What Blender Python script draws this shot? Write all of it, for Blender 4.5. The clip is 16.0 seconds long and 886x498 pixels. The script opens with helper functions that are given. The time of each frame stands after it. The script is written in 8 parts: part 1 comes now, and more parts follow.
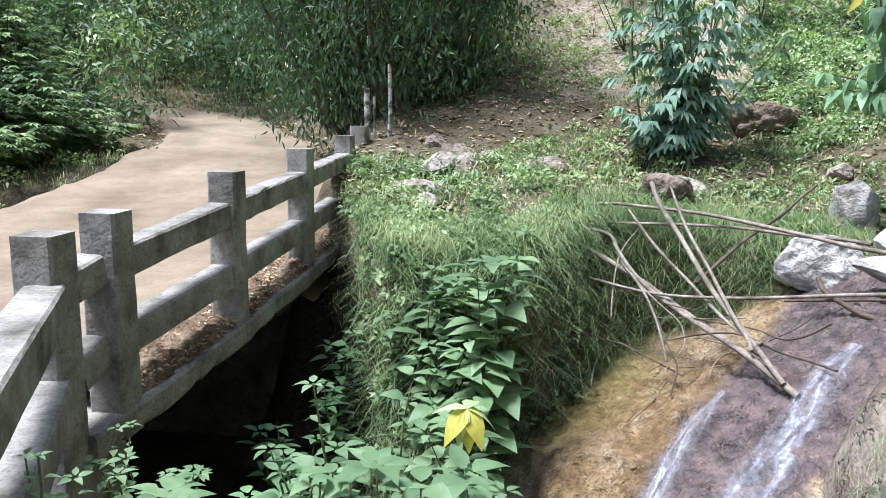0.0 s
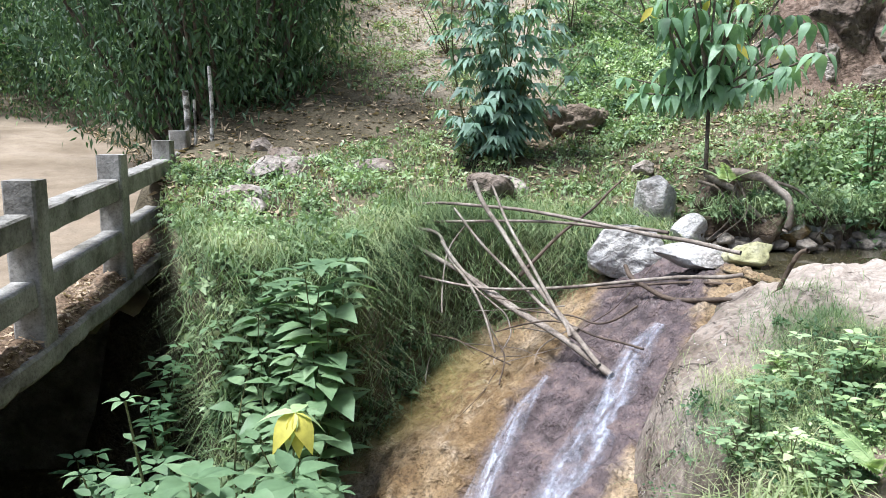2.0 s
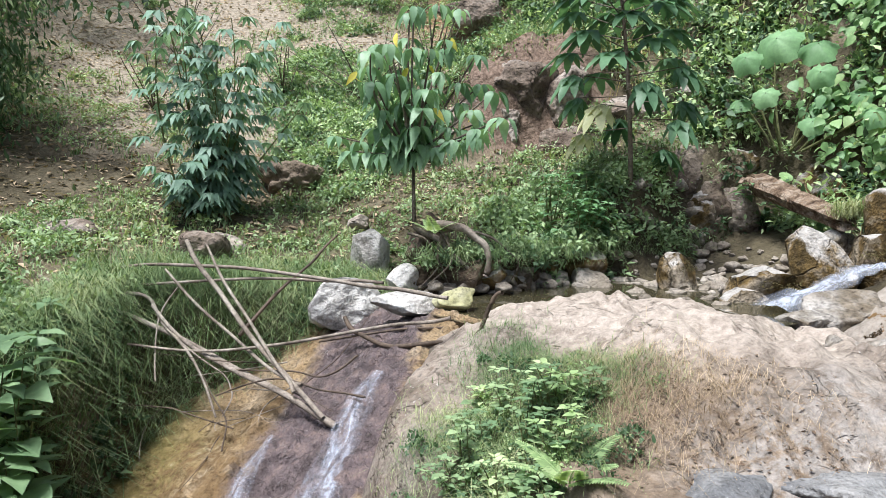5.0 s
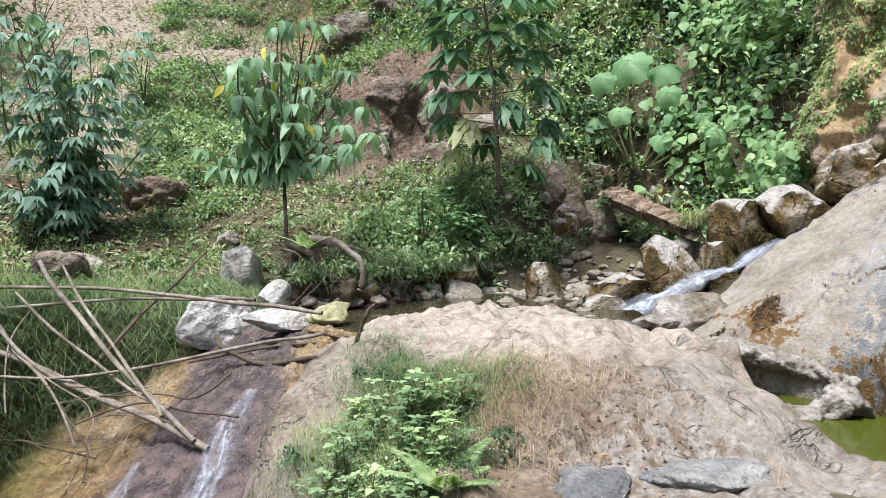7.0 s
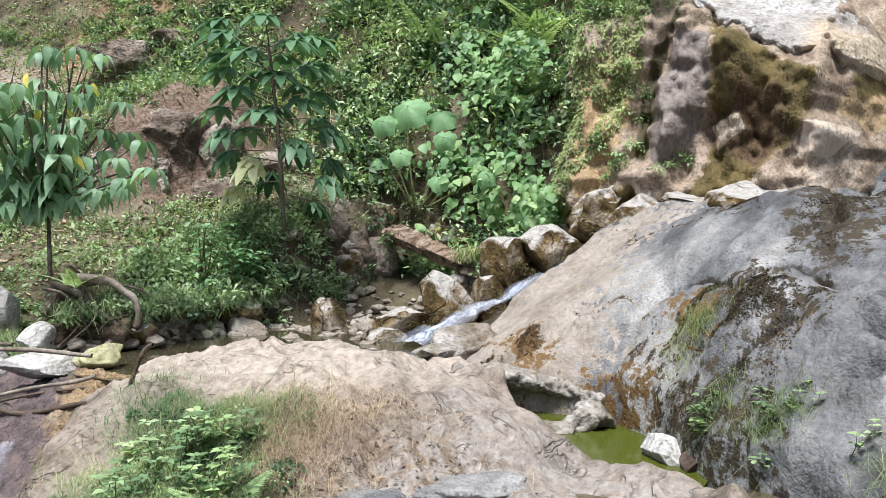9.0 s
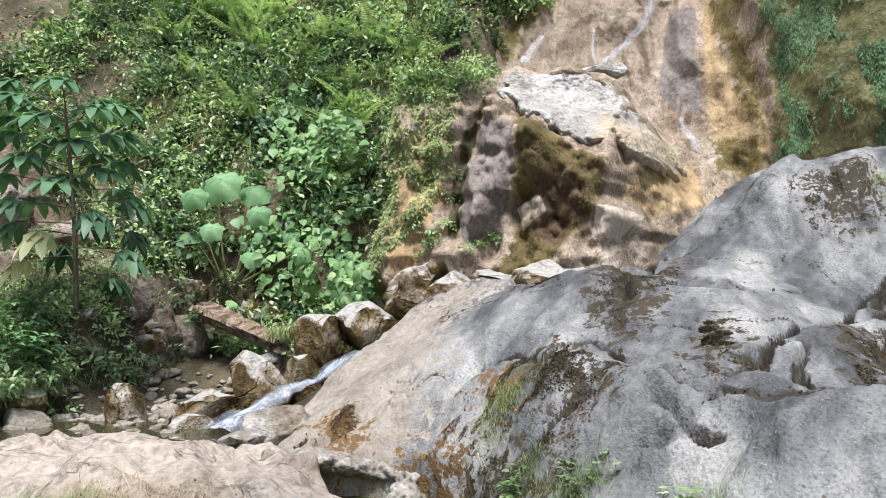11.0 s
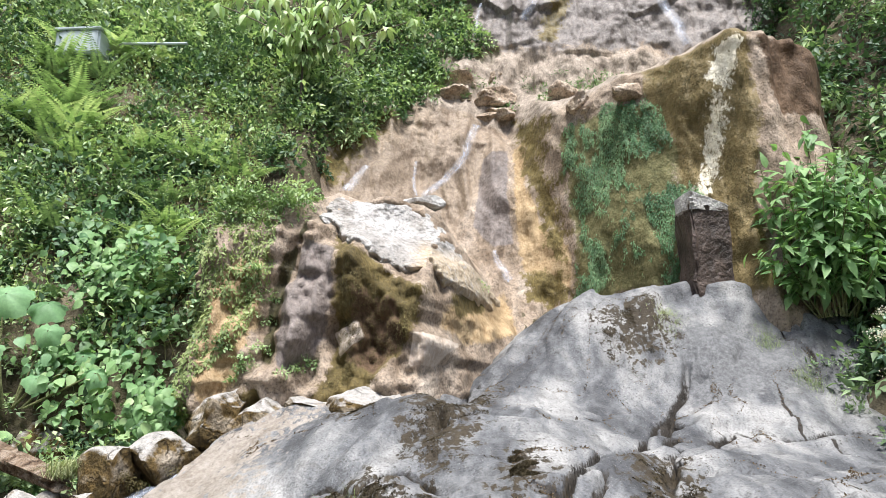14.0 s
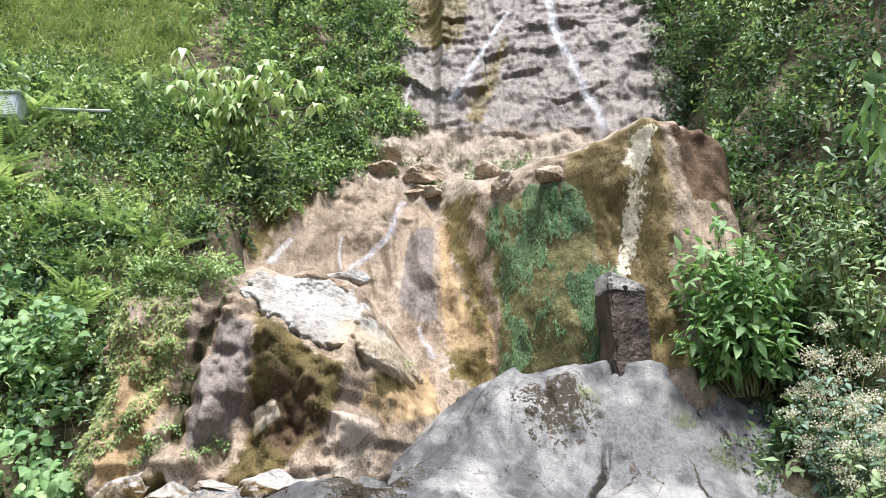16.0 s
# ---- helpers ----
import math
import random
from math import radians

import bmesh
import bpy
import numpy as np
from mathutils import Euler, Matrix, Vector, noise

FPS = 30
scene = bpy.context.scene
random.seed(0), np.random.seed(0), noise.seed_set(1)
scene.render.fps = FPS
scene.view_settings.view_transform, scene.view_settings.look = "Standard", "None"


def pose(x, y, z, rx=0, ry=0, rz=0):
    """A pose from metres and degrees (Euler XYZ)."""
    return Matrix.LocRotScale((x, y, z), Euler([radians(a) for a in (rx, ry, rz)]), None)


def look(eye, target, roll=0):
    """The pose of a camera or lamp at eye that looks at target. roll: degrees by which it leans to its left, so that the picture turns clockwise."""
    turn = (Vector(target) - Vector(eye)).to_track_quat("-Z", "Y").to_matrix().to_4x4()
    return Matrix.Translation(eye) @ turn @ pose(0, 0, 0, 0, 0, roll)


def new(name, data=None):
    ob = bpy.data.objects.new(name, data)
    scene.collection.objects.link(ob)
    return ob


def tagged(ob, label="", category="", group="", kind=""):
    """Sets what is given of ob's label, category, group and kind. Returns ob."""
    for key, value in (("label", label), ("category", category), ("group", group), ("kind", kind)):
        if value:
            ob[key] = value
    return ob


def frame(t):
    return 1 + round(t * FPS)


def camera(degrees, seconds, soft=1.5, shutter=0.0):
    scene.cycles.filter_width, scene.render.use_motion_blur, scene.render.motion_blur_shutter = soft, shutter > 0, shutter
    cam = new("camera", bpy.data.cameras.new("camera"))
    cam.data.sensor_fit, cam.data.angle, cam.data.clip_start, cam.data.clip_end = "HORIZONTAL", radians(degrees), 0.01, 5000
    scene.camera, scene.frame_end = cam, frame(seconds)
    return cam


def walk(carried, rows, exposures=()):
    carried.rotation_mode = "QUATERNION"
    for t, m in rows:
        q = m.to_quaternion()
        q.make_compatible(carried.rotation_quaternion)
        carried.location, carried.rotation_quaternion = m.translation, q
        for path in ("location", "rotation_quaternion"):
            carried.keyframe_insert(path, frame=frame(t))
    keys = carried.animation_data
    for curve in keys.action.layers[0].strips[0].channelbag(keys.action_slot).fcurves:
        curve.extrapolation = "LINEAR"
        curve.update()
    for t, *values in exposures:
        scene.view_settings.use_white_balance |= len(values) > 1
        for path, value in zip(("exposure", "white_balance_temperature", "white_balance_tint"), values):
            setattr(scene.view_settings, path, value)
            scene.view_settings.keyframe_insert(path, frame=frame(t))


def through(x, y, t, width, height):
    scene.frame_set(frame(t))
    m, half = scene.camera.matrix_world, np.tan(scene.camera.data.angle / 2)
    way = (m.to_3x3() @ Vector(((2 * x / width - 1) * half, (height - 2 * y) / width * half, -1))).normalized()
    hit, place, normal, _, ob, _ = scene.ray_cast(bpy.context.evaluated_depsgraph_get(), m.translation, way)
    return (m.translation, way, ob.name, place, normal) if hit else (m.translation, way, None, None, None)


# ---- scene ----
# ================= camera =================
cam = camera(61.3, 16.0, soft=0.45)
# seconds, eye x, y, z, heading (to the left of +y), pitch, roll
PATH = [
    (0.0, -0.001, 0.003, 1.503, -0.47, -10.01, 0.91),
    (0.5, 0.009, 0.000, 1.501, -2.26, -10.04, 0.71),
    (1.0, 0.007, 0.003, 1.501, -4.79, -10.09, 0.63),
    (1.5, 0.014, 0.007, 1.498, -8.46, -10.06, 0.64),
    (2.0, 0.078, -0.039, 1.491, -12.90, -9.58, 0.47),
    (2.5, 0.184, -0.116, 1.498, -18.51, -8.85, 0.44),
    (3.0, 0.216, -0.184, 1.521, -23.50, -8.11, 0.29),
    (3.5, 0.193, -0.157, 1.516, -27.63, -7.11, 0.27),
    (4.0, 0.150, -0.126, 1.507, -30.10, -6.13, 0.17),
    (6.5, 0.090, -0.134, 1.500, -40.20, -4.50, 0.08),
    (7.0, 0.074, -0.196, 1.497, -43.42, -4.14, -0.21),
    (7.5, 0.050, -0.305, 1.477, -47.93, -3.83, -0.31),
    (8.0, 0.041, -0.367, 1.486, -51.99, -3.41, -0.16),
    (8.5, 0.021, -0.409, 1.508, -55.84, -2.51, 0.05),
    (9.0, -0.070, -0.389, 1.507, -59.46, -1.36, 0.15),
    (9.5, -0.106, -0.396, 1.544, -63.08, -0.18, 0.23),
    (10.0, -0.075, -0.405, 1.560, -66.77, 1.11, 0.09),
    (12.5, -0.023, -0.433, 1.572, -80.95, 9.35, -0.37),
    (13.0, -0.024, -0.443, 1.580, -83.13, 10.96, -0.34),
    (13.5, -0.007, -0.468, 1.597, -85.08, 12.24, -0.44),
    (14.0, -0.020, -0.469, 1.601, -86.98, 13.49, -0.54),
    (14.5, -0.019, -0.483, 1.606, -88.83, 14.83, -0.65),
    (15.0, -0.012, -0.516, 1.621, -90.33, 16.09, -0.79),
    (15.5, -0.012, -0.532, 1.637, -91.67, 17.61, -0.96),
    (16.0, -0.002, -0.547, 1.651, -92.73, 19.05, -1.12),
]


def aimed(x, y, z, yaw, pitch, roll):
    a, b = radians(yaw), radians(pitch)
    ahead = Vector((-math.sin(a) * math.cos(b), math.cos(a) * math.cos(b), math.sin(b)))
    return look((x, y, z), Vector((x, y, z)) + ahead, roll)


walk(cam, [(r[0], aimed(*r[1:])) for r in PATH], [(0.0, 1.22, 5650, 12), (4.0, 1.0, 5900, 10), (7.0, 0.86, 6050, 10), (10.0, 0.86, 6050, 10), (13.0, 0.96, 6100, 10), (16.0, 1.12, 6150, 11)])

# ================= light =================
world = bpy.data.worlds.new("sky")
scene.world = world
world.use_nodes = True
wn, wl = world.node_tree.nodes, world.node_tree.links
sky = wn.new("ShaderNodeTexSky")
sky.sky_type = "NISHITA"
sky.sun_disc = False
sky.sun_elevation, sky.sun_rotation = radians(69), radians(259)
sky.air_density, sky.dust_density, sky.ozone_density = 1.0, 4.0, 1.0
wn["Background"].inputs["Strength"].default_value = 0.078
wl.new(sky.outputs["Color"], wn["Background"].inputs["Color"])
sun = new("sun", bpy.data.lights.new("sun", "SUN"))
sun.data.energy, sun.data.angle, sun.data.color = 3.8, radians(18), (1.0, 0.965, 0.91)
sun.matrix_world = look((0, 0, 40), (15, 3, 0))

# ================= number helpers =================
rng = np.random.default_rng(7)


def ss(a, b, x):
    """Smooth step from 0 at a to 1 at b."""
    u = np.clip((np.asarray(x, float) - a) / (b - a), 0, 1)
    return u * u * (3 - 2 * u)


def rnd3(i, j, k):
    h = np.sin(i * 127.1 + j * 311.7 + k * 74.7) * 43758.5453
    return h - np.floor(h)


def vnoise(x, y, z=0.0):
    x, y, z = np.broadcast_arrays(np.asarray(x, float), np.asarray(y, float), np.asarray(z, float))
    i, j, k = np.floor(x), np.floor(y), np.floor(z)
    u, v, w = x - i, y - j, z - k
    u, v, w = u * u * (3 - 2 * u), v * v * (3 - 2 * v), w * w * (3 - 2 * w)
    out = 0
    for a in (0, 1):
        for b in (0, 1):
            for c in (0, 1):
                out = out + rnd3(i + a, j + b, k + c) * (u if a else 1 - u) * (v if b else 1 - v) * (w if c else 1 - w)
    return out * 2 - 1


def fbm(x, y, z=0.0, octaves=4, gain=0.5):
    out, amp = 0, 1.0
    for o in range(octaves):
        out = out + amp * vnoise(x * 2**o + 13.7 * o, y * 2**o + 7.1 * o, np.asarray(z) * 2**o)
        amp *= gain
    return out


def ridge(x, y, z=0.0, octaves=4, gain=0.5):
    out, amp = 0, 1.0
    for o in range(octaves):
        out = out + amp * (1 - 2 * np.abs(vnoise(x * 2**o + 3.7 * o, y * 2**o + 9.1 * o, np.asarray(z) * 2**o)))
        amp *= gain
    return out


def mesh_of(name, verts, faces):
    """A mesh from an array of points and an array of equal-sided faces."""
    verts, faces = np.asarray(verts, np.float32), np.asarray(faces, np.int32)
    me = bpy.data.meshes.new(name)
    n = faces.shape[1]
    me.vertices.add(len(verts))
    me.vertices.foreach_set("co", verts.ravel())
    me.loops.add(faces.size)
    me.loops.foreach_set("vertex_index", faces.ravel())
    me.polygons.add(len(faces))
    me.polygons.foreach_set("loop_start", np.arange(0, faces.size, n, dtype=np.int32))
    me.polygons.foreach_set("loop_total", np.full(len(faces), n, np.int32))
    me.update(calc_edges=True)
    return me


def smooth(me, sharp=0.0):
    me.polygons.foreach_set("use_smooth", np.ones(len(me.polygons), bool))
    if sharp:
        me.set_sharp_from_angle(angle=math.radians(sharp))
    return me


def grid_mesh(name, X, Y, Z, keep=None):
    """A sheet over a grid of points; keep: which cells stay."""
    nu, nv = X.shape
    idx = np.arange(nu * nv).reshape(nu, nv)
    f = np.stack([idx[:-1, :-1], idx[1:, :-1], idx[1:, 1:], idx[:-1, 1:]], -1)
    if keep is not None:
        k = keep[:-1, :-1] | keep[1:, :-1] | keep[1:, 1:] | keep[:-1, 1:]
        f = f[k]
    f = f.reshape(-1, 4)
    v = np.stack([X, Y, Z], -1).reshape(-1, 3)
    used = np.unique(f)
    back = np.zeros(len(v), int)
    back[used] = np.arange(len(used))
    return smooth(mesh_of(name, v[used], back[f]))


def thing(name, me, mat, label="", category="", group="", kind="", parent=None):
    ob = new(name, me)
    if mat is not None and len(me.materials) == 0:
        me.materials.append(mat)
    if parent is not None:
        ob.parent = parent
    return tagged(ob, label, category, group, kind)


def holder(name, label, category, group="", at=(0, 0, 0)):
    ob = new(name)
    ob.location = at
    return tagged(ob, label, category, group)


def part(name, bm, mat, parent, label=""):
    me = bpy.data.meshes.new(name)
    bm.to_mesh(me)
    bm.free()
    return thing(name, me, mat, label, parent=parent)

# ================= materials =================
def nodes_of(name):
    m = bpy.data.materials.new(name)
    m.use_nodes = True
    t = m.node_tree
    return m, t.nodes, t.links, t.nodes["Principled BSDF"]


def ramp(n, l, src, stops):
    r = n.new("ShaderNodeValToRGB")
    e = r.color_ramp.elements
    while len(e) < len(stops):
        e.new(0.5)
    for q, (p, c) in zip(e, stops):
        q.position, q.color = p, (*c, 1) if len(c) == 3 else c
    l.new(src, r.inputs["Fac"])
    return r.outputs["Color"]


def noise_tex(n, l, vec, scale, detail=6, rough=0.6, distort=0.0):
    t = n.new("ShaderNodeTexNoise")
    t.inputs["Scale"].default_value, t.inputs["Detail"].default_value = scale, detail
    t.inputs["Roughness"].default_value, t.inputs["Distortion"].default_value = rough, distort
    l.new(vec, t.inputs["Vector"])
    return t.outputs["Fac"]


def mixc(n, l, fac, a, b, mode="MIX"):
    m = n.new("ShaderNodeMix")
    m.data_type, m.blend_type = "RGBA", mode
    for sock, v in ((m.inputs["Factor"], fac), (m.inputs["A"], a), (m.inputs["B"], b)):
        if isinstance(v, (int, float)):
            sock.default_value = v
        elif isinstance(v, tuple):
            sock.default_value = (*v, 1)
        else:
            l.new(v, sock)
    return m.outputs["Result"]


def math_node(n, l, op, a, b=0.0, c=0.0):
    m = n.new("ShaderNodeMath")
    m.operation = op
    for i, v in enumerate((a, b, c)):
        if isinstance(v, (int, float)):
            m.inputs[i].default_value = v
        else:
            l.new(v, m.inputs[i])
    return m.outputs[0]


def position(n, l, scale=(1, 1, 1), turn=0.0):
    g = n.new("ShaderNodeNewGeometry")
    m = n.new("ShaderNodeMapping")
    m.inputs["Scale"].default_value = scale
    m.inputs["Rotation"].default_value = (0, 0, turn)
    l.new(g.outputs["Position"], m.inputs["Vector"])
    return m.outputs["Vector"], g


def bump(n, l, height, strength, distance, out):
    b = n.new("ShaderNodeBump")
    b.inputs["Strength"].default_value, b.inputs["Distance"].default_value = strength, distance
    l.new(height, b.inputs["Height"])
    l.new(b.outputs["Normal"], out.inputs["Normal"])


def mottled(name, stops, scale=3.0, fine=40.0, rough=0.9, relief=0.6, depth=0.02, stretch=(1, 1, 1), fine_amount=0.35, turn=0.0, cracks=0.0, crack_scale=1.2, specks=0.0, veins=0.0, vein_scale=1.0, spots=0.0):
    """Rock, soil or concrete: colours by a broad noise, blotches and grain over them, cracks, lichen specks and relief."""
    m, n, l, b = nodes_of(name)
    vec, _ = position(n, l, stretch, turn)
    plain, _ = position(n, l)
    broad = noise_tex(n, l, vec, scale, 4, 0.58, 0.15)
    blotch = noise_tex(n, l, plain, scale * 4.3, 5, 0.62, 0.2)
    grain = noise_tex(n, l, plain, fine, 3, 0.55)
    col = ramp(n, l, broad, [(at, tuple(0.74 * q for q in c)) for at, c in stops])
    col = mixc(n, l, min(1.0, fine_amount * 1.8), col, ramp(n, l, blotch, [(0.30, (0.52, 0.50, 0.48)), (0.47, (0.95, 0.95, 0.95)), (0.66, (1.28, 1.27, 1.25))]), "MULTIPLY")
    col = mixc(n, l, min(1.0, fine_amount * 2.2), col, ramp(n, l, grain, [(0.32, (0.50, 0.49, 0.48)), (0.46, (0.96, 0.96, 0.96)), (0.66, (1.2, 1.2, 1.2))]), "MULTIPLY")
    h = math_node(n, l, "ADD", math_node(n, l, "MULTIPLY", broad, 1.6), math_node(n, l, "ADD", math_node(n, l, "MULTIPLY", blotch, 0.8), math_node(n, l, "MULTIPLY", grain, 0.22)))
    if cracks:
        warp = n.new("ShaderNodeTexNoise")
        warp.inputs["Scale"].default_value, warp.inputs["Detail"].default_value = crack_scale * 1.3, 5
        l.new(vec, warp.inputs["Vector"])
        bent = mixc(n, l, 0.45, vec, warp.outputs["Color"], "ADD")
        vor = n.new("ShaderNodeTexVoronoi")
        vor.feature = "DISTANCE_TO_EDGE"
        vor.inputs["Scale"].default_value = crack_scale
        l.new(bent, vor.inputs["Vector"])
        gap = ramp(n, l, vor.outputs["Distance"], [(0.0, (0, 0, 0)), (0.035, (1, 1, 1))])
        broken = ramp(n, l, noise_tex(n, l, plain, crack_scale * 1.7, 3), [(0.44, (1, 1, 1)), (0.56, (0, 0, 0))])
        gap = mixc(n, l, broken, gap, (1, 1, 1))
        col = mixc(n, l, cracks, col, mixc(n, l, gap, (0.16, 0.14, 0.12), (1, 1, 1)), "MULTIPLY")
        h = math_node(n, l, "ADD", h, math_node(n, l, "MULTIPLY", gap, 0.9 * cracks))
    if veins:
        for k, (stretch_, way) in enumerate((((0.35, 1.5, 1.5), 0.55), ((1.3, 0.6, 1.0), 0.2))):
            long, _ = position(n, l, stretch_, way)
            line = noise_tex(n, l, long, vein_scale * (1.0 + 0.6 * k), 5, 0.55, 0.3)
            thin = math_node(n, l, "ABSOLUTE", math_node(n, l, "SUBTRACT", line, 0.5))
            gap = ramp(n, l, thin, [(0.0, (0, 0, 0)), (0.005, (0.45, 0.45, 0.45)), (0.012, (1, 1, 1))])
            gone = ramp(n, l, noise_tex(n, l, plain, vein_scale * 1.3 + k, 3), [(0.40, (0, 0, 0)), (0.50, (1, 1, 1))])
            gap = mixc(n, l, gone, gap, (1, 1, 1))
            col = mixc(n, l, veins, col, mixc(n, l, gap, (0.22, 0.20, 0.18), (1, 1, 1)), "MULTIPLY")
            h = math_node(n, l, "ADD", h, math_node(n, l, "MULTIPLY", gap, 0.8 * veins))
    if spots:
        vor = n.new("ShaderNodeTexVoronoi")
        vor.inputs["Scale"].default_value = fine * 0.45
        l.new(plain, vor.inputs["Vector"])
        dot_ = ramp(n, l, vor.outputs["Distance"], [(0.16, (1, 1, 1)), (0.30, (0, 0, 0))])
        dot_ = math_node(n, l, "MULTIPLY", dot_, ramp(n, l, noise_tex(n, l, plain, scale * 3.0, 5, 0.65), [(0.50, (0, 0, 0)), (0.60, (spots, spots, spots))]))
        col = mixc(n, l, dot_, col, (0.07, 0.066, 0.06))
    if specks:
        sp = noise_tex(n, l, plain, fine * 1.7, 2, 0.5)
        col = mixc(n, l, ramp(n, l, sp, [(0.66, (0, 0, 0)), (0.72, (specks, specks, specks))]), col, (0.62, 0.61, 0.57))
    l.new(col, b.inputs["Base Color"])
    b.inputs["Roughness"].default_value = rough
    b.inputs["Specular IOR Level"].default_value = 0.3
    bump(n, l, h, relief, depth * 2.2, b)
    return m


def leafy(name, a, b_, c, rough=0.5, through=0.24):
    """Leaves: colour by the single leaf, some light passing through."""
    m, n, l, b = nodes_of(name)
    g = n.new("ShaderNodeNewGeometry")
    o = n.new("ShaderNodeObjectInfo")
    vec, _ = position(n, l)
    patch = ramp(n, l, noise_tex(n, l, vec, 1.5, 3, 0.6), [(0.34, (0, 0, 0)), (0.66, (1, 1, 1))])
    mix = math_node(n, l, "ADD", math_node(n, l, "MULTIPLY", g.outputs["Random Per Island"], 0.34), math_node(n, l, "ADD", math_node(n, l, "MULTIPLY", o.outputs["Random"], 0.22), math_node(n, l, "MULTIPLY", patch, 0.44)))
    soft = [tuple(0.9 * q + 0.1 * sum(w) / 3 for q in w) for w in (a, b_, c)]
    col = ramp(n, l, mix, [(0.05, tuple(0.8 * q for q in soft[0])), (0.5, tuple(1.2 * q for q in soft[1])), (0.97, tuple(min(0.75, 1.25 * q) for q in soft[2]))])
    spots = noise_tex(n, l, vec, 25.0, 3)
    col = mixc(n, l, 0.5, col, ramp(n, l, spots, [(0.3, (0.7, 0.7, 0.7)), (0.7, (1.15, 1.15, 1.15))]), "MULTIPLY")
    l.new(col, b.inputs["Base Color"])
    b.inputs["Roughness"].default_value = rough
    b.inputs["Specular IOR Level"].default_value = 0.32
    tr = n.new("ShaderNodeBsdfTranslucent")
    l.new(mixc(n, l, 1.0, col, (1.45, 1.55, 0.85), "MULTIPLY"), tr.inputs["Color"])
    mx = n.new("ShaderNodeMixShader")
    mx.inputs["Fac"].default_value = through
    l.new(b.outputs[0], mx.inputs[1])
    l.new(tr.outputs[0], mx.inputs[2])
    l.new(mx.outputs[0], n["Material Output"].inputs["Surface"])
    return m


M_ground = mottled("grassy_soil", [(0.28, (0.05, 0.042, 0.026)), (0.45, (0.11, 0.092, 0.055)), (0.6, (0.19, 0.16, 0.105)), (0.75, (0.29, 0.245, 0.18))], 0.9, 26, 0.95, 0.9, 0.06)
M_road = mottled("dirt_road", [(0.3, (0.22, 0.17, 0.115)), (0.5, (0.30, 0.24, 0.17)), (0.7, (0.38, 0.31, 0.23))], 1.1, 45, 0.95, 0.35, 0.02, fine_amount=0.15)
M_concrete = mottled("weathered_concrete", [(0.30, (0.12, 0.115, 0.095)), (0.42, (0.26, 0.25, 0.222)), (0.56, (0.38, 0.37, 0.34)), (0.72, (0.49, 0.475, 0.44))], 3.0, 55, 0.9, 0.9, 0.008, fine_amount=0.28)
M_grey = mottled("grey_rock", [(0.39, (0.09, 0.092, 0.098)), (0.465, (0.17, 0.173, 0.18)), (0.54, (0.27, 0.27, 0.268)), (0.63, (0.385, 0.378, 0.366))], 0.9, 42, 0.75, 1.0, 0.03, (0.5, 1.7, 1.2), 0.34, 0.55, specks=0.3, spots=0.9)
M_tan = mottled("pale_tan_rock", [(0.34, (0.085, 0.063, 0.046)), (0.43, (0.185, 0.147, 0.115)), (0.53, (0.29, 0.24, 0.195)), (0.70, (0.43, 0.375, 0.32))], 1.3, 26, 0.85, 1.0, 0.03, fine_amount=0.36, specks=0.4, veins=0.3, vein_scale=1.3, spots=0.6)
M_dome = mottled("ochre_flowstone", [(0.28, (0.10, 0.062, 0.03)), (0.40, (0.25, 0.165, 0.08)), (0.52, (0.37, 0.27, 0.155)), (0.70, (0.52, 0.43, 0.32))], 2.2, 44, 0.65, 1.0, 0.05, fine_amount=0.6, spots=0.5)
FLOW = [(0.27, (0.17, 0.12, 0.08)), (0.42, (0.30, 0.23, 0.165)), (0.55, (0.42, 0.335, 0.255)), (0.74, (0.56, 0.48, 0.395))]
M_cliff = mottled("flowstone_cliff", FLOW, 1.4, 26, 0.8, 1.0, 0.026, (1.3, 1.3, 0.6), 0.42, spots=0.35)
M_knob = mottled("flowstone_knob", [(at, tuple(min(0.8, 1.3 * q) for q in c)) for at, c in FLOW], 1.8, 21, 0.85, 1.0, 0.035, (1, 1, 0.7), 0.5)


def zone(n, l, coords, bounds, soft, wob):
    """A soft-edged patch: bounds are (axis, low, high)."""
    out = None
    for axis, lo, hi in bounds:
        v = math_node(n, l, "ADD", coords.outputs[axis], wob)
        for a, b_ in ((lo - soft, lo + soft), (hi + soft, hi - soft)):
            m = n.new("ShaderNodeMapRange")
            m.interpolation_type = "SMOOTHSTEP"
            m.inputs["From Min"].default_value, m.inputs["From Max"].default_value = a, b_
            l.new(v, m.inputs["Value"])
            out = m.outputs[0] if out is None else math_node(n, l, "MULTIPLY", out, m.outputs[0])
    return out


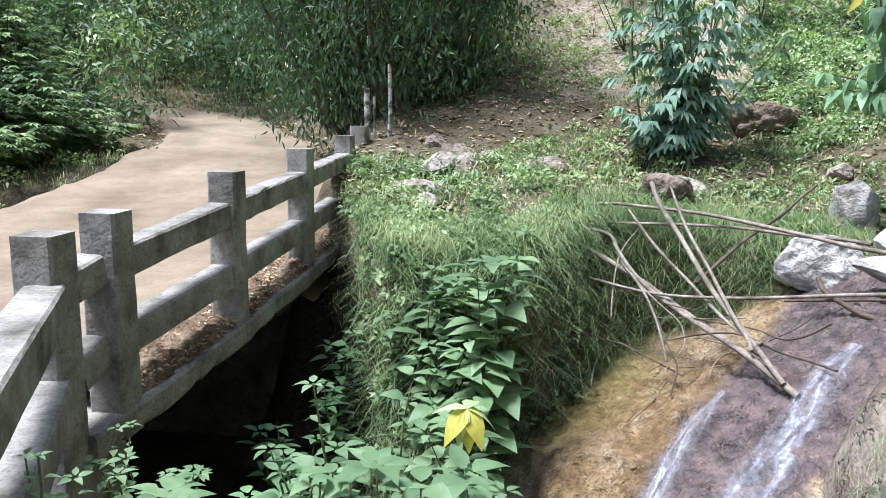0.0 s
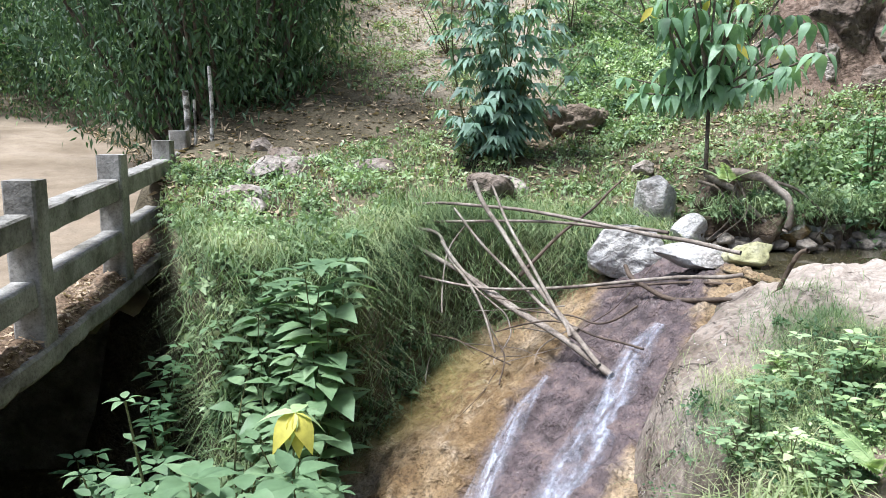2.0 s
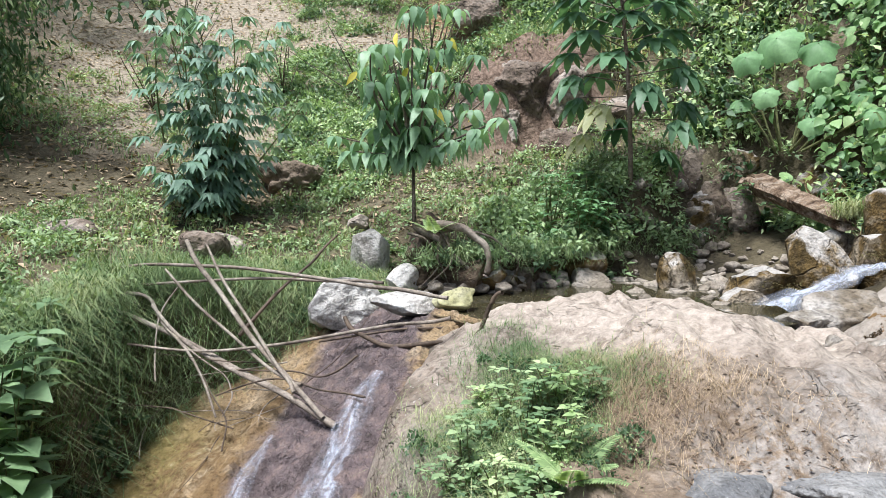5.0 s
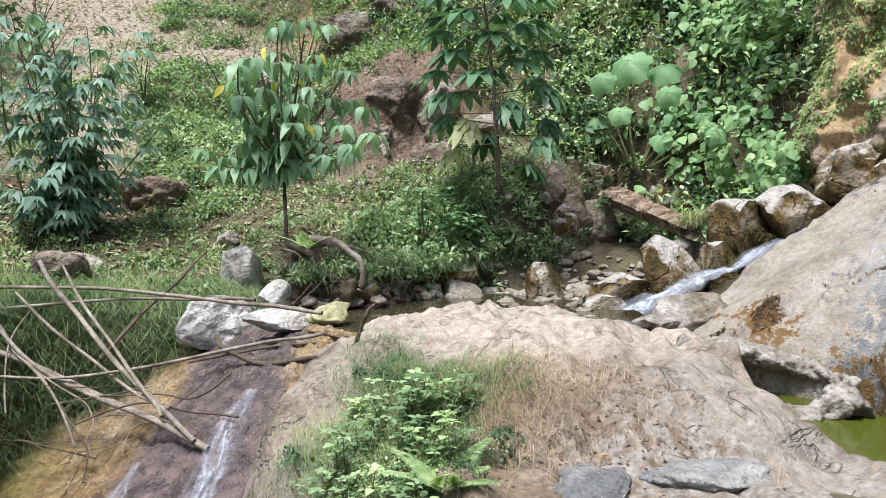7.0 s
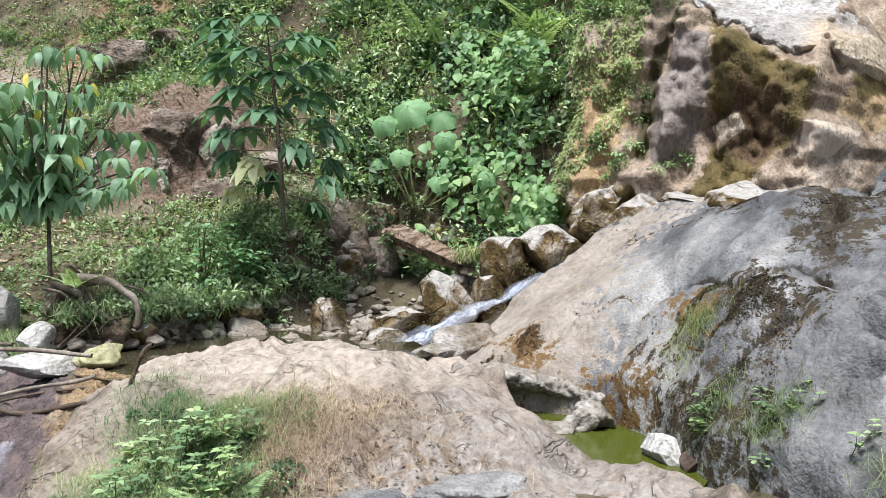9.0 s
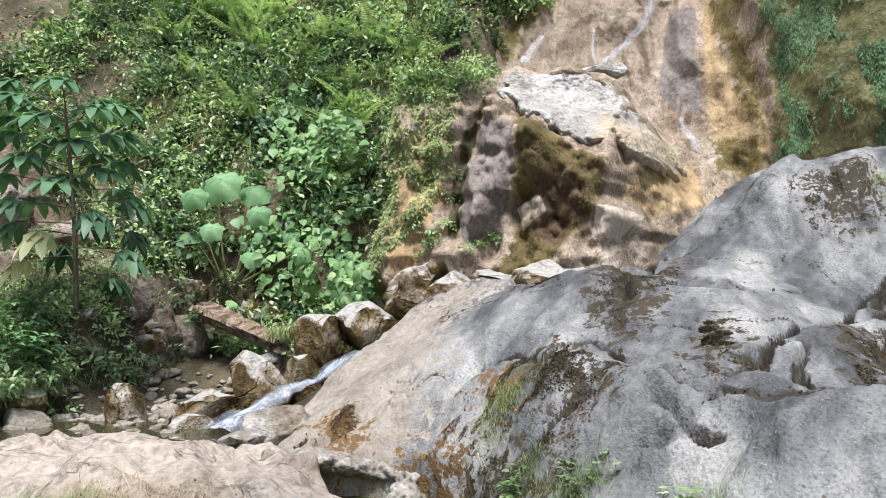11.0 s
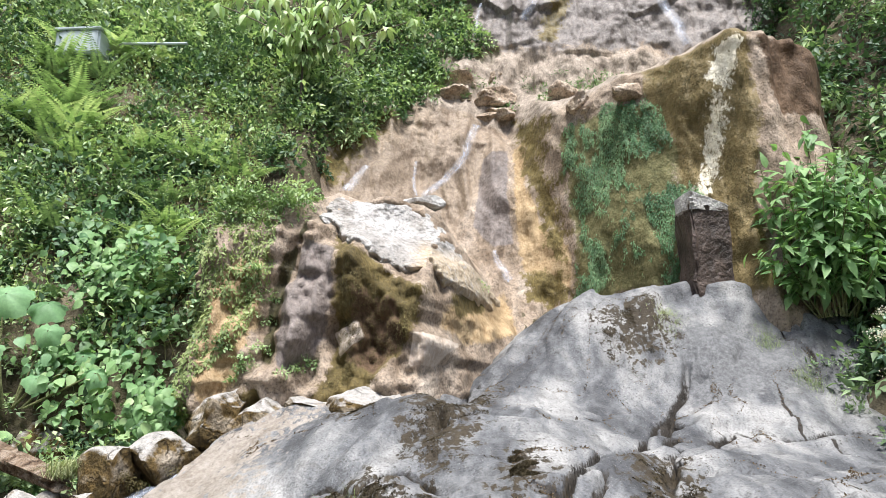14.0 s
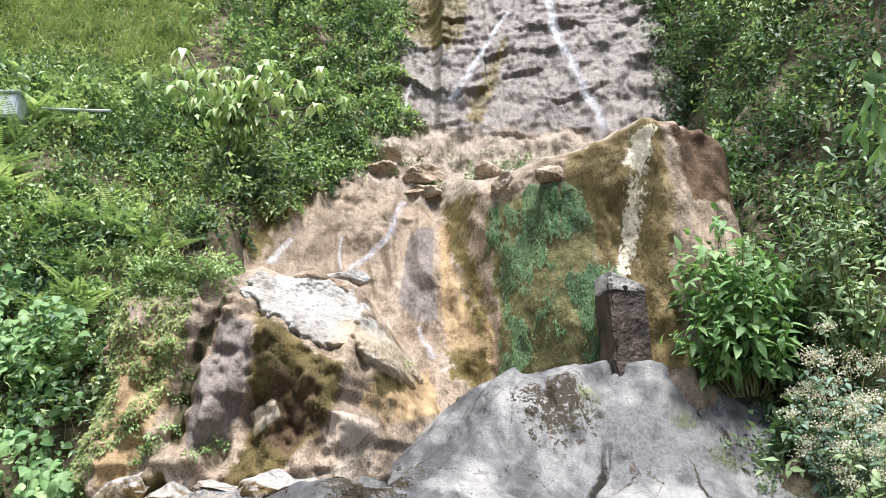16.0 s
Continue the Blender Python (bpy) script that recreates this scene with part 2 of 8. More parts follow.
def zoned(m, patches, spread=1.2, scale=1.6):
    """Lays stained or mossy patches with noisy edges over a rock material. patches: bounds, softness, colours, amount."""
    n, l = m.node_tree.nodes, m.node_tree.links
    b = n["Principled BSDF"]
    vec, g = position(n, l)
    sep = n.new("ShaderNodeSeparateXYZ")
    l.new(g.outputs["Position"], sep.inputs[0])
    wob = math_node(n, l, "MULTIPLY", math_node(n, l, "SUBTRACT", noise_tex(n, l, vec, scale, 8, 0.7), 0.5), spread)
    speck = noise_tex(n, l, vec, 9.0, 6, 0.75)
    col = b.inputs["Base Color"].links[0].from_socket
    rough = b.inputs["Roughness"].default_value
    wet = None
    for bounds, soft, (dark, pale), amount, gloss in patches:
        f = zone(n, l, sep, bounds, soft, wob)
        f = math_node(n, l, "MULTIPLY", f, ramp(n, l, speck, [(0.62 - 0.5 * amount, (0, 0, 0)), (0.78 - 0.5 * amount, (1, 1, 1))]))
        col = mixc(n, l, f, col, ramp(n, l, noise_tex(n, l, vec, 14.0, 5, 0.7), [(0.35, dark), (0.65, pale)]))
        if gloss:
            wet = math_node(n, l, "MULTIPLY", f, gloss) if wet is None else math_node(n, l, "MAXIMUM", wet, math_node(n, l, "MULTIPLY", f, gloss))
    l.new(col, b.inputs["Base Color"])
    if wet is not None:
        l.new(math_node(n, l, "SUBTRACT", rough, wet), b.inputs["Roughness"])
    return m




def poly_inside(u, v, poly):
    """Signed distance to a closed outline, positive within."""
    u, v = np.asarray(u, float), np.asarray(v, float)
    best, odd = np.full(u.shape, 1e9), np.zeros(u.shape, bool)
    for (ax, ay), (bx, by) in zip(poly, poly[1:] + poly[:1]):
        k = np.clip(((u - ax) * (bx - ax) + (v - ay) * (by - ay)) / ((bx - ax) ** 2 + (by - ay) ** 2), 0, 1)
        best = np.minimum(best, np.hypot(u - ax - k * (bx - ax), v - ay - k * (by - ay)))
        if ay != by:
            odd ^= ((ay > v) != (by > v)) & (u < (bx - ax) * (v - ay) / (by - ay) + ax)
    return np.where(odd, best, -best)


def cover(u, v, polys, soft=0.25):
    """How fully a point lies in any of the outlines, 0 to 1, with soft edges."""
    out = np.zeros(np.shape(u))
    for poly in polys:
        out = np.maximum(out, np.clip(0.5 + poly_inside(u, v, poly) / soft, 0, 1))
    return out


def stain(me, axes, table):
    """Stores on a mesh how far each kind of stain covers it. table: name, outlines, softness."""
    co = np.zeros(len(me.vertices) * 3, np.float32)
    me.vertices.foreach_get("co", co)
    co = co.reshape(-1, 3)
    for name, polys, soft in table:
        a = me.attributes.new(name, "FLOAT", "POINT")
        a.data.foreach_set("value", cover(co[:, axes[0]], co[:, axes[1]], polys, soft).astype(np.float32))
    return me


def stained(m, patches, scale=3.2):
    """Lays the stains and painted shade stored on the mesh over a rock material, broken up at their edges. patches:
    name, dark, pale, ragged, gloss.
    """
    n, l = m.node_tree.nodes, m.node_tree.links
    b = n["Principled BSDF"]
    vec, g = position(n, l)
    tall, _ = position(n, l, (1, 1, 0.7))
    ragged_noise = noise_tex(n, l, vec, scale, 8, 0.72)
    fine = noise_tex(n, l, tall, 17.0, 6, 0.75)
    broad = noise_tex(n, l, tall, 2.6, 5, 0.65)
    tone = math_node(n, l, "ADD", math_node(n, l, "MULTIPLY", fine, 0.6), math_node(n, l, "MULTIPLY", broad, 0.4))
    col = b.inputs["Base Color"].links[0].from_socket
    rough, wet = b.inputs["Roughness"].default_value, None
    for name, dark, pale, ragged, gloss in patches:
        a = n.new("ShaderNodeAttribute")
        a.attribute_name = name
        v = math_node(n, l, "ADD", a.outputs["Fac"], math_node(n, l, "MULTIPLY", math_node(n, l, "SUBTRACT", ragged_noise, 0.5), ragged))
        v = math_node(n, l, "ADD", v, math_node(n, l, "MULTIPLY", math_node(n, l, "SUBTRACT", fine, 0.5), ragged * 0.5))
        f = ramp(n, l, v, [(0.44, (0, 0, 0)), (0.58, (1, 1, 1))])
        f = math_node(n, l, "MULTIPLY", f, ramp(n, l, a.outputs["Fac"], [(0.0, (0, 0, 0)), (0.08, (1, 1, 1))]))
        col = mixc(n, l, f, col, ramp(n, l, tone, [(0.36, dark), (0.62, pale)]))
        if gloss:
            q = math_node(n, l, "MULTIPLY", f, gloss)
            wet = q if wet is None else math_node(n, l, "MAXIMUM", wet, q)
    l.new(col, b.inputs["Base Color"])
    if wet is not None:
        l.new(math_node(n, l, "SUBTRACT", rough, wet), b.inputs["Roughness"])
    return m


# outlines of the cliff's stains: along the cliff, and up
CLIFF_MOSS = [[(1.8, 4.55), (0.9, 3.8), (0.3, 3.5), (0.45, 2.9), (0.75, 2.5), (1.2, 1.85), (1.9, 1.9), (1.62, 2.5), (1.6, 3.3), (1.6, 4.0)], [(0.0, 3.5), (-0.44, 3.95), (-0.52, 3.53), (-0.1, 3.2)], [(3.0, 1.9), (2.4, 2.2), (2.5, 1.6), (2.9, 1.6)]]
CLIFF_STREAK = [[(-1.4, 8.8), (-2.0, 8.1), (-1.82, 7.0), (-2.05, 6.2), (-2.2, 5.3), (-2.11, 4.7), (-1.7, 5.3), (-1.75, 6.2), (-1.43, 7.1)], [(-0.1, 18.4), (-2.6, 18.2), (-2.2, 15.0), (-1.65, 14.4), (-0.6, 15.6)], [(-3.5, 14.9), (-3.1, 13.2), (-2.5, 11.5), (-2.0, 11.7), (-2.6, 13.0), (-3.35, 14.8)], [(2.5, 8.2), (1.5, 8.9), (2.3, 7.3), (2.6, 6.4), (2.9, 7.0)], [(-2.0, 4.6), (-1.3, 4.6), (-1.4, 4.0), (-2.2, 3.8)]]
CLIFF_RUST = [[(1.3, 3.5), (0.75, 3.3), (0.6, 2.8), (1.0, 2.3), (1.4, 2.5)], [(1.9, 2.0), (1.2, 1.9), (1.3, 1.5), (2.0, 1.5)], [(-5.2, 8.0), (-6.7, 8.5), (-6.7, 6.6), (-5.4, 6.6)]]
CLIFF_PURPLE = [[(2.13, 4.3), (1.66, 4.2), (1.65, 3.5), (1.76, 2.8), (1.96, 2.4), (2.25, 2.4), (2.36, 2.8), (2.36, 3.5)], [(-0.55, 7.7), (-1.15, 7.9), (-1.05, 6.5), (-1.15, 5.3), (-0.7, 5.3), (-0.3, 5.8), (-0.45, 6.9)]]
CLIFF_GROOVE = [[(2.46, 4.12), (2.1, 4.5), (2.2, 4.8), (2.32, 3.96), (2.42, 3.1), (2.36, 2.45), (2.56, 2.5), (2.6, 3.3)]]
CLIFF_OCHRE = [[(3.0, 4.1), (2.65, 4.0), (2.66, 3.1), (2.9, 2.1), (3.3, 1.9), (3.5, 3.1), (3.3, 3.8)], [(-1.25, 7.9), (-1.6, 8.2), (-1.46, 6.7), (-1.75, 5.7), (-2.24, 5.1), (-2.2, 4.2), (-1.3, 4.7), (-1.2, 5.7)], [(0.05, 3.3), (-0.9, 4.2), (-1.15, 3.2), (-0.25, 2.8), (0.12, 3.0)]]
CLIFF_PALE = [[(1.64, 2.93), (1.24, 3.06), (1.14, 2.82), (1.5, 2.56)], [(0.46, 2.86), (-0.15, 2.8), (0.2, 2.42), (0.54, 2.4)]]
CLIFF_WHITE = [[(-4.55, 8.0), (-4.95, 8.05), (-4.72, 7.3), (-4.62, 6.7), (-4.42, 5.7), (-4.22, 5.2), (-4.1, 5.4), (-4.28, 6.0), (-4.45, 6.9)]]
CLIFF_LEDGE = [[(1.6, 8.7), (0.9, 10.9), (-0.4, 11.5), (-2.5, 11.3), (-5.5, 10.8), (-7.5, 10.8), (-7.5, 8.9), (-4.4, 8.2), (-2.4, 8.4), (-1.2, 8.5), (0.2, 9.2)]]
CLIFF_GREEN = [[(-2.12, 7.6), (-2.9, 7.7), (-3.55, 7.5), (-3.94, 6.7), (-3.85, 4.7), (-3.6, 3.9), (-2.8, 3.9), (-2.25, 4.0), (-2.32, 5.2), (-2.2, 6.4)]]
CLIFF_OLIVE = [[(-3.6, 8.3), (-5.05, 8.2), (-5.1, 6.9), (-4.85, 5.0), (-4.9, 3.6), (-3.6, 3.6), (-3.9, 5.5), (-3.9, 6.6), (-3.6, 7.4)]]
CLIFF_GREY = [[(-0.1, 19.5), (-0.2, 14.3), (-0.5, 11.6), (-2.2, 11.2), (-4.8, 11.3), (-5.7, 10.9), (-8.4, 11.2), (-8.8, 19.5)]]
CLIFF_PINK = [[(2.6, 6.2), (2.4, 7.4), (1.2, 9.4), (-0.4, 9.0), (-1.2, 8.0), (-0.4, 6.6), (0.2, 5.6)]]
CLIFF_STAINS = [("ledge", CLIFF_LEDGE, 0.6), ("pink", CLIFF_PINK, 0.8), ("olive", CLIFF_OLIVE, 0.5), ("grey", CLIFF_GREY, 1.6), ("green", CLIFF_GREEN, 0.5), ("ochre", CLIFF_OCHRE, 0.4), ("purple", CLIFF_PURPLE, 0.25), ("white", CLIFF_WHITE, 0.35), ("moss", CLIFF_MOSS, 0.35), ("streak", CLIFF_STREAK, 0.7), ("rust", CLIFF_RUST, 0.4), ("groove", CLIFF_GROOVE, 0.2), ("pale", CLIFF_PALE, 0.12)]
stained(M_cliff, [
    ("ledge", (0.12, 0.092, 0.065), (0.45, 0.38, 0.31), 0.9, 0),
    ("pink", (0.14, 0.102, 0.07), (0.36, 0.285, 0.21), 0.6, 0.2),
    ("olive", (0.075, 0.058, 0.02), (0.23, 0.17, 0.072), 0.9, 0.15),
    ("grey", (0.07, 0.06, 0.054), (0.275, 0.24, 0.215), 0.9, 0.3),
    ("green", (0.05, 0.055, 0.018), (0.20, 0.18, 0.08), 1.4, 0),
    ("ochre", (0.20, 0.125, 0.056), (0.45, 0.34, 0.20), 0.9, 0),
    ("purple", (0.085, 0.07, 0.064), (0.25, 0.21, 0.185), 0.8, 0.2),
    ("white", (0.52, 0.45, 0.31), (0.84, 0.79, 0.66), 2.2, 0.1),
    ("moss", (0.035, 0.026, 0.009), (0.16, 0.12, 0.042), 1.3, 0),
    ("streak", (0.045, 0.034, 0.010), (0.19, 0.145, 0.05), 1.7, 0),
    ("rust", (0.045, 0.026, 0.013), (0.15, 0.095, 0.055), 1.2, 0),
    ("groove", (0.02, 0.017, 0.01), (0.075, 0.065, 0.025), 0.5, 0.1),
    ("pale", (0.38, 0.29, 0.22), (0.60, 0.53, 0.45), 0.15, 0),
])
zoned(M_ground, [
    (((0, 6.8, 9.4), (1, 8.4, 9.7)), 0.3, ((0.09, 0.06, 0.042), (0.24, 0.175, 0.135)), 0.95, 0),
    (((0, 9.0, 11.5), (1, 12.8, 15.0)), 0.5, ((0.15, 0.085, 0.04), (0.34, 0.22, 0.13)), 0.55, 0),
    (((0, 2.0, 9.0), (1, 12.0, 30.0)), 1.0, ((0.22, 0.185, 0.14), (0.38, 0.33, 0.26)), 0.6, 0),
], 1.0, 1.2)
# outlines of the slab's stains, seen from above
SLAB_MOSS = [[(7.22, -1.97), (7.49, -2.33), (6.14, -1.98), (5.42, -1.63), (6.91, -1.82)], [(8.49, 0.3), (10.1, -0.3), (10.3, -0.6), (7.4, -0.22), (7.4, -0.45), (6.47, 0.0), (7.19, 0.2)], [(5.87, -0.66), (6.8, -0.84), (5.86, -0.9), (5.66, -0.68)], [(6.49, 0.95), (6.7, 0.7), (5.9, 0.0), (5.7, -0.05), (5.85, 0.34), (5.75, 0.5), (6.41, 0.9)], [(5.98, 1.25), (5.34, 0.49), (5.0, 0.2), (5.05, 0.56), (5.7, 1.05)], [(8.9, 1.3), (9.5, 0.6), (9.3, 0.4), (8.5, 1.1)], [(11.1, -2.2), (11.6, -3.0), (11.0, -3.2), (10.7, -2.6)]]
SLAB_RUST = [[(6.45, 1.95), (6.33, 1.6), (6.08, 1.25), (5.95, 1.3), (6.25, 1.8)], [(6.75, 3.0), (6.8, 2.6), (6.5, 2.3), (6.3, 2.5)], [(6.65, 1.2), (6.65, 1.05), (6.3, 0.8), (6.0, 0.8), (6.1, 1.0)]]
SLAB_TAN = [[(8.2, 3.6), (9.2, 3.0), (9.4, 1.6), (8.3, 2.0), (7.2, 1.9), (6.45, 1.75), (5.7, 1.0), (5.4, 1.0), (5.9, 2.0), (6.0, 3.5), (7.0, 4.1)]]
SLAB_DARK = [[(10.9, 0.0), (10.9, -0.7), (9.0, -0.5), (7.3, -0.2), (6.8, 0.2), (8.8, 0.5)], [(11.1, -3.2), (11.0, -5.0), (10.2, -4.9), (9.9, -3.2)], [(6.5, -0.1), (6.2, -1.0), (5.2, -0.7), (4.6, -0.2), (5.3, 0.5)]]
SLAB_STAINS = [("dark", SLAB_DARK, 0.7), ("tan", SLAB_TAN, 1.5), ("moss", SLAB_MOSS, 0.5), ("rust", SLAB_RUST, 0.4)]
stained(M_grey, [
    # shade of the slab's cracks, painted into the colour as near-black lines
    ("crack_shade", (0.012, 0.010, 0.008), (0.05, 0.042, 0.034), 0.7, 0),
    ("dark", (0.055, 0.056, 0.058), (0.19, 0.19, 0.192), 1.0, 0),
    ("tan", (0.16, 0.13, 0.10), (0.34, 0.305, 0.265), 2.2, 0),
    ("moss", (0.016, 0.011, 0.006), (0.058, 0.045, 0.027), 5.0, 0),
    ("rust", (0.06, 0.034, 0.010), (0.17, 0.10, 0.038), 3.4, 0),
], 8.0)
zoned(M_tan, [
    (((0, 1.5, 8.0), (1, 0.0, 7.0)), 0.4, ((0.10, 0.068, 0.047), (0.20, 0.15, 0.11)), 0.13, 0),
    (((0, 2.6, 4.0), (1, 1.4, 3.5)), 0.4, ((0.09, 0.062, 0.04), (0.24, 0.18, 0.125)), 0.85, 0),
    (((0, 3.0, 4.8), (1, 0.5, 2.3)), 0.3, ((0.16, 0.145, 0.13), (0.33, 0.30, 0.27)), 0.45, 0),
    (((0, 3.6, 7.0), (1, 2.6, 6.0)), 0.5, ((0.24, 0.20, 0.165), (0.43, 0.375, 0.32)), 0.6, 0),
], 0.9, 2.0)


def wet_dome(m):
    """The wetted, darker lanes along the slope of the flowstone."""
    n, l = m.node_tree.nodes, m.node_tree.links
    b = n["Principled BSDF"]
    vec, g = position(n, l)
    dot = n.new("ShaderNodeVectorMath")
    dot.operation = "DOT_PRODUCT"
    dot.inputs[1].default_value = (0.67, -0.74, 0)
    l.new(g.outputs["Position"], dot.inputs[0])
    v = math_node(n, l, "ADD", dot.outputs["Value"], math_node(n, l, "MULTIPLY", math_node(n, l, "SUBTRACT", noise_tex(n, l, vec, 2.2, 8, 0.7), 0.5), 0.7))
    lane = n.new("ShaderNodeMapRange")
    lane.interpolation_type = "SMOOTHSTEP"
    lane.inputs["From Min"].default_value, lane.inputs["From Max"].default_value = -2.72, -2.48
    l.new(v, lane.inputs["Value"])
    end = n.new("ShaderNodeMapRange")
    end.interpolation_type = "SMOOTHSTEP"
    end.inputs["From Min"].default_value, end.inputs["From Max"].default_value = -1.45, -1.6
    l.new(v, end.inputs["Value"])
    f = math_node(n, l, "MULTIPLY", lane.outputs[0], end.outputs[0])
    col = b.inputs["Base Color"].links[0].from_socket
    dark = ramp(n, l, noise_tex(n, l, vec, 6.0, 6, 0.7), [(0.3, (0.034, 0.028, 0.031)), (0.5, (0.115, 0.092, 0.098)), (0.7, (0.22, 0.165, 0.15))])
    l.new(mixc(n, l, math_node(n, l, "MULTIPLY", f, 0.93), col, dark), b.inputs["Base Color"])
    l.new(math_node(n, l, "SUBTRACT", 0.75, math_node(n, l, "MULTIPLY", f, 0.55)), b.inputs["Roughness"])


zoned(M_dome, [(((0, -1.0, 1.9), (1, 5.6, 8.0)), 0.4, ((0.13, 0.11, 0.03), (0.26, 0.21, 0.08)), 0.7, 0),
               (((0, 1.2, 2.2), (1, 4.6, 6.2)), 0.3, ((0.10, 0.06, 0.025), (0.2, 0.13, 0.06)), 0.45, 0)], 0.8, 2.0)
wet_dome(M_dome)
M_pool, n, l, b = nodes_of("stream_water")
b.inputs["Base Color"].default_value = (0.05, 0.045, 0.025, 1)
b.inputs["Roughness"].default_value = 0.06
M_green, n, l, b = nodes_of("green_pool_water")
b.inputs["Base Color"].default_value = (0.058, 0.070, 0.010, 1)
b.inputs["Roughness"].default_value = 0.12
b.inputs["Specular IOR Level"].default_value = 0.12

# ================= ground =================
def hill(x, y):
    t = np.clip(y - 7.5, -4, 30)
    u = np.clip(t, 0, 22)
    cut = ss(6.2, 7.0, x) * ss(10.2, 9.2, x) * ss(8.2, 8.7, y) * ss(10.2, 9.4, y)
    return 0.28 * ridge(x * 1.3, y * 1.3, 2, 4) * cut + 0.5 + 0.27 * t + 0.012 * u * u + 0.38 * np.maximum(x - 4.5, 0) + 0.9 * np.maximum(x - 9.5, 0) + 1.1 * np.maximum(-6.5 - y, 0) * ss(8, 12, x) + 1.05 * ss(8.7, 9.2, y) * ss(6.3, 7.2, x) * ss(10.2, 9.2, x) * ss(13, 10, y)


def bank_line(x):
    return np.interp(x, [-3, -1.2, -0.4, 0.5, 1.2, 1.9, 3, 5, 7, 8.5, 9.3, 9.9, 10.3, 10.7], [9.6, 8.2, 6.0, 6.0, 6.7, 7.2, 6.95, 6.35, 6.6, 6.6, 6.45, 5.5, 4.3, 3.2])


def bed(x):
    return np.interp(x, [-2, 0, 1.5, 3.2, 6.4, 7.2, 8.2, 9.5, 12], [-2.5, -2.2, -1.3, -0.25, 0.0, 0.28, 0.42, 0.85, 2.0])


def near_edge(x):
    return np.interp(x, [-2, 0, 1, 2, 3, 4.5, 6], [2.4, 2.3, 2.5, 2.8, 3.3, 3.0, 0.6])


ROAD = [(-4.2, -6, -0.1), (-4.0, 2.5, -0.08), (-3.45, 8.5, 0.16), (-3.35, 11.6, 0.68), (-3.7, 13.9, 1.02), (-4.6, 16, 1.3), (-5.97, 18.5, 1.6), (-8.2, 21, 2.1), (-12, 24.5, 2.9), (-24, 30, 5.0)]


def road_at(x, y):
    """Distance to the road's middle line, and the road's height there."""
    best, high = np.full(np.shape(x), 1e9), np.zeros(np.shape(x))
    for (ax, ay, az), (bx, by, bz) in zip(ROAD[:-1], ROAD[1:]):
        dx, dy = bx - ax, by - ay
        u = np.clip(((x - ax) * dx + (y - ay) * dy) / (dx * dx + dy * dy), 0, 1)
        d = np.hypot(x - ax - u * dx, y - ay - u * dy)
        near = d < best
        best, high = np.where(near, d, best), np.where(near, az + u * (bz - az), high)
    wide = np.interp(y, [9, 12, 14, 16.5, 19, 22], [2.05, 1.6, 1.3, 1.15, 1.35, 1.6])
    return best * 2.05 / wide, high


def ground(x, y):
    x, y = np.asarray(x, float), np.asarray(y, float)
    bank = ss(-0.45, 0.3, y - bank_line(x) + 0.25 * vnoise(x * 1.1, y * 1.1)) * ss(-2.4, -1.2, x)
    bank = np.maximum(bank, np.maximum(ss(10.2, 11.2, x), ss(8.2, 10.0, x) * ss(-4.6, -5.8, y)))
    g = bed(x) + (hill(x, y) - bed(x)) * bank
    near = -0.15 + 0.0 * x
    k = ss(0.7, -0.5, y - near_edge(x)) * ss(7.0, 5.0, x)
    g = g + (near - g) * k
    # the hollow of the rock pool
    g = g - 0.7 * ss(4.3, 4.8, x) * ss(7.2, 6.6, x) * ss(0.3, 0.8, y) * ss(3.3, 2.6, y)
    # the ravine behind the falls
    far = 2.4 * ss(13.5, 16.0, x)
    g = g - 4.0 * ss(-6.6 - far, -5.0 - far, y) * ss(3.1, 2.2, y) * ss(10.0, 11.5, x)
    # the stony chute of the cascade
    u = np.clip(((9.5 - x) * 2.9 + (y - 2.7) * 1.2) / 9.85, 0, 1)
    off = np.hypot(x - (9.5 - 2.9 * u), y - (2.7 + 1.2 * u))
    g = np.maximum(g, (1.25 - 1.2 * u) - 0.9 * np.maximum(off - 0.22, 0))
    # the land west of the stream and the road on it
    d, h = road_at(x, y)
    west = ss(0.4, -1.0, x - np.interp(y, [0, 9, 14, 40], [-1.4, -1.2, -0.5, 0]))
    rise = h - 0.07 + 0.12 * ss(2.0, 2.6, d) + 0.35 * np.maximum(d - 2.6, 0) * ss(9, 13, y) - 0.06 * np.clip(d - 2.3, 0, 6) * ss(12, 9, y)
    hillside = ss(-0.3, 0.6, x - np.interp(y, [q[1] for q in ROAD], [q[0] for q in ROAD]))
    rise = rise - (1 - hillside) * (0.10 + 0.37 * np.maximum(d - 2.6, 0) * ss(9, 13, y)) * ss(2.0, 2.6, d)
    span = ss(2.6, 3.4, y) * ss(10.6, 9.6, y) * ss(3.2, 2.4, d)
    g = g + (rise - g) * west * (1 - span)
    return g + 0.10 * fbm(x * 0.9, y * 0.9, 0, 4) * np.maximum(ss(2.0, 3.0, d), 0.15)


def ground_sheet():
    ax = np.concatenate([np.linspace(-120, -14, 40)[:-1], np.arange(-14, 20, 0.16), np.linspace(20, 130, 60)])
    ay = np.concatenate([np.linspace(-60, -8, 22)[:-1], np.arange(-8, 20, 0.16), np.linspace(20, 160, 70)])
    X, Y = np.meshgrid(ax, ay, indexing="ij")
    return grid_mesh("ground", X, Y, ground(X, Y))


thing("ground", ground_sheet(), M_ground, "grassy valley floor and leaf-strewn hillside soil", "ground", kind="structure")


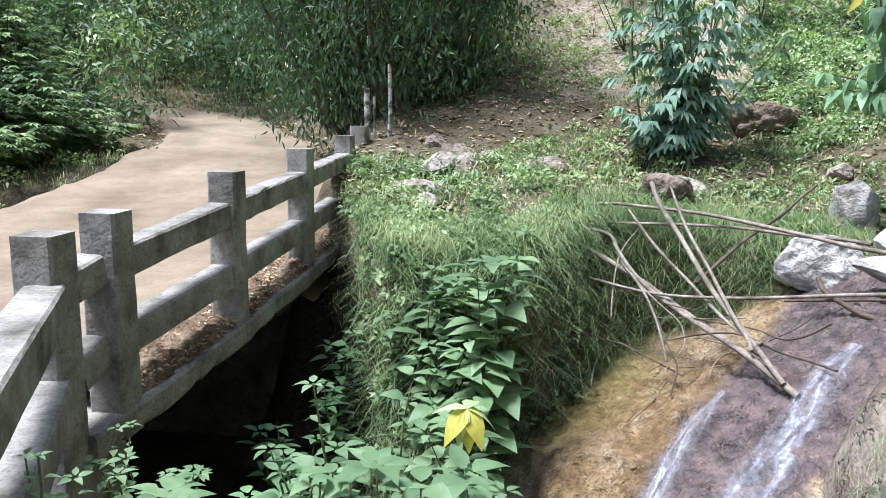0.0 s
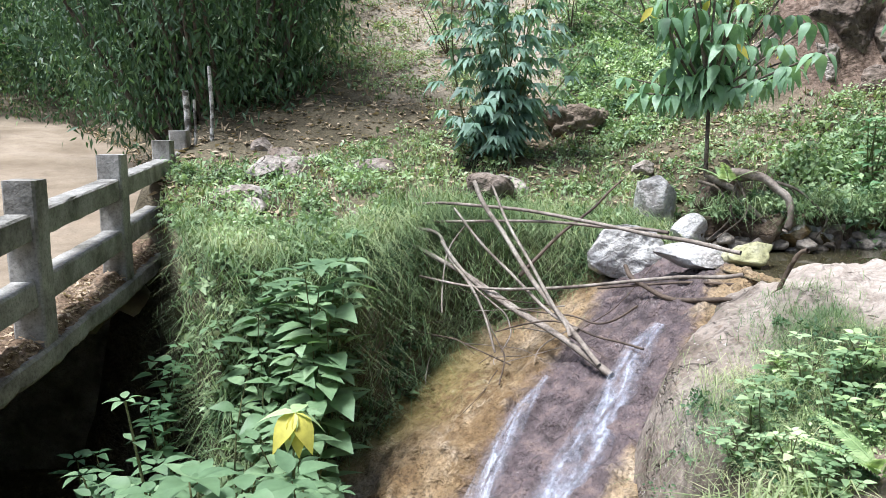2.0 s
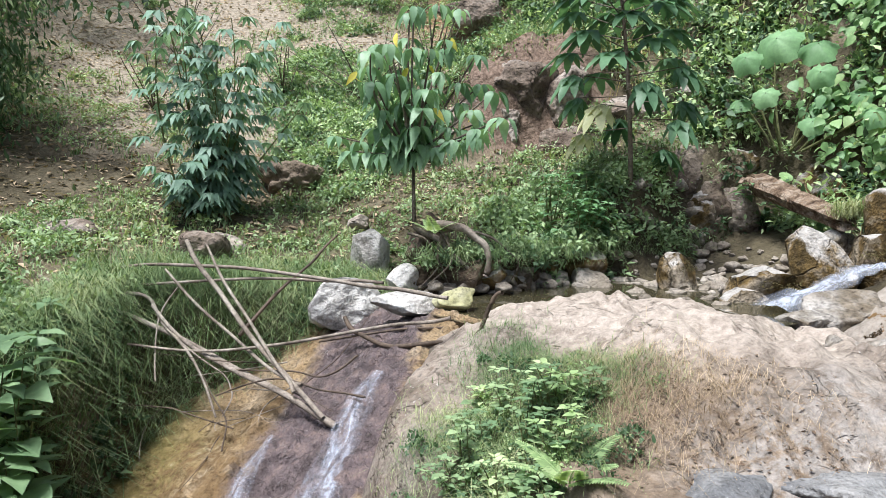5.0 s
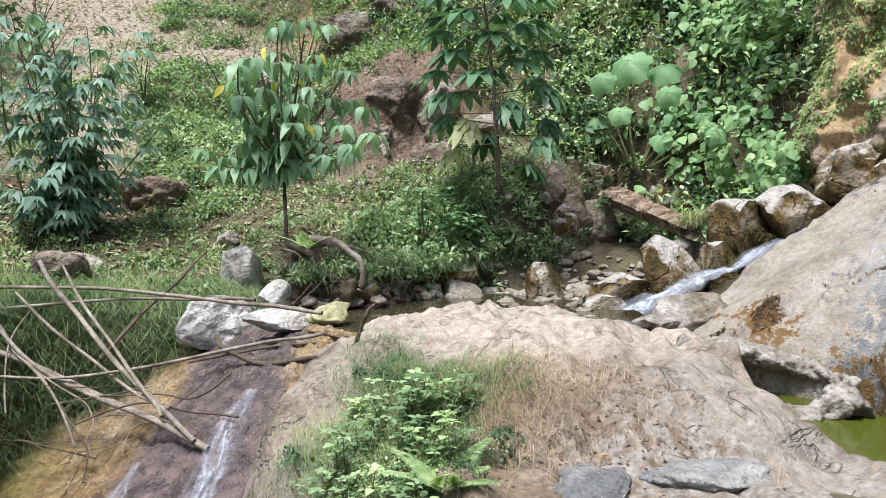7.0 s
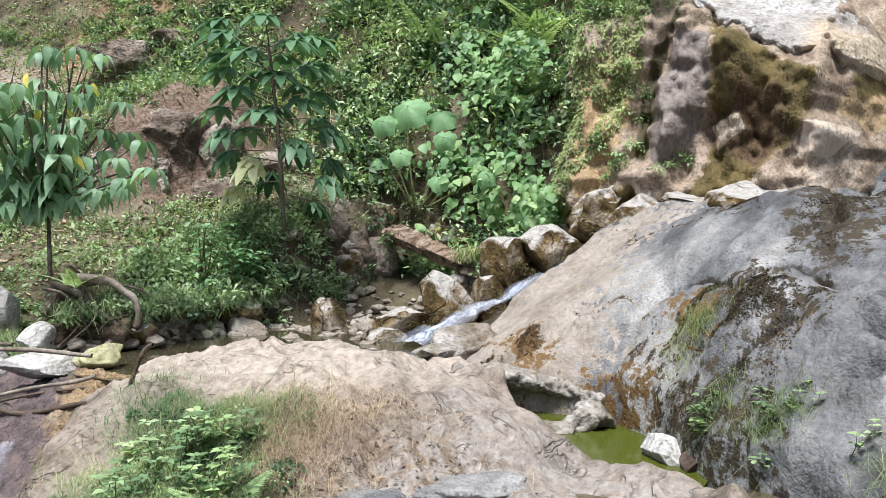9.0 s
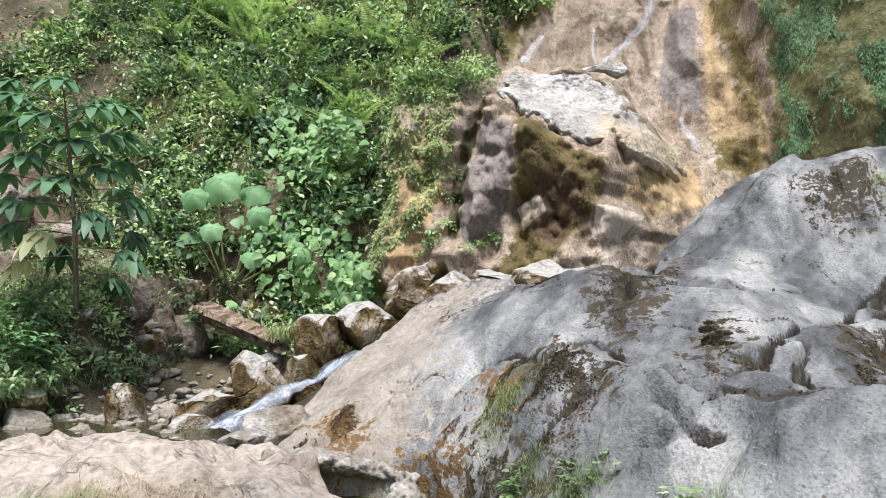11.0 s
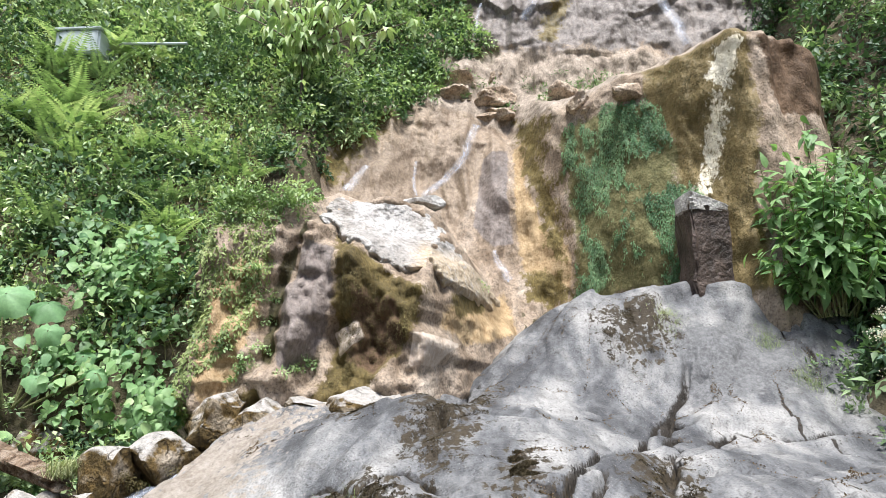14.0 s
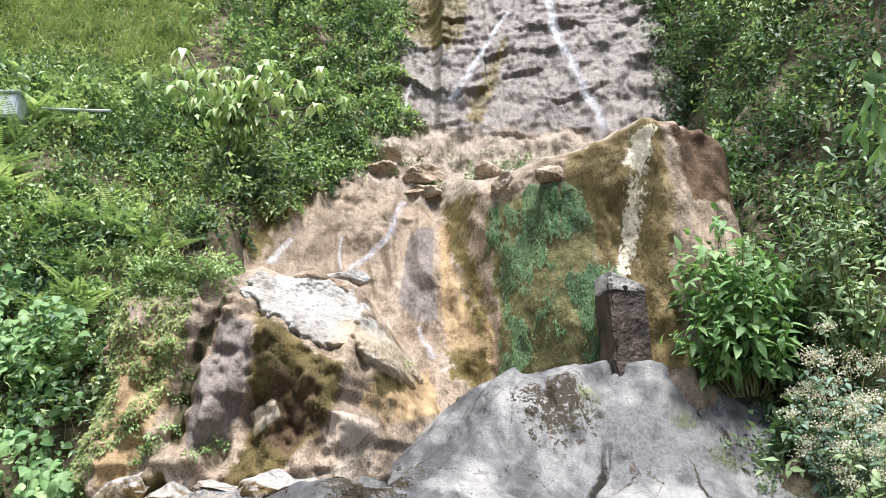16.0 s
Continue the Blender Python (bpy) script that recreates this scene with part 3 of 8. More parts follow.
def slab_cracks(u, v):
    a = np.abs(vnoise(u * 0.55 + 4.0, v * 0.75, 2.0) + 0.25 * vnoise(u * 2.2, v * 2.2, 6.0))
    return a, np.abs(vnoise(u * 0.9 + 9.0, v * 0.5, 7.0) + 0.2 * vnoise(u * 3.1, v * 3.1, 8.0))


CLEFTS = [[(10.78, -0.58), (10.9, -0.25), (10.2, -0.2), (7.7, 0.0), (7.3, 0.2)], [(9.3, -5.4), (9.4, -4.88), (8.9, -3.9), (9.4, -3.5), (8.87, -3.09), (8.4, -2.8)],
          [(10.76, -3.3), (10.5, -3.18), (10.1, -2.92), (8.5, -2.5), (6.9, -2.18), (5.5, -1.69)], [(10.1, -2.92), (8.25, -2.08), (6.9, -1.45), (5.8, -1.0), (5.4, -0.64), (5.65, -0.26)],
          [(6.0, -2.3), (5.5, -1.8), (5.25, -1.4), (5.4, -1.15), (6.5, -1.5)], [(11.0, -4.55), (10.6, -3.9), (10.5, -3.3)], [(5.4, 0.9), (5.45, 0.63), (5.7, 0.37), (5.88, 0.2), (5.75, 0.0)], [(5.0, -0.4), (5.13, -0.1), (5.2, 0.05)],
          [(4.8, -0.75), (5.23, -0.42), (5.7, -0.16), (6.13, -0.2), (6.7, 0.31), (6.5, 0.62), (7.06, 1.24)]]


def cleft(x, y):
    """Distance to the long open cracks of the slab."""
    px, py = x + 0.10 * vnoise(x * 3.1, y * 3.1, 2), y + 0.10 * vnoise(x * 3.1, y * 3.1, 7)
    best = np.full(np.shape(x), 9.0)
    for line in CLEFTS:
        for (ax, ay), (bx, by) in zip(line[:-1], line[1:]):
            u = np.clip(((px - ax) * (bx - ax) + (py - ay) * (by - ay)) / ((bx - ax) ** 2 + (by - ay) ** 2), 0, 1)
            best = np.minimum(best, np.hypot(px - ax - u * (bx - ax), py - ay - u * (by - ay)))
    return best


def slab_z(x, y):
    plane = 0.62 + 0.42 * (x - 6.55) - 0.42 * (y - 2.16)
    cap = 1.0 + 0.17 * (x - 4.6) - 0.10 * np.maximum(-y - 1, 0) + 0.35 * np.exp(-((x - 8.3) ** 2 + (y - 0.3) ** 2) / 1.2)
    cap = cap + 1.5 * ss(9.8, 12, x) * ss(0.3, -2.6, y) + 0.22 * np.exp(-((x - 10.6) ** 2 + (y + 0.9) ** 2) / 1.5)
    cap = cap + 0.45 * ss(-2.2, -4.4, y) * ss(8.5, 11, x)
    h = np.clip(0.5 + 0.5 * (cap - plane) / 0.35, 0, 1)
    z = cap * (1 - h) + plane * h - 0.35 * h * (1 - h)
    wob = 0.10 * vnoise(x * 1.7, y * 1.7) + 0.05 * vnoise(x * 5, y * 5)
    west = np.interp(y, [-6, -1, 0.29, 1.05, 1.6, 2.3, 2.9, 3.5, 4.2], [2.4, 3.6, 4.86, 5.74, 6.25, 6.42, 6.15, 6.1, 6.3])
    north = np.interp(x, [5.5, 6.3, 7.5, 8.2, 9.2, 10.5], [4.2, 4.1, 3.75, 3.5, 3.25, 2.6])
    face = 0.16 + 0.95 * (x - west + wob) - 0.05 * vnoise(x * 2.6, y * 2.6, 5)
    h = np.clip(0.5 + 0.5 * (face - z) / 0.25, 0, 1)
    z = face * (1 - h) + z * h - 0.25 * h * (1 - h)
    e = ss(-0.06, 0.05, x - west + wob) * ss(0.05, -0.35, y - north + wob)
    z = -0.5 + (z + 0.5) * e
    z = z - 2.5 * ss(12.9, 13.8, x) - 2.2 * ss(-5.7, -7.0, y)
    near = cleft(x, y)
    z = z - 0.24 * ss(0.06, 0.01, near) * ss(-0.5, 0.1, vnoise(x * 1.9, y * 1.9, 12)) - 0.11 * ss(0.45, 0.0, near)
    # slanting strata and weathered steps
    warp = 0.5 * fbm(x * 0.45, y * 0.45, 3)
    u, v = x * 0.57 - y * 0.82 + warp, x * 0.82 + y * 0.57 + warp
    strata = ridge(u * 0.3, v * 1.5, 1.0, 3, 0.42)
    steps = np.abs(((v * 0.9 + 0.4 * vnoise(u * 0.8, v * 0.8)) % 1.0) - 0.5)
    crack, crack2 = slab_cracks(u, v)
    z = z - 0.05 * ss(0.03, 0.0, crack) * ss(0.3, 0.9, e) * ss(0.0, 0.4, vnoise(x * 0.9, y * 0.9, 15)) - 0.04 * ss(0.02, 0.0, crack2) * ss(0.3, 0.9, e) * ss(0.1, 0.5, vnoise(x * 0.8, y * 0.8, 19))
    low = ss(8.5, 6.0, x)
    z = z + (0.06 * ss(-0.035, 0.035, vnoise(u * 0.45, v * 0.8, 41) + 0.12 * vnoise(x * 3, y * 3, 42)) + 0.035 * ss(-0.03, 0.03, vnoise(u * 0.9 + 5, v * 1.3, 43) + 0.12 * vnoise(x * 4, y * 4, 44)) - 0.08) * ss(0.3, 0.9, e)
    top = ss(10.5, 11.2, x) * ss(-1.2, -2.2, y) * ss(-5.6, -4.9, y)
    z = z + top * (0.17 * ss(0.0, 0.07, vnoise(x * 0.9, y * 1.1, 31)) + 0.13 * ss(0.0, 0.07, vnoise(x * 1.7 + 3, y * 1.6, 37)) - 0.10)
    pits = ss(0.55, 0.75, vnoise(x * 6.5, y * 6.5, 9)) * ss(0.0, 0.3, vnoise(x * 0.9, y * 0.9, 3))
    return z + ((0.045 + 0.05 * low) * strata - (0.05 + 0.07 * low) * ss(0.10, 0.0, steps) * ss(-0.2, 0.3, vnoise(u * 1.3, v * 0.8, 4)) + (0.04 + 0.02 * low) * fbm(x * 1.6, y * 1.6, 5, 4, 0.42) + 0.012 * ridge(x * 3.0, y * 3.0, 2, 3) * low - 0.04 * pits) * ss(0.1, 0.6, e)


X, Y = np.meshgrid(np.arange(2.8, 13.6, 0.028), np.arange(-7.2, 4.4, 0.028), indexing="ij")
Z = slab_z(X, Y)
slab = stain(grid_mesh("slab_rock", X, Y, Z, Z > ground(X, Y) - 0.35), (0, 1), SLAB_STAINS)


def crack_shades(me):
    """How near each point lies to a crack, whose shade is painted in as a dark line."""
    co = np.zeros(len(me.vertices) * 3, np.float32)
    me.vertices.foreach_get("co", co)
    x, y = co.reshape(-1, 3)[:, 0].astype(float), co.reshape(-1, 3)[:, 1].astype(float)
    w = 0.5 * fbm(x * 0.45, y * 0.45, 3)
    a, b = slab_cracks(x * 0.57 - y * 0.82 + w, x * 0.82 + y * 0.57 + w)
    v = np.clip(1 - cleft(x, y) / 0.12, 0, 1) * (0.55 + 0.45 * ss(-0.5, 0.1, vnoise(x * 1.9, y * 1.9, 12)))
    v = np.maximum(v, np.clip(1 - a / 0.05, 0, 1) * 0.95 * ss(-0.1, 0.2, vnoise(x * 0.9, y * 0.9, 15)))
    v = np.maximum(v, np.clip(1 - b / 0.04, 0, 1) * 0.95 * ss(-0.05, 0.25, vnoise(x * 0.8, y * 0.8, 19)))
    me.attributes.new("crack_shade", "FLOAT", "POINT").data.foreach_set("value", v.astype(np.float32))
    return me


thing("slab_rock", crack_shades(slab), M_grey, "broad smooth grey boulder slab with moss patches and painted dark cracks", "rock")


def tan_z(x, y):
    q = ((x - 4.6) / 2.1) ** 2 + ((y - 3.5) / 2.15) ** 2
    z = 0.42 - 0.47 * q - 0.25 * np.maximum(q - 1.1, 0) ** 2 + 0.12 * ss(3.6, 5.0, y) * ss(2.0, 0.7, q)
    shelf = -0.04 - 0.05 * (x - 4.2) - 0.8 * np.maximum(0.3 - y, 0) - 0.8 * np.maximum(2.6 - x, 0)
    h = np.clip(0.5 + 0.5 * (shelf - z) / 0.12, 0, 1) * ss(3.2, 2.6, y)
    z = z * (1 - h) + shelf * h
    east = np.interp(y, [0.0, 0.6, 1.0, 1.5, 1.9, 2.2, 2.6, 3.5, 5.0], [4.4, 4.78, 4.86, 4.98, 5.1, 5.3, 6.0, 6.3, 7.4]) + 0.12 * vnoise(x * 2.1, y * 2.1, 3)
    z = z - 0.7 * ss(-0.06, 0.22, x - east)
    side = (x - 3.4) * -0.74 + (y - 4.95) * 0.67
    z = z - 1.3 * ss(-0.12, 0.6, side + 0.12 * vnoise(x * 2.3, y * 2.3)) * ss(5.6, 5.2, y)
    w = 0.3 * fbm(x * 0.8, y * 0.8, 2)
    return z + 0.075 * ridge((x + y) * 0.6 + w, (x - y) * 1.2 + w, 2.0, 3) + 0.055 * fbm(x * 2.4, y * 2.4, 1, 4, 0.5) + 0.03 * ss(-0.05, 0.05, vnoise(x * 1.6 + w, y * 2.2, 51)) + 0.022 * ss(-0.06, 0.06, vnoise(x * 3.1, y * 4.0 + w, 53))


X, Y = np.meshgrid(np.arange(1.3, 7.6, 0.03), np.arange(-0.8, 6.6, 0.03), indexing="ij")
Z = tan_z(X, Y)
Z = Z - 0.5 * ss(2.3, 1.5, X + 0.3 * fbm(X * 1.5, Y * 1.5, 8, 3)) - 0.5 * ss(0.5, -0.4, Y + 0.3 * fbm(X * 1.5, Y * 1.5, 4, 3))
thing("tan_rock", grid_mesh("tan_rock", X, Y, Z, Z > -0.75), M_tan, "low rounded pale tan rock beside the stream", "rock")


def dome_z(x, y):
    u = 3.75 - x
    z = 0.27 - 0.5 * (u + np.sqrt(u * u + 0.05)) / 2 - 0.22 * np.maximum(5 - y, 0) - 0.10 * np.maximum(4.2 - y, 0) ** 2
    z = z - 0.5 * np.maximum(x - 3.9, 0)
    return z + 0.07 * fbm(x * 1.5, y * 1.5, 4, 5) + 0.045 * ridge(x * 3, y * 3, 1, 5, 0.6) + 0.014 * fbm(x * 11, y * 11, 3, 3)


X, Y = np.meshgrid(np.arange(-1.2, 4.6, 0.03), np.arange(2.6, 8.2, 0.03), indexing="ij")
Z = dome_z(X, Y)
thing("flowstone_dome", grid_mesh("flowstone_dome", X, Y, Z, Z > ground(X, Y) - 0.4), M_dome, "ochre flowstone dome with water running over it", "rock")


def cliff_x(y, z):
    low = 9.9 + 0.25 * (z - 1.5)
    mid = 15.0 - 0.7 * np.maximum(y - 1, 0) + 0.5 * (z - 5) * ss(-2.4, -1.2, y) + 0.12 * (z - 5) * ss(-1.2, -2.4, y)
    mid = mid + 1.1 * np.minimum(y + 1.6 + 0.25 * vnoise(z * 0.8, 2.0), 0) * (1 + 0 * z)
    mid = np.maximum(mid, 11.6 + 0.1 * (z - 5))
    up = 17.6 + 0.32 * (z - 10) + 0.12 * np.maximum(y - 1, 0) ** 2
    # the foot wall, and the sloping shoulder on top of it
    zs = np.interp(y, [-1.6, -0.65, 0.25, 1.0, 2.0, 2.6, 3.6], [2.0, 3.1, 3.4, 3.8, 4.45, 4.5, 4.4]) + 0.12 * vnoise(y * 2.5, 3.0)
    low = np.maximum(low, 9.9 + 0.25 * (zs - 1.5) + 1.2 * (z - zs)) + 2.6 * ss(0.35, -0.9, y)
    low = low - 0.22 * fbm(y * 1.3, z * 1.3, 21, 5, 0.6) - 0.20 * ridge(y * 1.1, z * 0.8, 4.0, 4)
    zt = np.interp(y, [-1.4, -0.65, 0.25, 1.9, 2.3, 3.2], [2.4, 4.0, 5.35, 5.55, 5.2, 5.0]) - 4.0 * ss(-1.0, -1.8, y) + 0.15 * vnoise(y * 2.0, 9.0)
    zl = 9.3 - 0.75 * ss(-1.2, -2.6, y) + 0.3 * vnoise(y * 0.9, 8.0)
    x = low + (mid - low) * ss(zt - 0.1, zt + 0.5, z)
    x = x + (np.maximum(up, x) - x) * ss(zl - 0.5, zl + 1.3, z)
    layer = z * 0.95 + 0.22 * y + 0.9 * vnoise(y * 0.5, z * 0.6, 3) + 0.12 * vnoise(y * 2.3, z * 2.3, 5)
    block = vnoise(np.floor(layer) * 3.7 + 0.5, np.floor(y * 0.8 + 0.6 * np.floor(layer)) + 0.5, 2.0)
    small = layer * 2.7 + 0.8 * vnoise(y * 0.9, z * 0.9, 8)
    broken = ss(-0.35, 0.35, vnoise(y * 0.55, z * 0.8, 11))
    bed_ = (0.10 * broken * (1 - layer % 1.0) + 0.04 * broken * (1 - small % 1.0) + 0.15 * block + 0.10 * ridge(y * 0.7 + 0.6 * z, z * 0.8, 13, 3) + 0.06 * fbm(y * 1.1, z * 1.6, 17, 4, 0.5)) * ss(10.5, 11.5, z) + 0.08 * fbm(y * 1.5, z * 1.5, 31, 4, 0.6) * ss(7.0, 8.2, z) * ss(11.5, 10.0, z)
    calm = 1 - 0.6 * ss(10.5, 11.5, z)
    hang = bed_ + calm * 0.25 * fbm(y * 0.8, z * 0.45, 3, 5) + calm * 0.13 * ridge(y * 1.6 + 0.3 * vnoise(y, z), z * 0.35, 7, 4) + (0.06 - 0.04 * ss(5.0, 6.0, z) * ss(10.5, 9.5, z)) * fbm(y * 4, z * 2.0, 1, 5, 0.6)
    edge = -6.0 - 2.2 * ss(9.0, 10.5, z)
    foot = ss(5.4, 4.6, z)
    x = x - foot * (0.16 * cover(y, z, CLIFF_PURPLE[:1], 0.3) - 0.30 * cover(y, z, CLIFF_GROOVE, 0.25) + 0.12 * cover(y, z, CLIFF_MOSS, 0.4) + 0.15 * cover(y, z, CLIFF_PALE, 0.15))
    return x - hang + 2.0 * ss(3.3, 4.6, y) + 3.5 * ss(edge, edge - 1.8, y)


Yc, Zc = np.meshgrid(np.arange(-9.8, 4.6, 0.045), np.concatenate([np.arange(0.8, 9, 0.04), np.arange(9, 22, 0.06)]), indexing="ij")
Xc = cliff_x(Yc, Zc)
thing("cliff", stain(grid_mesh("cliff", Xc, Yc, Zc), (1, 2), CLIFF_STAINS), M_cliff, "tall flowstone cliff with moss streaks and thin falls", "cliff", kind="structure")

# ================= water =================
def sheet(name, x0, x1, y0, y1, z, mat, label):
    X, Y = np.meshgrid(np.arange(x0, x1, 0.1), np.arange(y0, y1, 0.1), indexing="ij")
    return thing(name, grid_mesh(name, X, Y, z + 0.006 * fbm(X * 3, Y * 3, 2, 2)), mat, label, "water", kind="structure")


sheet("water_stream", 3.72, 8.0, 3.4, 7.4, 0.30, M_pool, "shallow clear brown stream pool over stones")
sheet("water_pool", 4.6, 7.0, 0.6, 3.2, -0.16, M_green, "still murky green rock pool")

# ================= bridge =================
bridge = holder("bridge", "weathered concrete road bridge with a post and rail parapet", "bridge")
# the parapet bends slightly: middle of each post, and the underside of the slab there
STATIONS = [0.0, 1.368, 3.087, 5.213, 5.86]
BEND = np.array([(-1.846, 4.136, -0.341), (-1.543, 5.464, -0.208), (-1.314, 7.165, -0.112), (-1.153, 9.283, -0.038), (-1.04, 9.92, 0.04)])


def on_bridge(across, along, up):
    """A point of the bridge: across to the stream side, along from the second post, up from the slab's underside."""
    k = min(max(int(np.searchsorted(STATIONS, along)) - 1, 0), 3)
    if k == 3 and along > 5.5:
        k = 2
    a, b = BEND[k], BEND[k + 1]
    u = (along - STATIONS[k]) / (STATIONS[k + 1] - STATIONS[k])
    c = a + (b - a) * u
    d = np.array([BEND[min(k + 1, 3)][0] - BEND[max(k - 1, 0)][0], BEND[min(k + 1, 3)][1] - BEND[max(k - 1, 0)][1]])
    d = d / np.hypot(*d)
    across = across + 0.10
    return Vector((c[0] + across * d[1], c[1] - across * d[0], c[2] + up))


def bar(a, b, w, h, bevel=0.014, segs=10, wob=0.006, seed=0.0):
    """A squared concrete member from a to b, w wide and h high, slightly uneven."""
    a, b = Vector(a), Vector(b)
    d = (b - a).normalized()
    up = Vector((0, 0, 1)) if abs(d.z) < 0.9 else Vector((0.12, 0.993, 0))
    side = d.cross(up).normalized()
    up = side.cross(d).normalized()
    bm = bmesh.new()
    ring0 = None
    k = bevel
    prof = [(-w / 2 + k, -h / 2), (w / 2 - k, -h / 2), (w / 2, -h / 2 + k), (w / 2, h / 2 - k), (w / 2 - k, h / 2), (-w / 2 + k, h / 2), (-w / 2, h / 2 - k), (-w / 2, -h / 2 + k)]
    rings = []
    for i in range(segs + 1):
        c = a.lerp(b, i / segs)
        ring = []
        for j, (u, v) in enumerate(prof):
            q = c + side * u + up * v
            q = q + (side * u + up * v).normalized() * wob * float(vnoise(q.x * 7 + seed, q.y * 7 + j, q.z * 7))
            ring.append(bm.verts.new(q))
        rings.append(ring)
    for r, q in zip(rings[:-1], rings[1:]):
        for j in range(8):
            bm.faces.new((r[j], r[(j + 1) % 8], q[(j + 1) % 8], q[j]))
    bm.faces.new(rings[0][::-1])
    bm.faces.new(rings[-1])
    bmesh.ops.recalc_face_normals(bm, faces=bm.faces[:])
    return bm


POSTS = STATIONS[:4]
for k, s in enumerate(POSTS):
    part("post", bar(on_bridge(-0.10, s, 0.0), on_bridge(-0.10, s, 1.3), 0.21, 0.21, seed=k), M_concrete, bridge)
far_end = Vector(BEND[4])
part("post", bar(far_end + Vector((0, 0, -0.4)), far_end + Vector((0, 0, 1.33)), 0.21, 0.21, seed=7), M_concrete, bridge)
for k, (s, e) in enumerate(zip(POSTS[:-1], POSTS[1:])):
    for up in (1.0, 0.545):
        part("rail", bar(on_bridge(-0.10, s + 0.108, up), on_bridge(-0.10, e - 0.108, up), 0.17, 0.185, seed=k * 3 + up), M_concrete, bridge)
for up in (1.0, 0.545):
    part("rail", bar(on_bridge(-0.10, 5.32, up), far_end + Vector((-0.015, -0.11, up)), 0.16, 0.185, segs=3, seed=up + 5), M_concrete, bridge)
# the splayed wing beside the road
wing = Vector((-1.97, 3.70, -0.40))
part("post", bar(wing + Vector((0, 0, -0.4)), wing + Vector((0, 0, 1.30)), 0.22, 0.22, seed=9), M_concrete, bridge)
for up, high in ((0.555, 1.0), (0.065, 0.545)):
    part("rail", bar(Vector((-1.93, 3.60, up)), Vector((-1.13, 1.30, up)), 0.20, 0.21, seed=up), M_concrete, bridge)
    part("rail", bar(Vector((-1.93, 3.80, up + 0.05)), on_bridge(-0.12, -0.11, high), 0.16, 0.185, segs=3, seed=up), M_concrete, bridge)


def swept_slab(lo, hi, bottom, top, start, stop, n, chip):
    """A slab that follows the bend of the bridge, its stream edge chipped."""
    bm = bmesh.new()
    rings = []
    for s in np.linspace(start, stop, n):
        k = chip * float(fbm(s * 2.3, 4.0, 1, 5, 0.6))
        ring = [(lo, bottom), (hi - 0.02 + k, bottom + 0.6 * abs(k)), (hi + 0.5 * k, bottom + 0.03 + abs(k)), (hi + 0.4 * k, top - 0.02), (hi - 0.02, top), (lo, top)]
        rings.append([bm.verts.new(on_bridge(a, float(s), u)) for a, u in ring])
    for r, q in zip(rings[:-1], rings[1:]):
        for j in range(6):
            bm.faces.new((r[j], r[(j + 1) % 6], q[(j + 1) % 6], q[j]))
    bm.faces.new(rings[0][::-1])
    bm.faces.new(rings[-1])
    bmesh.ops.recalc_face_normals(bm, faces=bm.faces[:])
    return bm


part("deck_slab", swept_slab(-4.3, 0.03, 0.0, 0.17, -0.35, 6.6, 160, 0.035), M_concrete, bridge, "concrete deck slab with a chipped edge")
part("abutment", swept_slab(-4.4, -0.15, -3.2, -0.01, 4.7, 6.9, 30, 0.06), M_concrete, bridge, "stained concrete abutment wall")
part("abutment", swept_slab(-4.2, -0.12, -3.2, -0.01, -1.6, 0.1, 24, 0.06), M_concrete, bridge, "stained concrete abutment wall")


def road_sheet():
    X, Y = np.meshgrid(np.arange(-28, -0.6, 0.12), np.arange(-6, 32, 0.12), indexing="ij")
    d, h = road_at(X, Y)
    right = np.interp(Y, [4.1, 5.46, 7.16, 9.28, 12], [-1.75, -1.44, -1.21, -1.05, -0.9])
    on = ss(3.2, 3.6, Y) * ss(12.6, 11.6, Y)
    edge = 2.05 + 0.2 * fbm(X * 0.8, Y * 0.8, 9, 3)
    ruts = -0.02 * (np.exp(-((d - 0.85) / 0.3) ** 2))
    Z = h + 0.02 + ruts + 0.012 * fbm(X * 0.8, Y * 0.8, 1, 4) + 0.010 * fbm(X * 5, Y * 5, 1, 4)
    Z = Z - 0.5 * ss(edge - 0.15, edge + 0.35, d) * (1 - on) - 0.5 * ss(2.0, 2.5, d) * on * ss(6.5, 8.5, Y)
    limit = right - 0.30 - 0.6 * ss(4.2, 3.7, Y)
    Z = Z - 0.35 * ss(-0.14, 0.06, X - limit) * ss(11.9, 11.3, Y)
    return grid_mesh("road", X, Y, Z, (d < 2.9) & ((X < limit + 0.13) | (Y > 11.8)))


thing("road", road_sheet(), M_road, "pale sandy dirt road crossing the bridge", "road", kind="structure")


def soil_ridge():
    """Loose earth swept against the parapet."""
    A, S = np.meshgrid(np.linspace(-0.85, 0.0, 30), np.linspace(-0.1, 5.9, 220), indexing="ij")
    high = 0.165 + (0.085 + 0.06 * fbm(A * 3, S * 2, 5, 4)) * ss(0.0, -0.10, A) * ss(-0.85, -0.55, A) + 0.022 * fbm(A * 14, S * 14, 2, 3)
    P = np.array([on_bridge(a, t, u)[:] for a, t, u in zip(A.ravel(), S.ravel(), high.ravel())]).reshape(*A.shape, 3)
    return grid_mesh("soil_ridge", P[..., 0], P[..., 1], P[..., 2])


thing("soil_ridge", soil_ridge(), mottled("swept_soil", [(0.3, (0.14, 0.09, 0.055)), (0.5, (0.27, 0.19, 0.125)), (0.7, (0.40, 0.31, 0.22))], 5, 40, 0.95, 1.0, 0.03, fine_amount=0.5), "ridge of loose soil swept along the bridge edge", "soil")

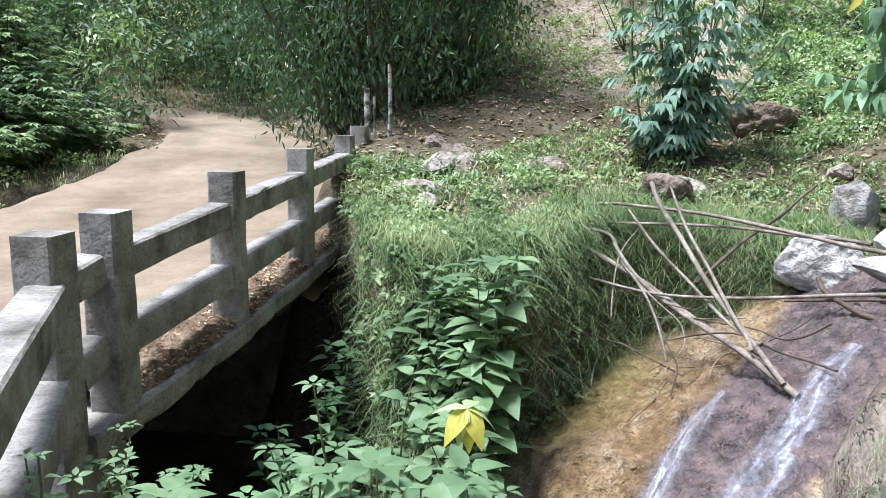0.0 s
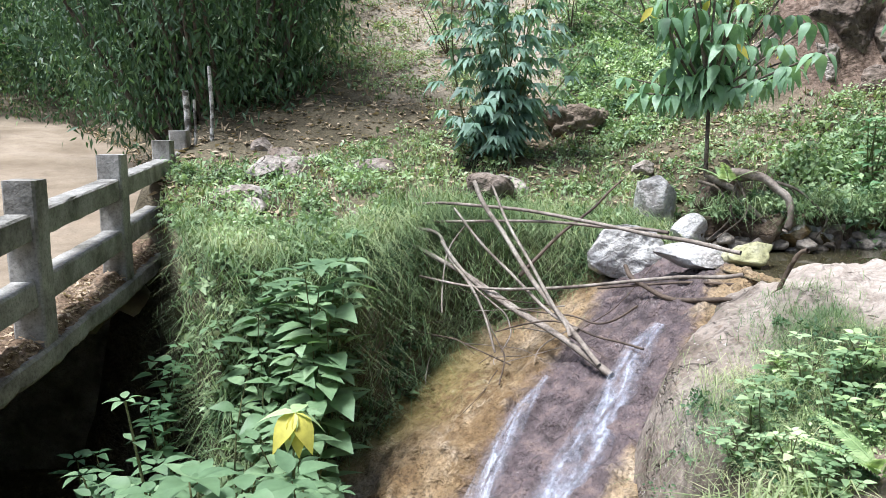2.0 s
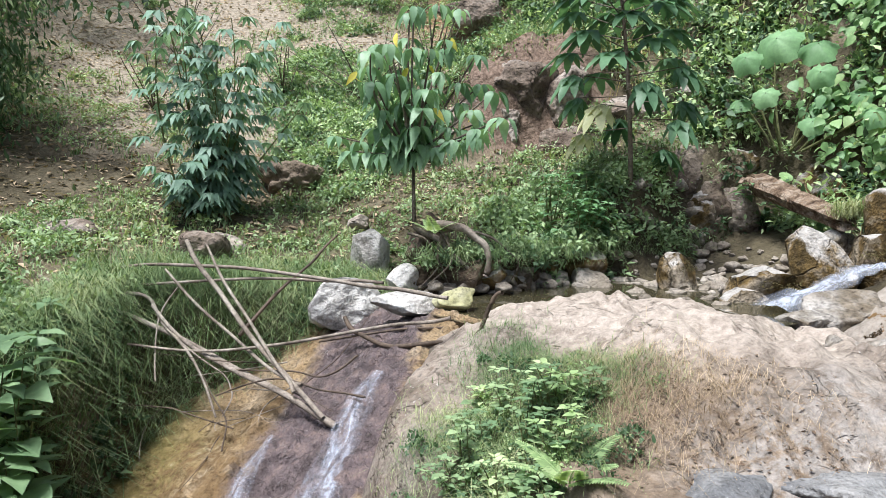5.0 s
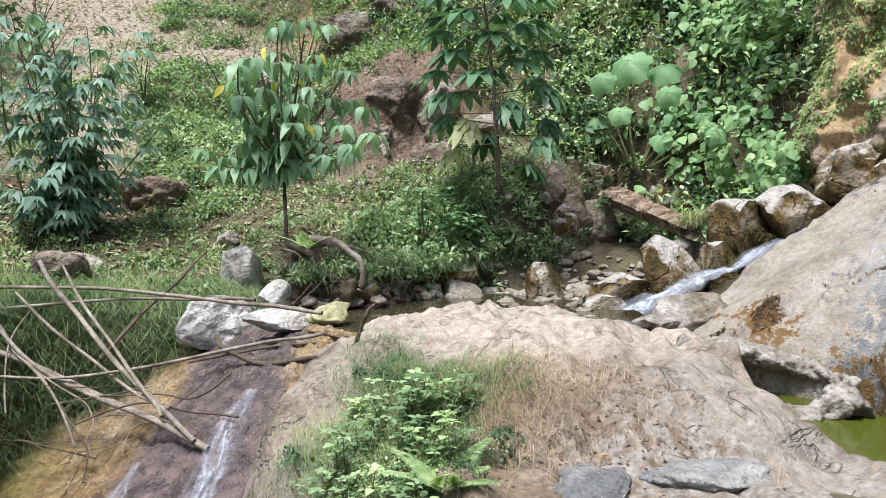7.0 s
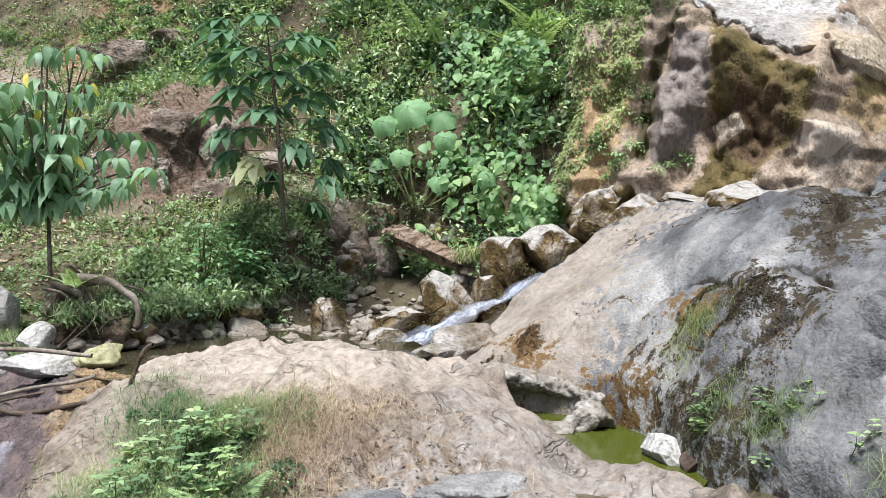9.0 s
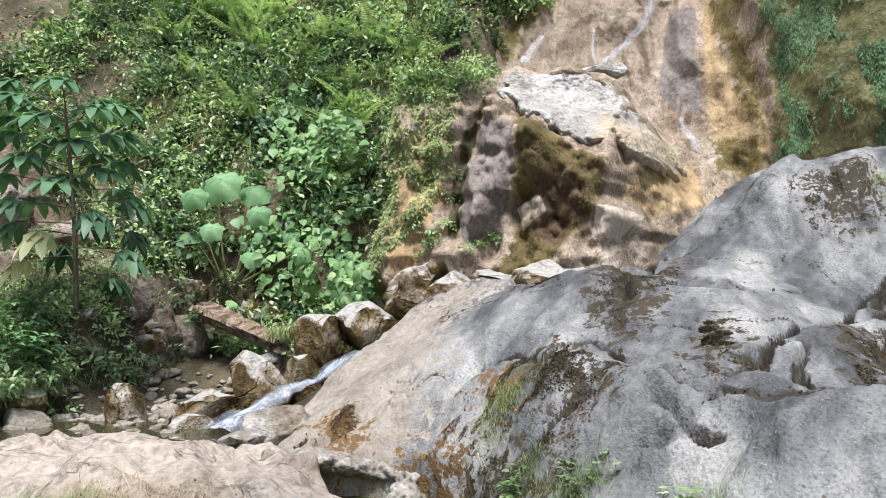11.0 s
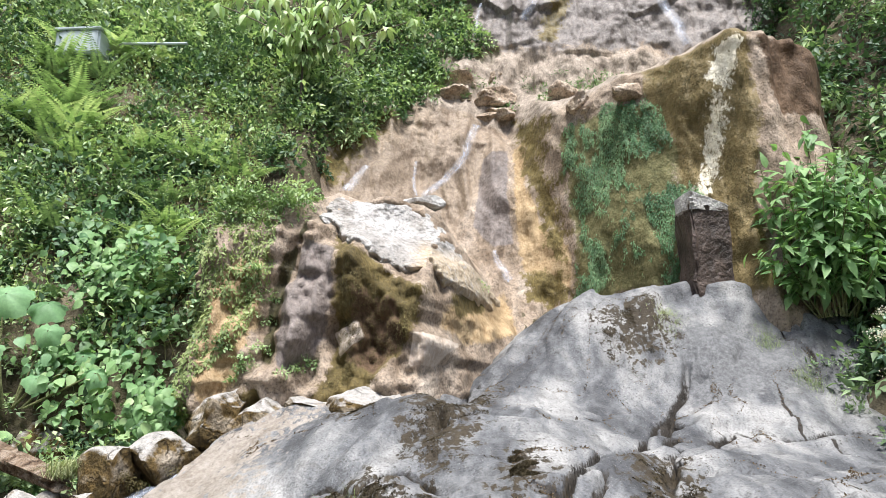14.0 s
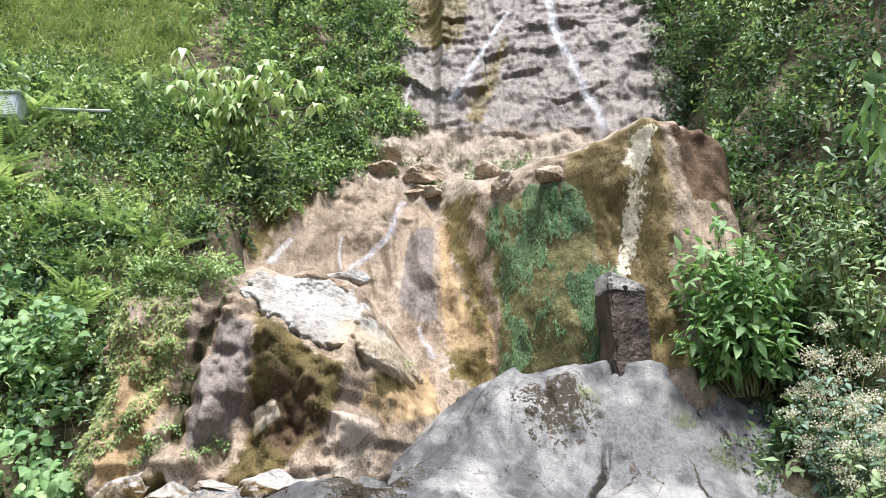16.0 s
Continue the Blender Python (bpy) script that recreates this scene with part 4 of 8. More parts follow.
# ================= shapes =================
def tube(pts, radii, sides=6):
    """A tapering round member along points: arrays of corners and four-sided faces."""
    pts, radii = np.asarray(pts, float), np.asarray(radii, float)
    n = len(pts)
    d = np.gradient(pts, axis=0)
    d /= np.linalg.norm(d, axis=1, keepdims=True) + 1e-9
    ref = np.where(np.abs(d[:, 2:3]) > 0.9, np.array([[1.0, 0, 0]]), np.array([[0, 0, 1.0]]))
    a = np.cross(d, ref)
    a /= np.linalg.norm(a, axis=1, keepdims=True) + 1e-9
    b = np.cross(d, a)
    ang = np.linspace(0, 2 * np.pi, sides, endpoint=False)
    v = pts[:, None] + radii[:, None, None] * (np.cos(ang)[None, :, None] * a[:, None] + np.sin(ang)[None, :, None] * b[:, None])
    idx = np.arange(n * sides).reshape(n, sides)
    nxt = np.roll(idx, -1, 1)
    f = np.stack([idx[:-1], nxt[:-1], nxt[1:], idx[1:]], -1).reshape(-1, 4)
    return v.reshape(-1, 3), f


def joined(pieces):
    vs, fs, k = [], [], 0
    for v, f in pieces:
        vs.append(v)
        fs.append(np.asarray(f) + k)
        k += len(v)
    return np.concatenate(vs), np.concatenate(fs)


def unit(a):
    return a / (np.linalg.norm(a, axis=-1, keepdims=True) + 1e-9)


def leaves(p, d, nrm, length, width, fold=0.12, droop=0.15):
    """Pointed leaves of two folded halves each."""
    d = unit(d)
    s = unit(np.cross(d, nrm))
    n = np.cross(s, d)
    L, W = np.asarray(length)[:, None], np.asarray(width)[:, None]
    base, tip = p, p + d * L - n * L * droop
    mid = p + d * L * 0.45 - n * L * 0.02
    lf = p + d * L * 0.38 + s * W * 0.5 + n * W * fold
    rt = p + d * L * 0.38 - s * W * 0.5 + n * W * fold
    v = np.stack([base, lf, tip, rt, mid], 1).reshape(-1, 3)
    k = np.arange(len(p))[:, None] * 5
    f = np.concatenate([k + [0, 4, 2, 1], k + [0, 3, 2, 4]], 0)
    return v, f


def broad_leaves(p, d, nrm, length, width, droop=0.3, lobes=0.0):
    """Larger leaves with a rounded outline, a sunken midrib and a curved blade."""
    d = unit(d)
    s = unit(np.cross(d, nrm))
    n = np.cross(s, d)
    st = np.array([0.0, 0.12, 0.32, 0.55, 0.78, 1.0])
    wd = np.array([0.05, 0.62, 1.0, 0.88, 0.48, 0.02])
    L, W = np.asarray(length)[:, None], np.asarray(width)[:, None]
    rows = []
    for k, (t, w) in enumerate(zip(st, wd)):
        c = p + d * L * t - n * L * droop * t * t
        w2 = w * (1 - lobes * (k % 2))
        rows += [c + s * W * 0.5 * w2 + n * W * 0.10 * w2, c, c - s * W * 0.5 * w2 + n * W * 0.10 * w2]
    v = np.stack(rows, 1).reshape(-1, 3)
    k = np.arange(len(p))[:, None] * 18
    f = []
    for i in range(5):
        o = i * 3
        f += [k + [o, o + 1, o + 4, o + 3], k + [o + 1, o + 2, o + 5, o + 4]]
    return v, np.concatenate(f, 0)


def dirs(n, up=0.3):
    v = unit(rng.normal(size=(n, 3)))
    v[:, 2] = np.abs(v[:, 2]) * (1 - up) + up * rng.random(n)
    return unit(v)


def clumps(c, r, h, per, size, aspect=0.5, droop=0.2, shell=0.55):
    """Leaf clumps: half-round mounds of small leaves about points c."""
    m = len(c)
    d = dirs(m * per)
    cc = np.repeat(c, per, 0)
    rr, hh = np.repeat(r, per), np.repeat(h, per)
    q = shell + (1 - shell) * rng.random(m * per)
    lump = 1 + 0.3 * vnoise(d[:, 0] * 2 + cc[:, 0], d[:, 1] * 2 + cc[:, 1], d[:, 2] * 2)
    p = cc + d * np.stack([rr, rr, hh], 1) * (q * lump)[:, None]
    L = np.repeat(size, per) * (0.55 + 0.9 * rng.random(m * per))
    ld = unit(d * 0.7 + rng.normal(size=d.shape) * 0.6 + [0, 0, -droop])
    nn = unit(d * 0.6 + [0, 0, 0.7] + rng.normal(size=d.shape) * 0.35)
    return leaves(p, ld, nn, L, L * aspect)


def blades(p, length, width, lean=0.5):
    """Grass blades: two-piece curved strips."""
    m = len(p)
    a = rng.random(m) * 2 * np.pi
    out = np.stack([np.cos(a), np.sin(a), np.zeros(m)], 1)
    s = np.stack([-np.sin(a), np.cos(a), np.zeros(m)], 1)
    L, W, k = length[:, None], width[:, None], (lean * (0.4 + rng.random(m)))[:, None]
    b = p + out * L * 0.3 * k + [0, 0, 1] * L * 0.55
    t = p + out * L * k + [0, 0, 1] * L * (0.95 - 0.55 * k)
    v = np.stack([p - s * W, p + s * W, b + s * W * 0.8, b - s * W * 0.8, t + s * W * 0.1, t - s * W * 0.1], 1).reshape(-1, 3)
    i = np.arange(m)[:, None] * 6
    return v, np.concatenate([i + [0, 1, 2, 3], i + [3, 2, 4, 5]], 0)


def on_ground(x, y):
    z = ground(x, y)
    return np.stack([x, y, z], 1)


def scatter(n, x0, x1, y0, y1, accept=None):
    x, y = rng.uniform(x0, x1, n), rng.uniform(y0, y1, n)
    if accept is not None:
        k = accept(x, y)
        x, y = x[k], y[k]
    return on_ground(x, y)


M_dark = leafy("dark_foliage", (0.022, 0.052, 0.024), (0.058, 0.115, 0.052), (0.13, 0.21, 0.10))
M_mid = leafy("green_foliage", (0.035, 0.07, 0.03), (0.165, 0.25, 0.115), (0.41, 0.52, 0.28))
M_light = leafy("bright_foliage", (0.06, 0.12, 0.042), (0.27, 0.39, 0.16), (0.56, 0.66, 0.36))
M_blue = leafy("bluish_foliage", (0.055, 0.12, 0.08), (0.16, 0.265, 0.195), (0.38, 0.50, 0.42))
M_grass = leafy("grass", (0.09, 0.15, 0.055), (0.19, 0.25, 0.10), (0.42, 0.41, 0.25), 0.6, 0.25)
M_dry = leafy("dry_leaves", (0.18, 0.12, 0.07), (0.36, 0.27, 0.17), (0.56, 0.46, 0.34), 0.8, 0.1)
M_straw = leafy("straw", (0.20, 0.17, 0.07), (0.36, 0.31, 0.15), (0.55, 0.49, 0.30), 0.7, 0.2)
M_bank = leafy("bank_grass", (0.04, 0.08, 0.03), (0.10, 0.165, 0.065), (0.27, 0.31, 0.16), 0.6, 0.2)
M_lobed = leafy("lobed_leaf", (0.035, 0.095, 0.05), (0.085, 0.18, 0.09), (0.17, 0.30, 0.16), 0.45, 0.25)
M_pale = leafy("withering_leaf", (0.33, 0.36, 0.17), (0.47, 0.47, 0.26), (0.60, 0.57, 0.38), 0.5, 0.3)
M_limp = leafy("limp_leaf", (0.065, 0.14, 0.075), (0.14, 0.255, 0.14), (0.27, 0.41, 0.25), 0.45, 0.3)
M_broad = leafy("broad_leaf", (0.05, 0.105, 0.05), (0.118, 0.20, 0.094), (0.245, 0.345, 0.18), 0.5, 0.25)
M_bankleaf = leafy("bank_leaf", (0.04, 0.11, 0.045), (0.10, 0.21, 0.09), (0.20, 0.34, 0.16), 0.5, 0.22)
M_climber = leafy("climber_leaf", (0.055, 0.125, 0.04), (0.145, 0.27, 0.095), (0.31, 0.45, 0.19), 0.5, 0.3)
M_fernwall = leafy("wall_fern", (0.05, 0.085, 0.022), (0.15, 0.20, 0.06), (0.32, 0.37, 0.13), 0.6, 0.2)
M_wallgrass = leafy("wall_grass", (0.055, 0.115, 0.045), (0.16, 0.26, 0.11), (0.33, 0.43, 0.23), 0.6, 0.2)
M_litter = leafy("leaf_crumbs", (0.05, 0.032, 0.02), (0.15, 0.10, 0.065), (0.34, 0.26, 0.18), 0.9, 0.05)
M_giant = leafy("giant_leaf", (0.10, 0.22, 0.09), (0.17, 0.32, 0.14), (0.27, 0.43, 0.22), 0.55, 0.3)
M_yellow = leafy("yellowed_leaf", (0.28, 0.34, 0.05), (0.50, 0.45, 0.06), (0.62, 0.50, 0.08), 0.45, 0.3)
M_flower = leafy("cream_flowers", (0.42, 0.38, 0.28), (0.55, 0.50, 0.40), (0.68, 0.64, 0.56), 0.8, 0.2)
M_stem = mottled("green_brown_stem", [(0.3, (0.12, 0.14, 0.055)), (0.6, (0.24, 0.25, 0.11))], 6, 60, 0.8)
M_bark = mottled("grey_bark", [(0.3, (0.06, 0.05, 0.04)), (0.5, (0.16, 0.13, 0.10)), (0.7, (0.30, 0.27, 0.22))], 7, 60, 0.9, 0.8, 0.01, (1, 1, 0.3))
M_stake = mottled("lichened_bark", [(0.40, (0.10, 0.09, 0.075)), (0.47, (0.34, 0.33, 0.30)), (0.52, (0.66, 0.65, 0.61))], 9, 60, 0.9, 0.6, 0.006)
M_stick = mottled("dead_pale_wood", [(0.3, (0.13, 0.10, 0.08)), (0.5, (0.30, 0.255, 0.21)), (0.7, (0.47, 0.42, 0.36))], 4, 50, 0.85, 0.5, 0.006)
M_darkstick = mottled("dark_wet_wood", [(0.3, (0.05, 0.035, 0.025)), (0.6, (0.15, 0.11, 0.08))], 5, 50, 0.7, 0.5, 0.006)
M_log = mottled("rotten_log", [(0.32, (0.09, 0.055, 0.035)), (0.47, (0.26, 0.18, 0.12)), (0.6, (0.42, 0.33, 0.25)), (0.75, (0.56, 0.48, 0.40))], 5, 40, 0.9, 1.0, 0.03, (0.45, 2.2, 1.6), 0.4, 0.82)
M_white = mottled("pale_boulder", [(0.28, (0.26, 0.24, 0.215)), (0.40, (0.46, 0.435, 0.405)), (0.52, (0.62, 0.60, 0.57)), (0.72, (0.75, 0.74, 0.71))], 2.6, 24, 0.85, 1.0, 0.03, fine_amount=0.28, specks=0.3)
M_chalk = mottled("chalky_rock", [(0.30, (0.26, 0.235, 0.205)), (0.42, (0.44, 0.415, 0.385)), (0.53, (0.56, 0.54, 0.515)), (0.72, (0.67, 0.66, 0.635))], 1.4, 16, 0.85, 1.0, 0.06, fine_amount=0.42, specks=0.3)
M_mossy = mottled("mossy_boulder", [(0.40, (0.07, 0.046, 0.012)), (0.49, (0.165, 0.108, 0.036)), (0.55, (0.28, 0.225, 0.15)), (0.70, (0.42, 0.365, 0.29))], 2.4, 24, 0.85, 1.0, 0.04, fine_amount=0.42, cracks=0.4, crack_scale=2.0)


def pale_top(m, colour):
    """Paler colour on the faces that look up, broken up by noise."""
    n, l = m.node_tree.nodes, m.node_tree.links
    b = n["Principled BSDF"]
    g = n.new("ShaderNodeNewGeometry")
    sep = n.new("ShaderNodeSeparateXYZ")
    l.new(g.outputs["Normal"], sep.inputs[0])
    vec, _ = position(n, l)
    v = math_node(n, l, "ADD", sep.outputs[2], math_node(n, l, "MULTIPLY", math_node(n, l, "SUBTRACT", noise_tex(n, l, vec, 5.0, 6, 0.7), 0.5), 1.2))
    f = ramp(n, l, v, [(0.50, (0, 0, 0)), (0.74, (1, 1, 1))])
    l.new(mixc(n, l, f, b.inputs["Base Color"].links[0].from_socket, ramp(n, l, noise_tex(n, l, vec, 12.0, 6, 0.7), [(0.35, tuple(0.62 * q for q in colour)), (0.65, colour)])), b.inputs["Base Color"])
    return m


pale_top(M_mossy, (0.46, 0.435, 0.40))
M_stone = mottled("river_stone", [(0.28, (0.14, 0.115, 0.085)), (0.5, (0.31, 0.27, 0.22)), (0.72, (0.50, 0.46, 0.41))], 1.7, 30, 0.85, 1.0, 0.02, fine_amount=0.42)
M_yellowstone = mottled("lichen_stone", [(0.3, (0.25, 0.24, 0.11)), (0.5, (0.40, 0.39, 0.21)), (0.7, (0.56, 0.54, 0.40))], 3, 30, 0.85)
M_block = mottled("dark_seeping_block", [(0.3, (0.025, 0.018, 0.014)), (0.5, (0.07, 0.05, 0.04)), (0.7, (0.15, 0.11, 0.09))], 2.5, 24, 0.55, 0.9, 0.03)
M_soil = mottled("bare_soil", [(0.3, (0.10, 0.075, 0.055)), (0.5, (0.23, 0.18, 0.135)), (0.7, (0.33, 0.275, 0.22))], 1.5, 22, 0.95, 0.9, 0.05)
M_outcrop = mottled("brown_outcrop", [(0.32, (0.12, 0.088, 0.066)), (0.45, (0.25, 0.20, 0.16)), (0.56, (0.38, 0.33, 0.285)), (0.72, (0.54, 0.50, 0.45))], 1.1, 20, 0.9, 1.0, 0.05, (1.2, 1.2, 0.7), 0.45, veins=0.5, vein_scale=1.0, spots=0.4)
M_lip = mottled("stained_rim", [(0.34, (0.10, 0.075, 0.045)), (0.45, (0.22, 0.185, 0.14)), (0.55, (0.33, 0.30, 0.26)), (0.70, (0.47, 0.445, 0.41))], 2.4, 26, 0.85, 1.0, 0.03, fine_amount=0.42, spots=0.5)
M_bankearth = mottled("dark_bank_earth", [(0.32, (0.03, 0.021, 0.014)), (0.48, (0.085, 0.06, 0.04)), (0.62, (0.16, 0.118, 0.08)), (0.78, (0.27, 0.21, 0.15))], 2.2, 24, 0.9, 1.0, 0.05, fine_amount=0.5)
M_box = mottled("white_plastic", [(0.3, (0.55, 0.62, 0.66)), (0.7, (0.70, 0.77, 0.80))], 2, 20, 0.5, 0.1, 0.005, fine_amount=0.05)

def running(name, more):
    """Sliding water: streaks of foam over a clear film; more: how white it is."""
    M_foam, n, l, b = nodes_of(name)
    vec, g = position(n, l)
    uv = n.new("ShaderNodeTexCoord").outputs["UV"]
    mp = n.new("ShaderNodeMapping")
    mp.inputs["Scale"].default_value = (5, 2.6, 1)
    l.new(uv, mp.inputs["Vector"])
    st = noise_tex(n, l, mp.outputs["Vector"], 1.0, 6, 0.7, 0.6)
    fine = noise_tex(n, l, vec, 28.0, 4, 0.6)
    mixn = math_node(n, l, "ADD", math_node(n, l, "MULTIPLY", st, 0.75), math_node(n, l, "MULTIPLY", fine, 0.25))
    sepuv = n.new("ShaderNodeSeparateXYZ")
    l.new(uv, sepuv.inputs[0])
    edge = math_node(n, l, "SUBTRACT", 1.0, math_node(n, l, "POWER", math_node(n, l, "ABSOLUTE", math_node(n, l, "SUBTRACT", math_node(n, l, "MULTIPLY", sepuv.outputs[0], 2.0), 1.0)), 2.0))
    l.new(math_node(n, l, "MULTIPLY", edge, ramp(n, l, mixn, [(0.38, (0.02 + more,) * 3), (0.50, (0.16 + more,) * 3), (0.58, (0.42 + more,) * 3), (0.68, (0.72 + more,) * 3)])), b.inputs["Alpha"])
    b.inputs["Base Color"].default_value = (0.56, 0.61, 0.72, 1)
    b.inputs["Roughness"].default_value = 0.25
    bump(n, l, mixn, 0.6, 0.02, b)
    return M_foam


zoned(M_chalk, [(((1, -1.0, 0.55), (2, 3.2, 4.35)), 0.2, ((0.34, 0.26, 0.17), (0.52, 0.44, 0.33)), 0.6, 0), (((1, 0.6, 2.2), (2, 3.6, 4.5)), 0.15, ((0.24, 0.22, 0.20), (0.42, 0.40, 0.37)), 0.45, 0)], 0.8, 2.0)
M_foam = running("running_water", 0.0)
M_fall = running("falling_water", 0.06)
M_cascade = running("cascade_water", 0.22)


def ribbon(name, pts, widths, label, across=(0, 1, 0), normal=(0, 0, 1), lift=0.02, cols=9, steps=60, rough=0.012, mat=None):
    """A sheet of running water along points, with its own running coordinates."""
    pts = np.asarray(pts, float)
    t = np.linspace(0, len(pts) - 1, steps)
    i = np.minimum(t.astype(int), len(pts) - 2)
    u = (t - i)[:, None]
    c = pts[i] * (1 - u) + pts[i + 1] * u
    w = np.interp(t, np.arange(len(widths)), widths)
    d = unit(np.gradient(c, axis=0))
    nn = unit(np.asarray(normal, float))
    s = unit(np.cross(d, nn[None]))
    k = np.linspace(-1, 1, cols)
    wob = 0.15 * vnoise(c[:, 2:3] * 4 + c[:, :1] * 3, k[None] * 2)
    P = c[:, None] + s[:, None] * ((k[None] * 0.5 + wob * 0.3) * w[:, None])[..., None]
    P = P + nn * (lift + 0.02 * (1 - k[None] ** 2) + rough * vnoise(c[:, 2:3] * 9, k[None] * 3, c[:, :1] * 9))[..., None]
    me = grid_mesh(name, P[..., 0], P[..., 1], P[..., 2])
    run = np.concatenate([[0], np.cumsum(np.linalg.norm(np.diff(c, axis=0), axis=1))])
    U = np.stack([np.broadcast_to((k + 1) / 2, P.shape[:2]), np.broadcast_to(run[:, None], P.shape[:2])], -1).reshape(-1, 2)
    layer = me.uv_layers.new(name="run")
    vi = np.zeros(len(me.loops), np.int32)
    me.loops.foreach_get("vertex_index", vi)
    layer.data.foreach_set("uv", U[vi].astype(np.float32).ravel())
    return thing(name, me, mat or M_foam, label, "water")


def rock_mesh(name, r, seed, subdiv=3, rough=0.22, flat=5):
    """A boulder: a ball cut by many flat faces, then worn and pitted."""
    bm = bmesh.new()
    bmesh.ops.create_icosphere(bm, subdivisions=subdiv + 1, radius=1.0)
    v = np.array([q.co[:] for q in bm.verts])
    f = np.array([[q.index for q in face.verts] for face in bm.faces])
    bm.free()
    g = np.random.default_rng(seed)
    for k in range(flat + 7):
        a = unit(g.normal(size=3))
        lim = (0.46 if k < flat else 0.68) + 0.24 * g.random()
        over = np.maximum(v @ a - lim, 0)
        v = v - over[:, None] * a * 0.97
    k = 1 + 0.6 * rough * fbm(v[:, 0] * 1.3 + seed, v[:, 1] * 1.3, v[:, 2] * 1.3, 5, 0.55)
    v = v * k[:, None] * np.asarray(r) * 1.3
    return smooth(mesh_of(name, v, f), 30 if rough < 0.2 else 0)


def rock(name, at, r, seed, mat, label, turn=0.0, tilt=0.0, group="", subdiv=3, rough=0.22, flat=5, category="rock"):
    ob = thing(name, rock_mesh(name, r, seed, subdiv, rough, flat), mat, label, category, group)
    ob.matrix_basis = pose(*at, tilt, 0, turn)
    return ob


# ================= boulders and stones =================
rock("boulder", (4.12, 7.30, 0.66), (0.24, 0.26, 0.34), 3, M_white, "angular white boulder on the grassy bank", 20, 12, flat=10, rough=0.12)
rock("boulder", (3.38, 6.5, 0.28), (0.36, 0.27, 0.23), 15, M_white, "broad pale boulder at the head of the dome", 35, 8, rough=0.3, flat=5, subdiv=4)
rock("boulder", (4.06, 6.50, 0.46), (0.14, 0.13, 0.14), 7, M_white, "small white boulder beside the stream", rough=0.12)
rock("boulder", (3.68, 5.75, 0.33), (0.30, 0.20, 0.12), 9, M_white, "flat pale boulder at the water's edge", -20, rough=0.12, flat=9)
rock("stone", (4.03, 5.50, 0.40), (0.19, 0.12, 0.11), 11, M_yellowstone, "yellow-green lichened stone at the water's edge", -15)
for k, (x, y, z, r) in enumerate([(-0.25, 8.42, 0.60, 0.24), (0.05, 9.0, 0.92, 0.2), (0.42, 9.1, 0.86, 0.24), (0.40, 11.1, 1.25, 0.24), (1.25, 8.9, 0.92, 0.24), (0.2, 9.5, 1.0, 0.2), (0.65, 9.4, 0.95, 0.16), (0.0, 9.9, 1.1, 0.2), (0.75, 10.4, 1.15, 0.15), (1.35, 10.2, 1.15, 0.14), (2.45, 8.0, 0.78, 0.2), (-0.15, 8.0, 0.6, 0.14), (2.85, 8.5, 0.68, 0.24), (1.63, 11.9, 1.3, 0.22), (-0.6, 9.3, 0.75, 0.2), (0.9, 8.2, 0.55, 0.13), (4.6, 8.6, 0.95, 0.12)]):
    rock("stone", (x, y, z), (r * 1.25, r, r * 0.75), 20 + k, M_outcrop, "weathered grey stone half sunk in grass", 40 * k, group="stones in the grass", rough=0.18)
rock("earth_mound", (4.40, 10.3, 1.38), (0.42, 0.36, 0.30), 41, M_soil, "mound of dark earth and rotten wood on the slope", 10, rough=0.55, flat=0, subdiv=4, category="mound")
for k, (x, y, z, rx, ry, rz, what) in enumerate([
        (9.11, 3.36, 1.22, 0.50, 0.34, 0.30, "pale-topped mossy boulder above the cascade"), (8.59, 3.80, 1.00, 0.42, 0.34, 0.36, "white-topped mossy boulder beside the cascade"),
        (8.02, 3.76, 0.68, 0.26, 0.24, 0.26, "brown mossy boulder in the cascade"), (7.68, 4.15, 0.52, 0.34, 0.30, 0.40, "tall tan mossy boulder beside the cascade"),
        (7.22, 4.45, 0.36, 0.38, 0.28, 0.28, "tan boulder with brown moss at the water"), (6.80, 4.42, 0.28, 0.22, 0.17, 0.16, "small tan boulder at the water"),
        (6.97, 5.34, 0.42, 0.23, 0.20, 0.26, "mossy boulder among the stream stones"), (6.39, 6.15, 0.34, 0.26, 0.17, 0.15, "flat tan stone below the bank"),
        (6.51, 6.5, 0.50, 0.30, 0.2, 0.2, "brown stone in the bank"), (5.0, 6.35, 0.45, 0.28, 0.2, 0.2, "brown stone under the roots"), (8.5, 4.5, 0.75, 0.28, 0.22, 0.2, "rounded tan boulder by the log")]):
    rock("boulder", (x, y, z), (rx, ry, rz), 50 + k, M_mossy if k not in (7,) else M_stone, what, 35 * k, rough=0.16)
for k, (x, y, z, r) in enumerate([(8.75, 6.75, 1.55, 0.34), (9.05, 6.55, 1.15, 0.42), (8.7, 6.6, 0.85, 0.36), (9.4, 6.3, 0.95, 0.4), (9.0, 6.35, 0.6, 0.34), (9.45, 6.5, 1.5, 0.36), (8.35, 6.65, 0.7, 0.3), (9.6, 5.9, 0.75, 0.34), (9.85, 5.5, 1.2, 0.4)]):
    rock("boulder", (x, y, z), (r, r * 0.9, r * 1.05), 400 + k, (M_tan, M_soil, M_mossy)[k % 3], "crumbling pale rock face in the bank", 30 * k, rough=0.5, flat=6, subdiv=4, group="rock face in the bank")
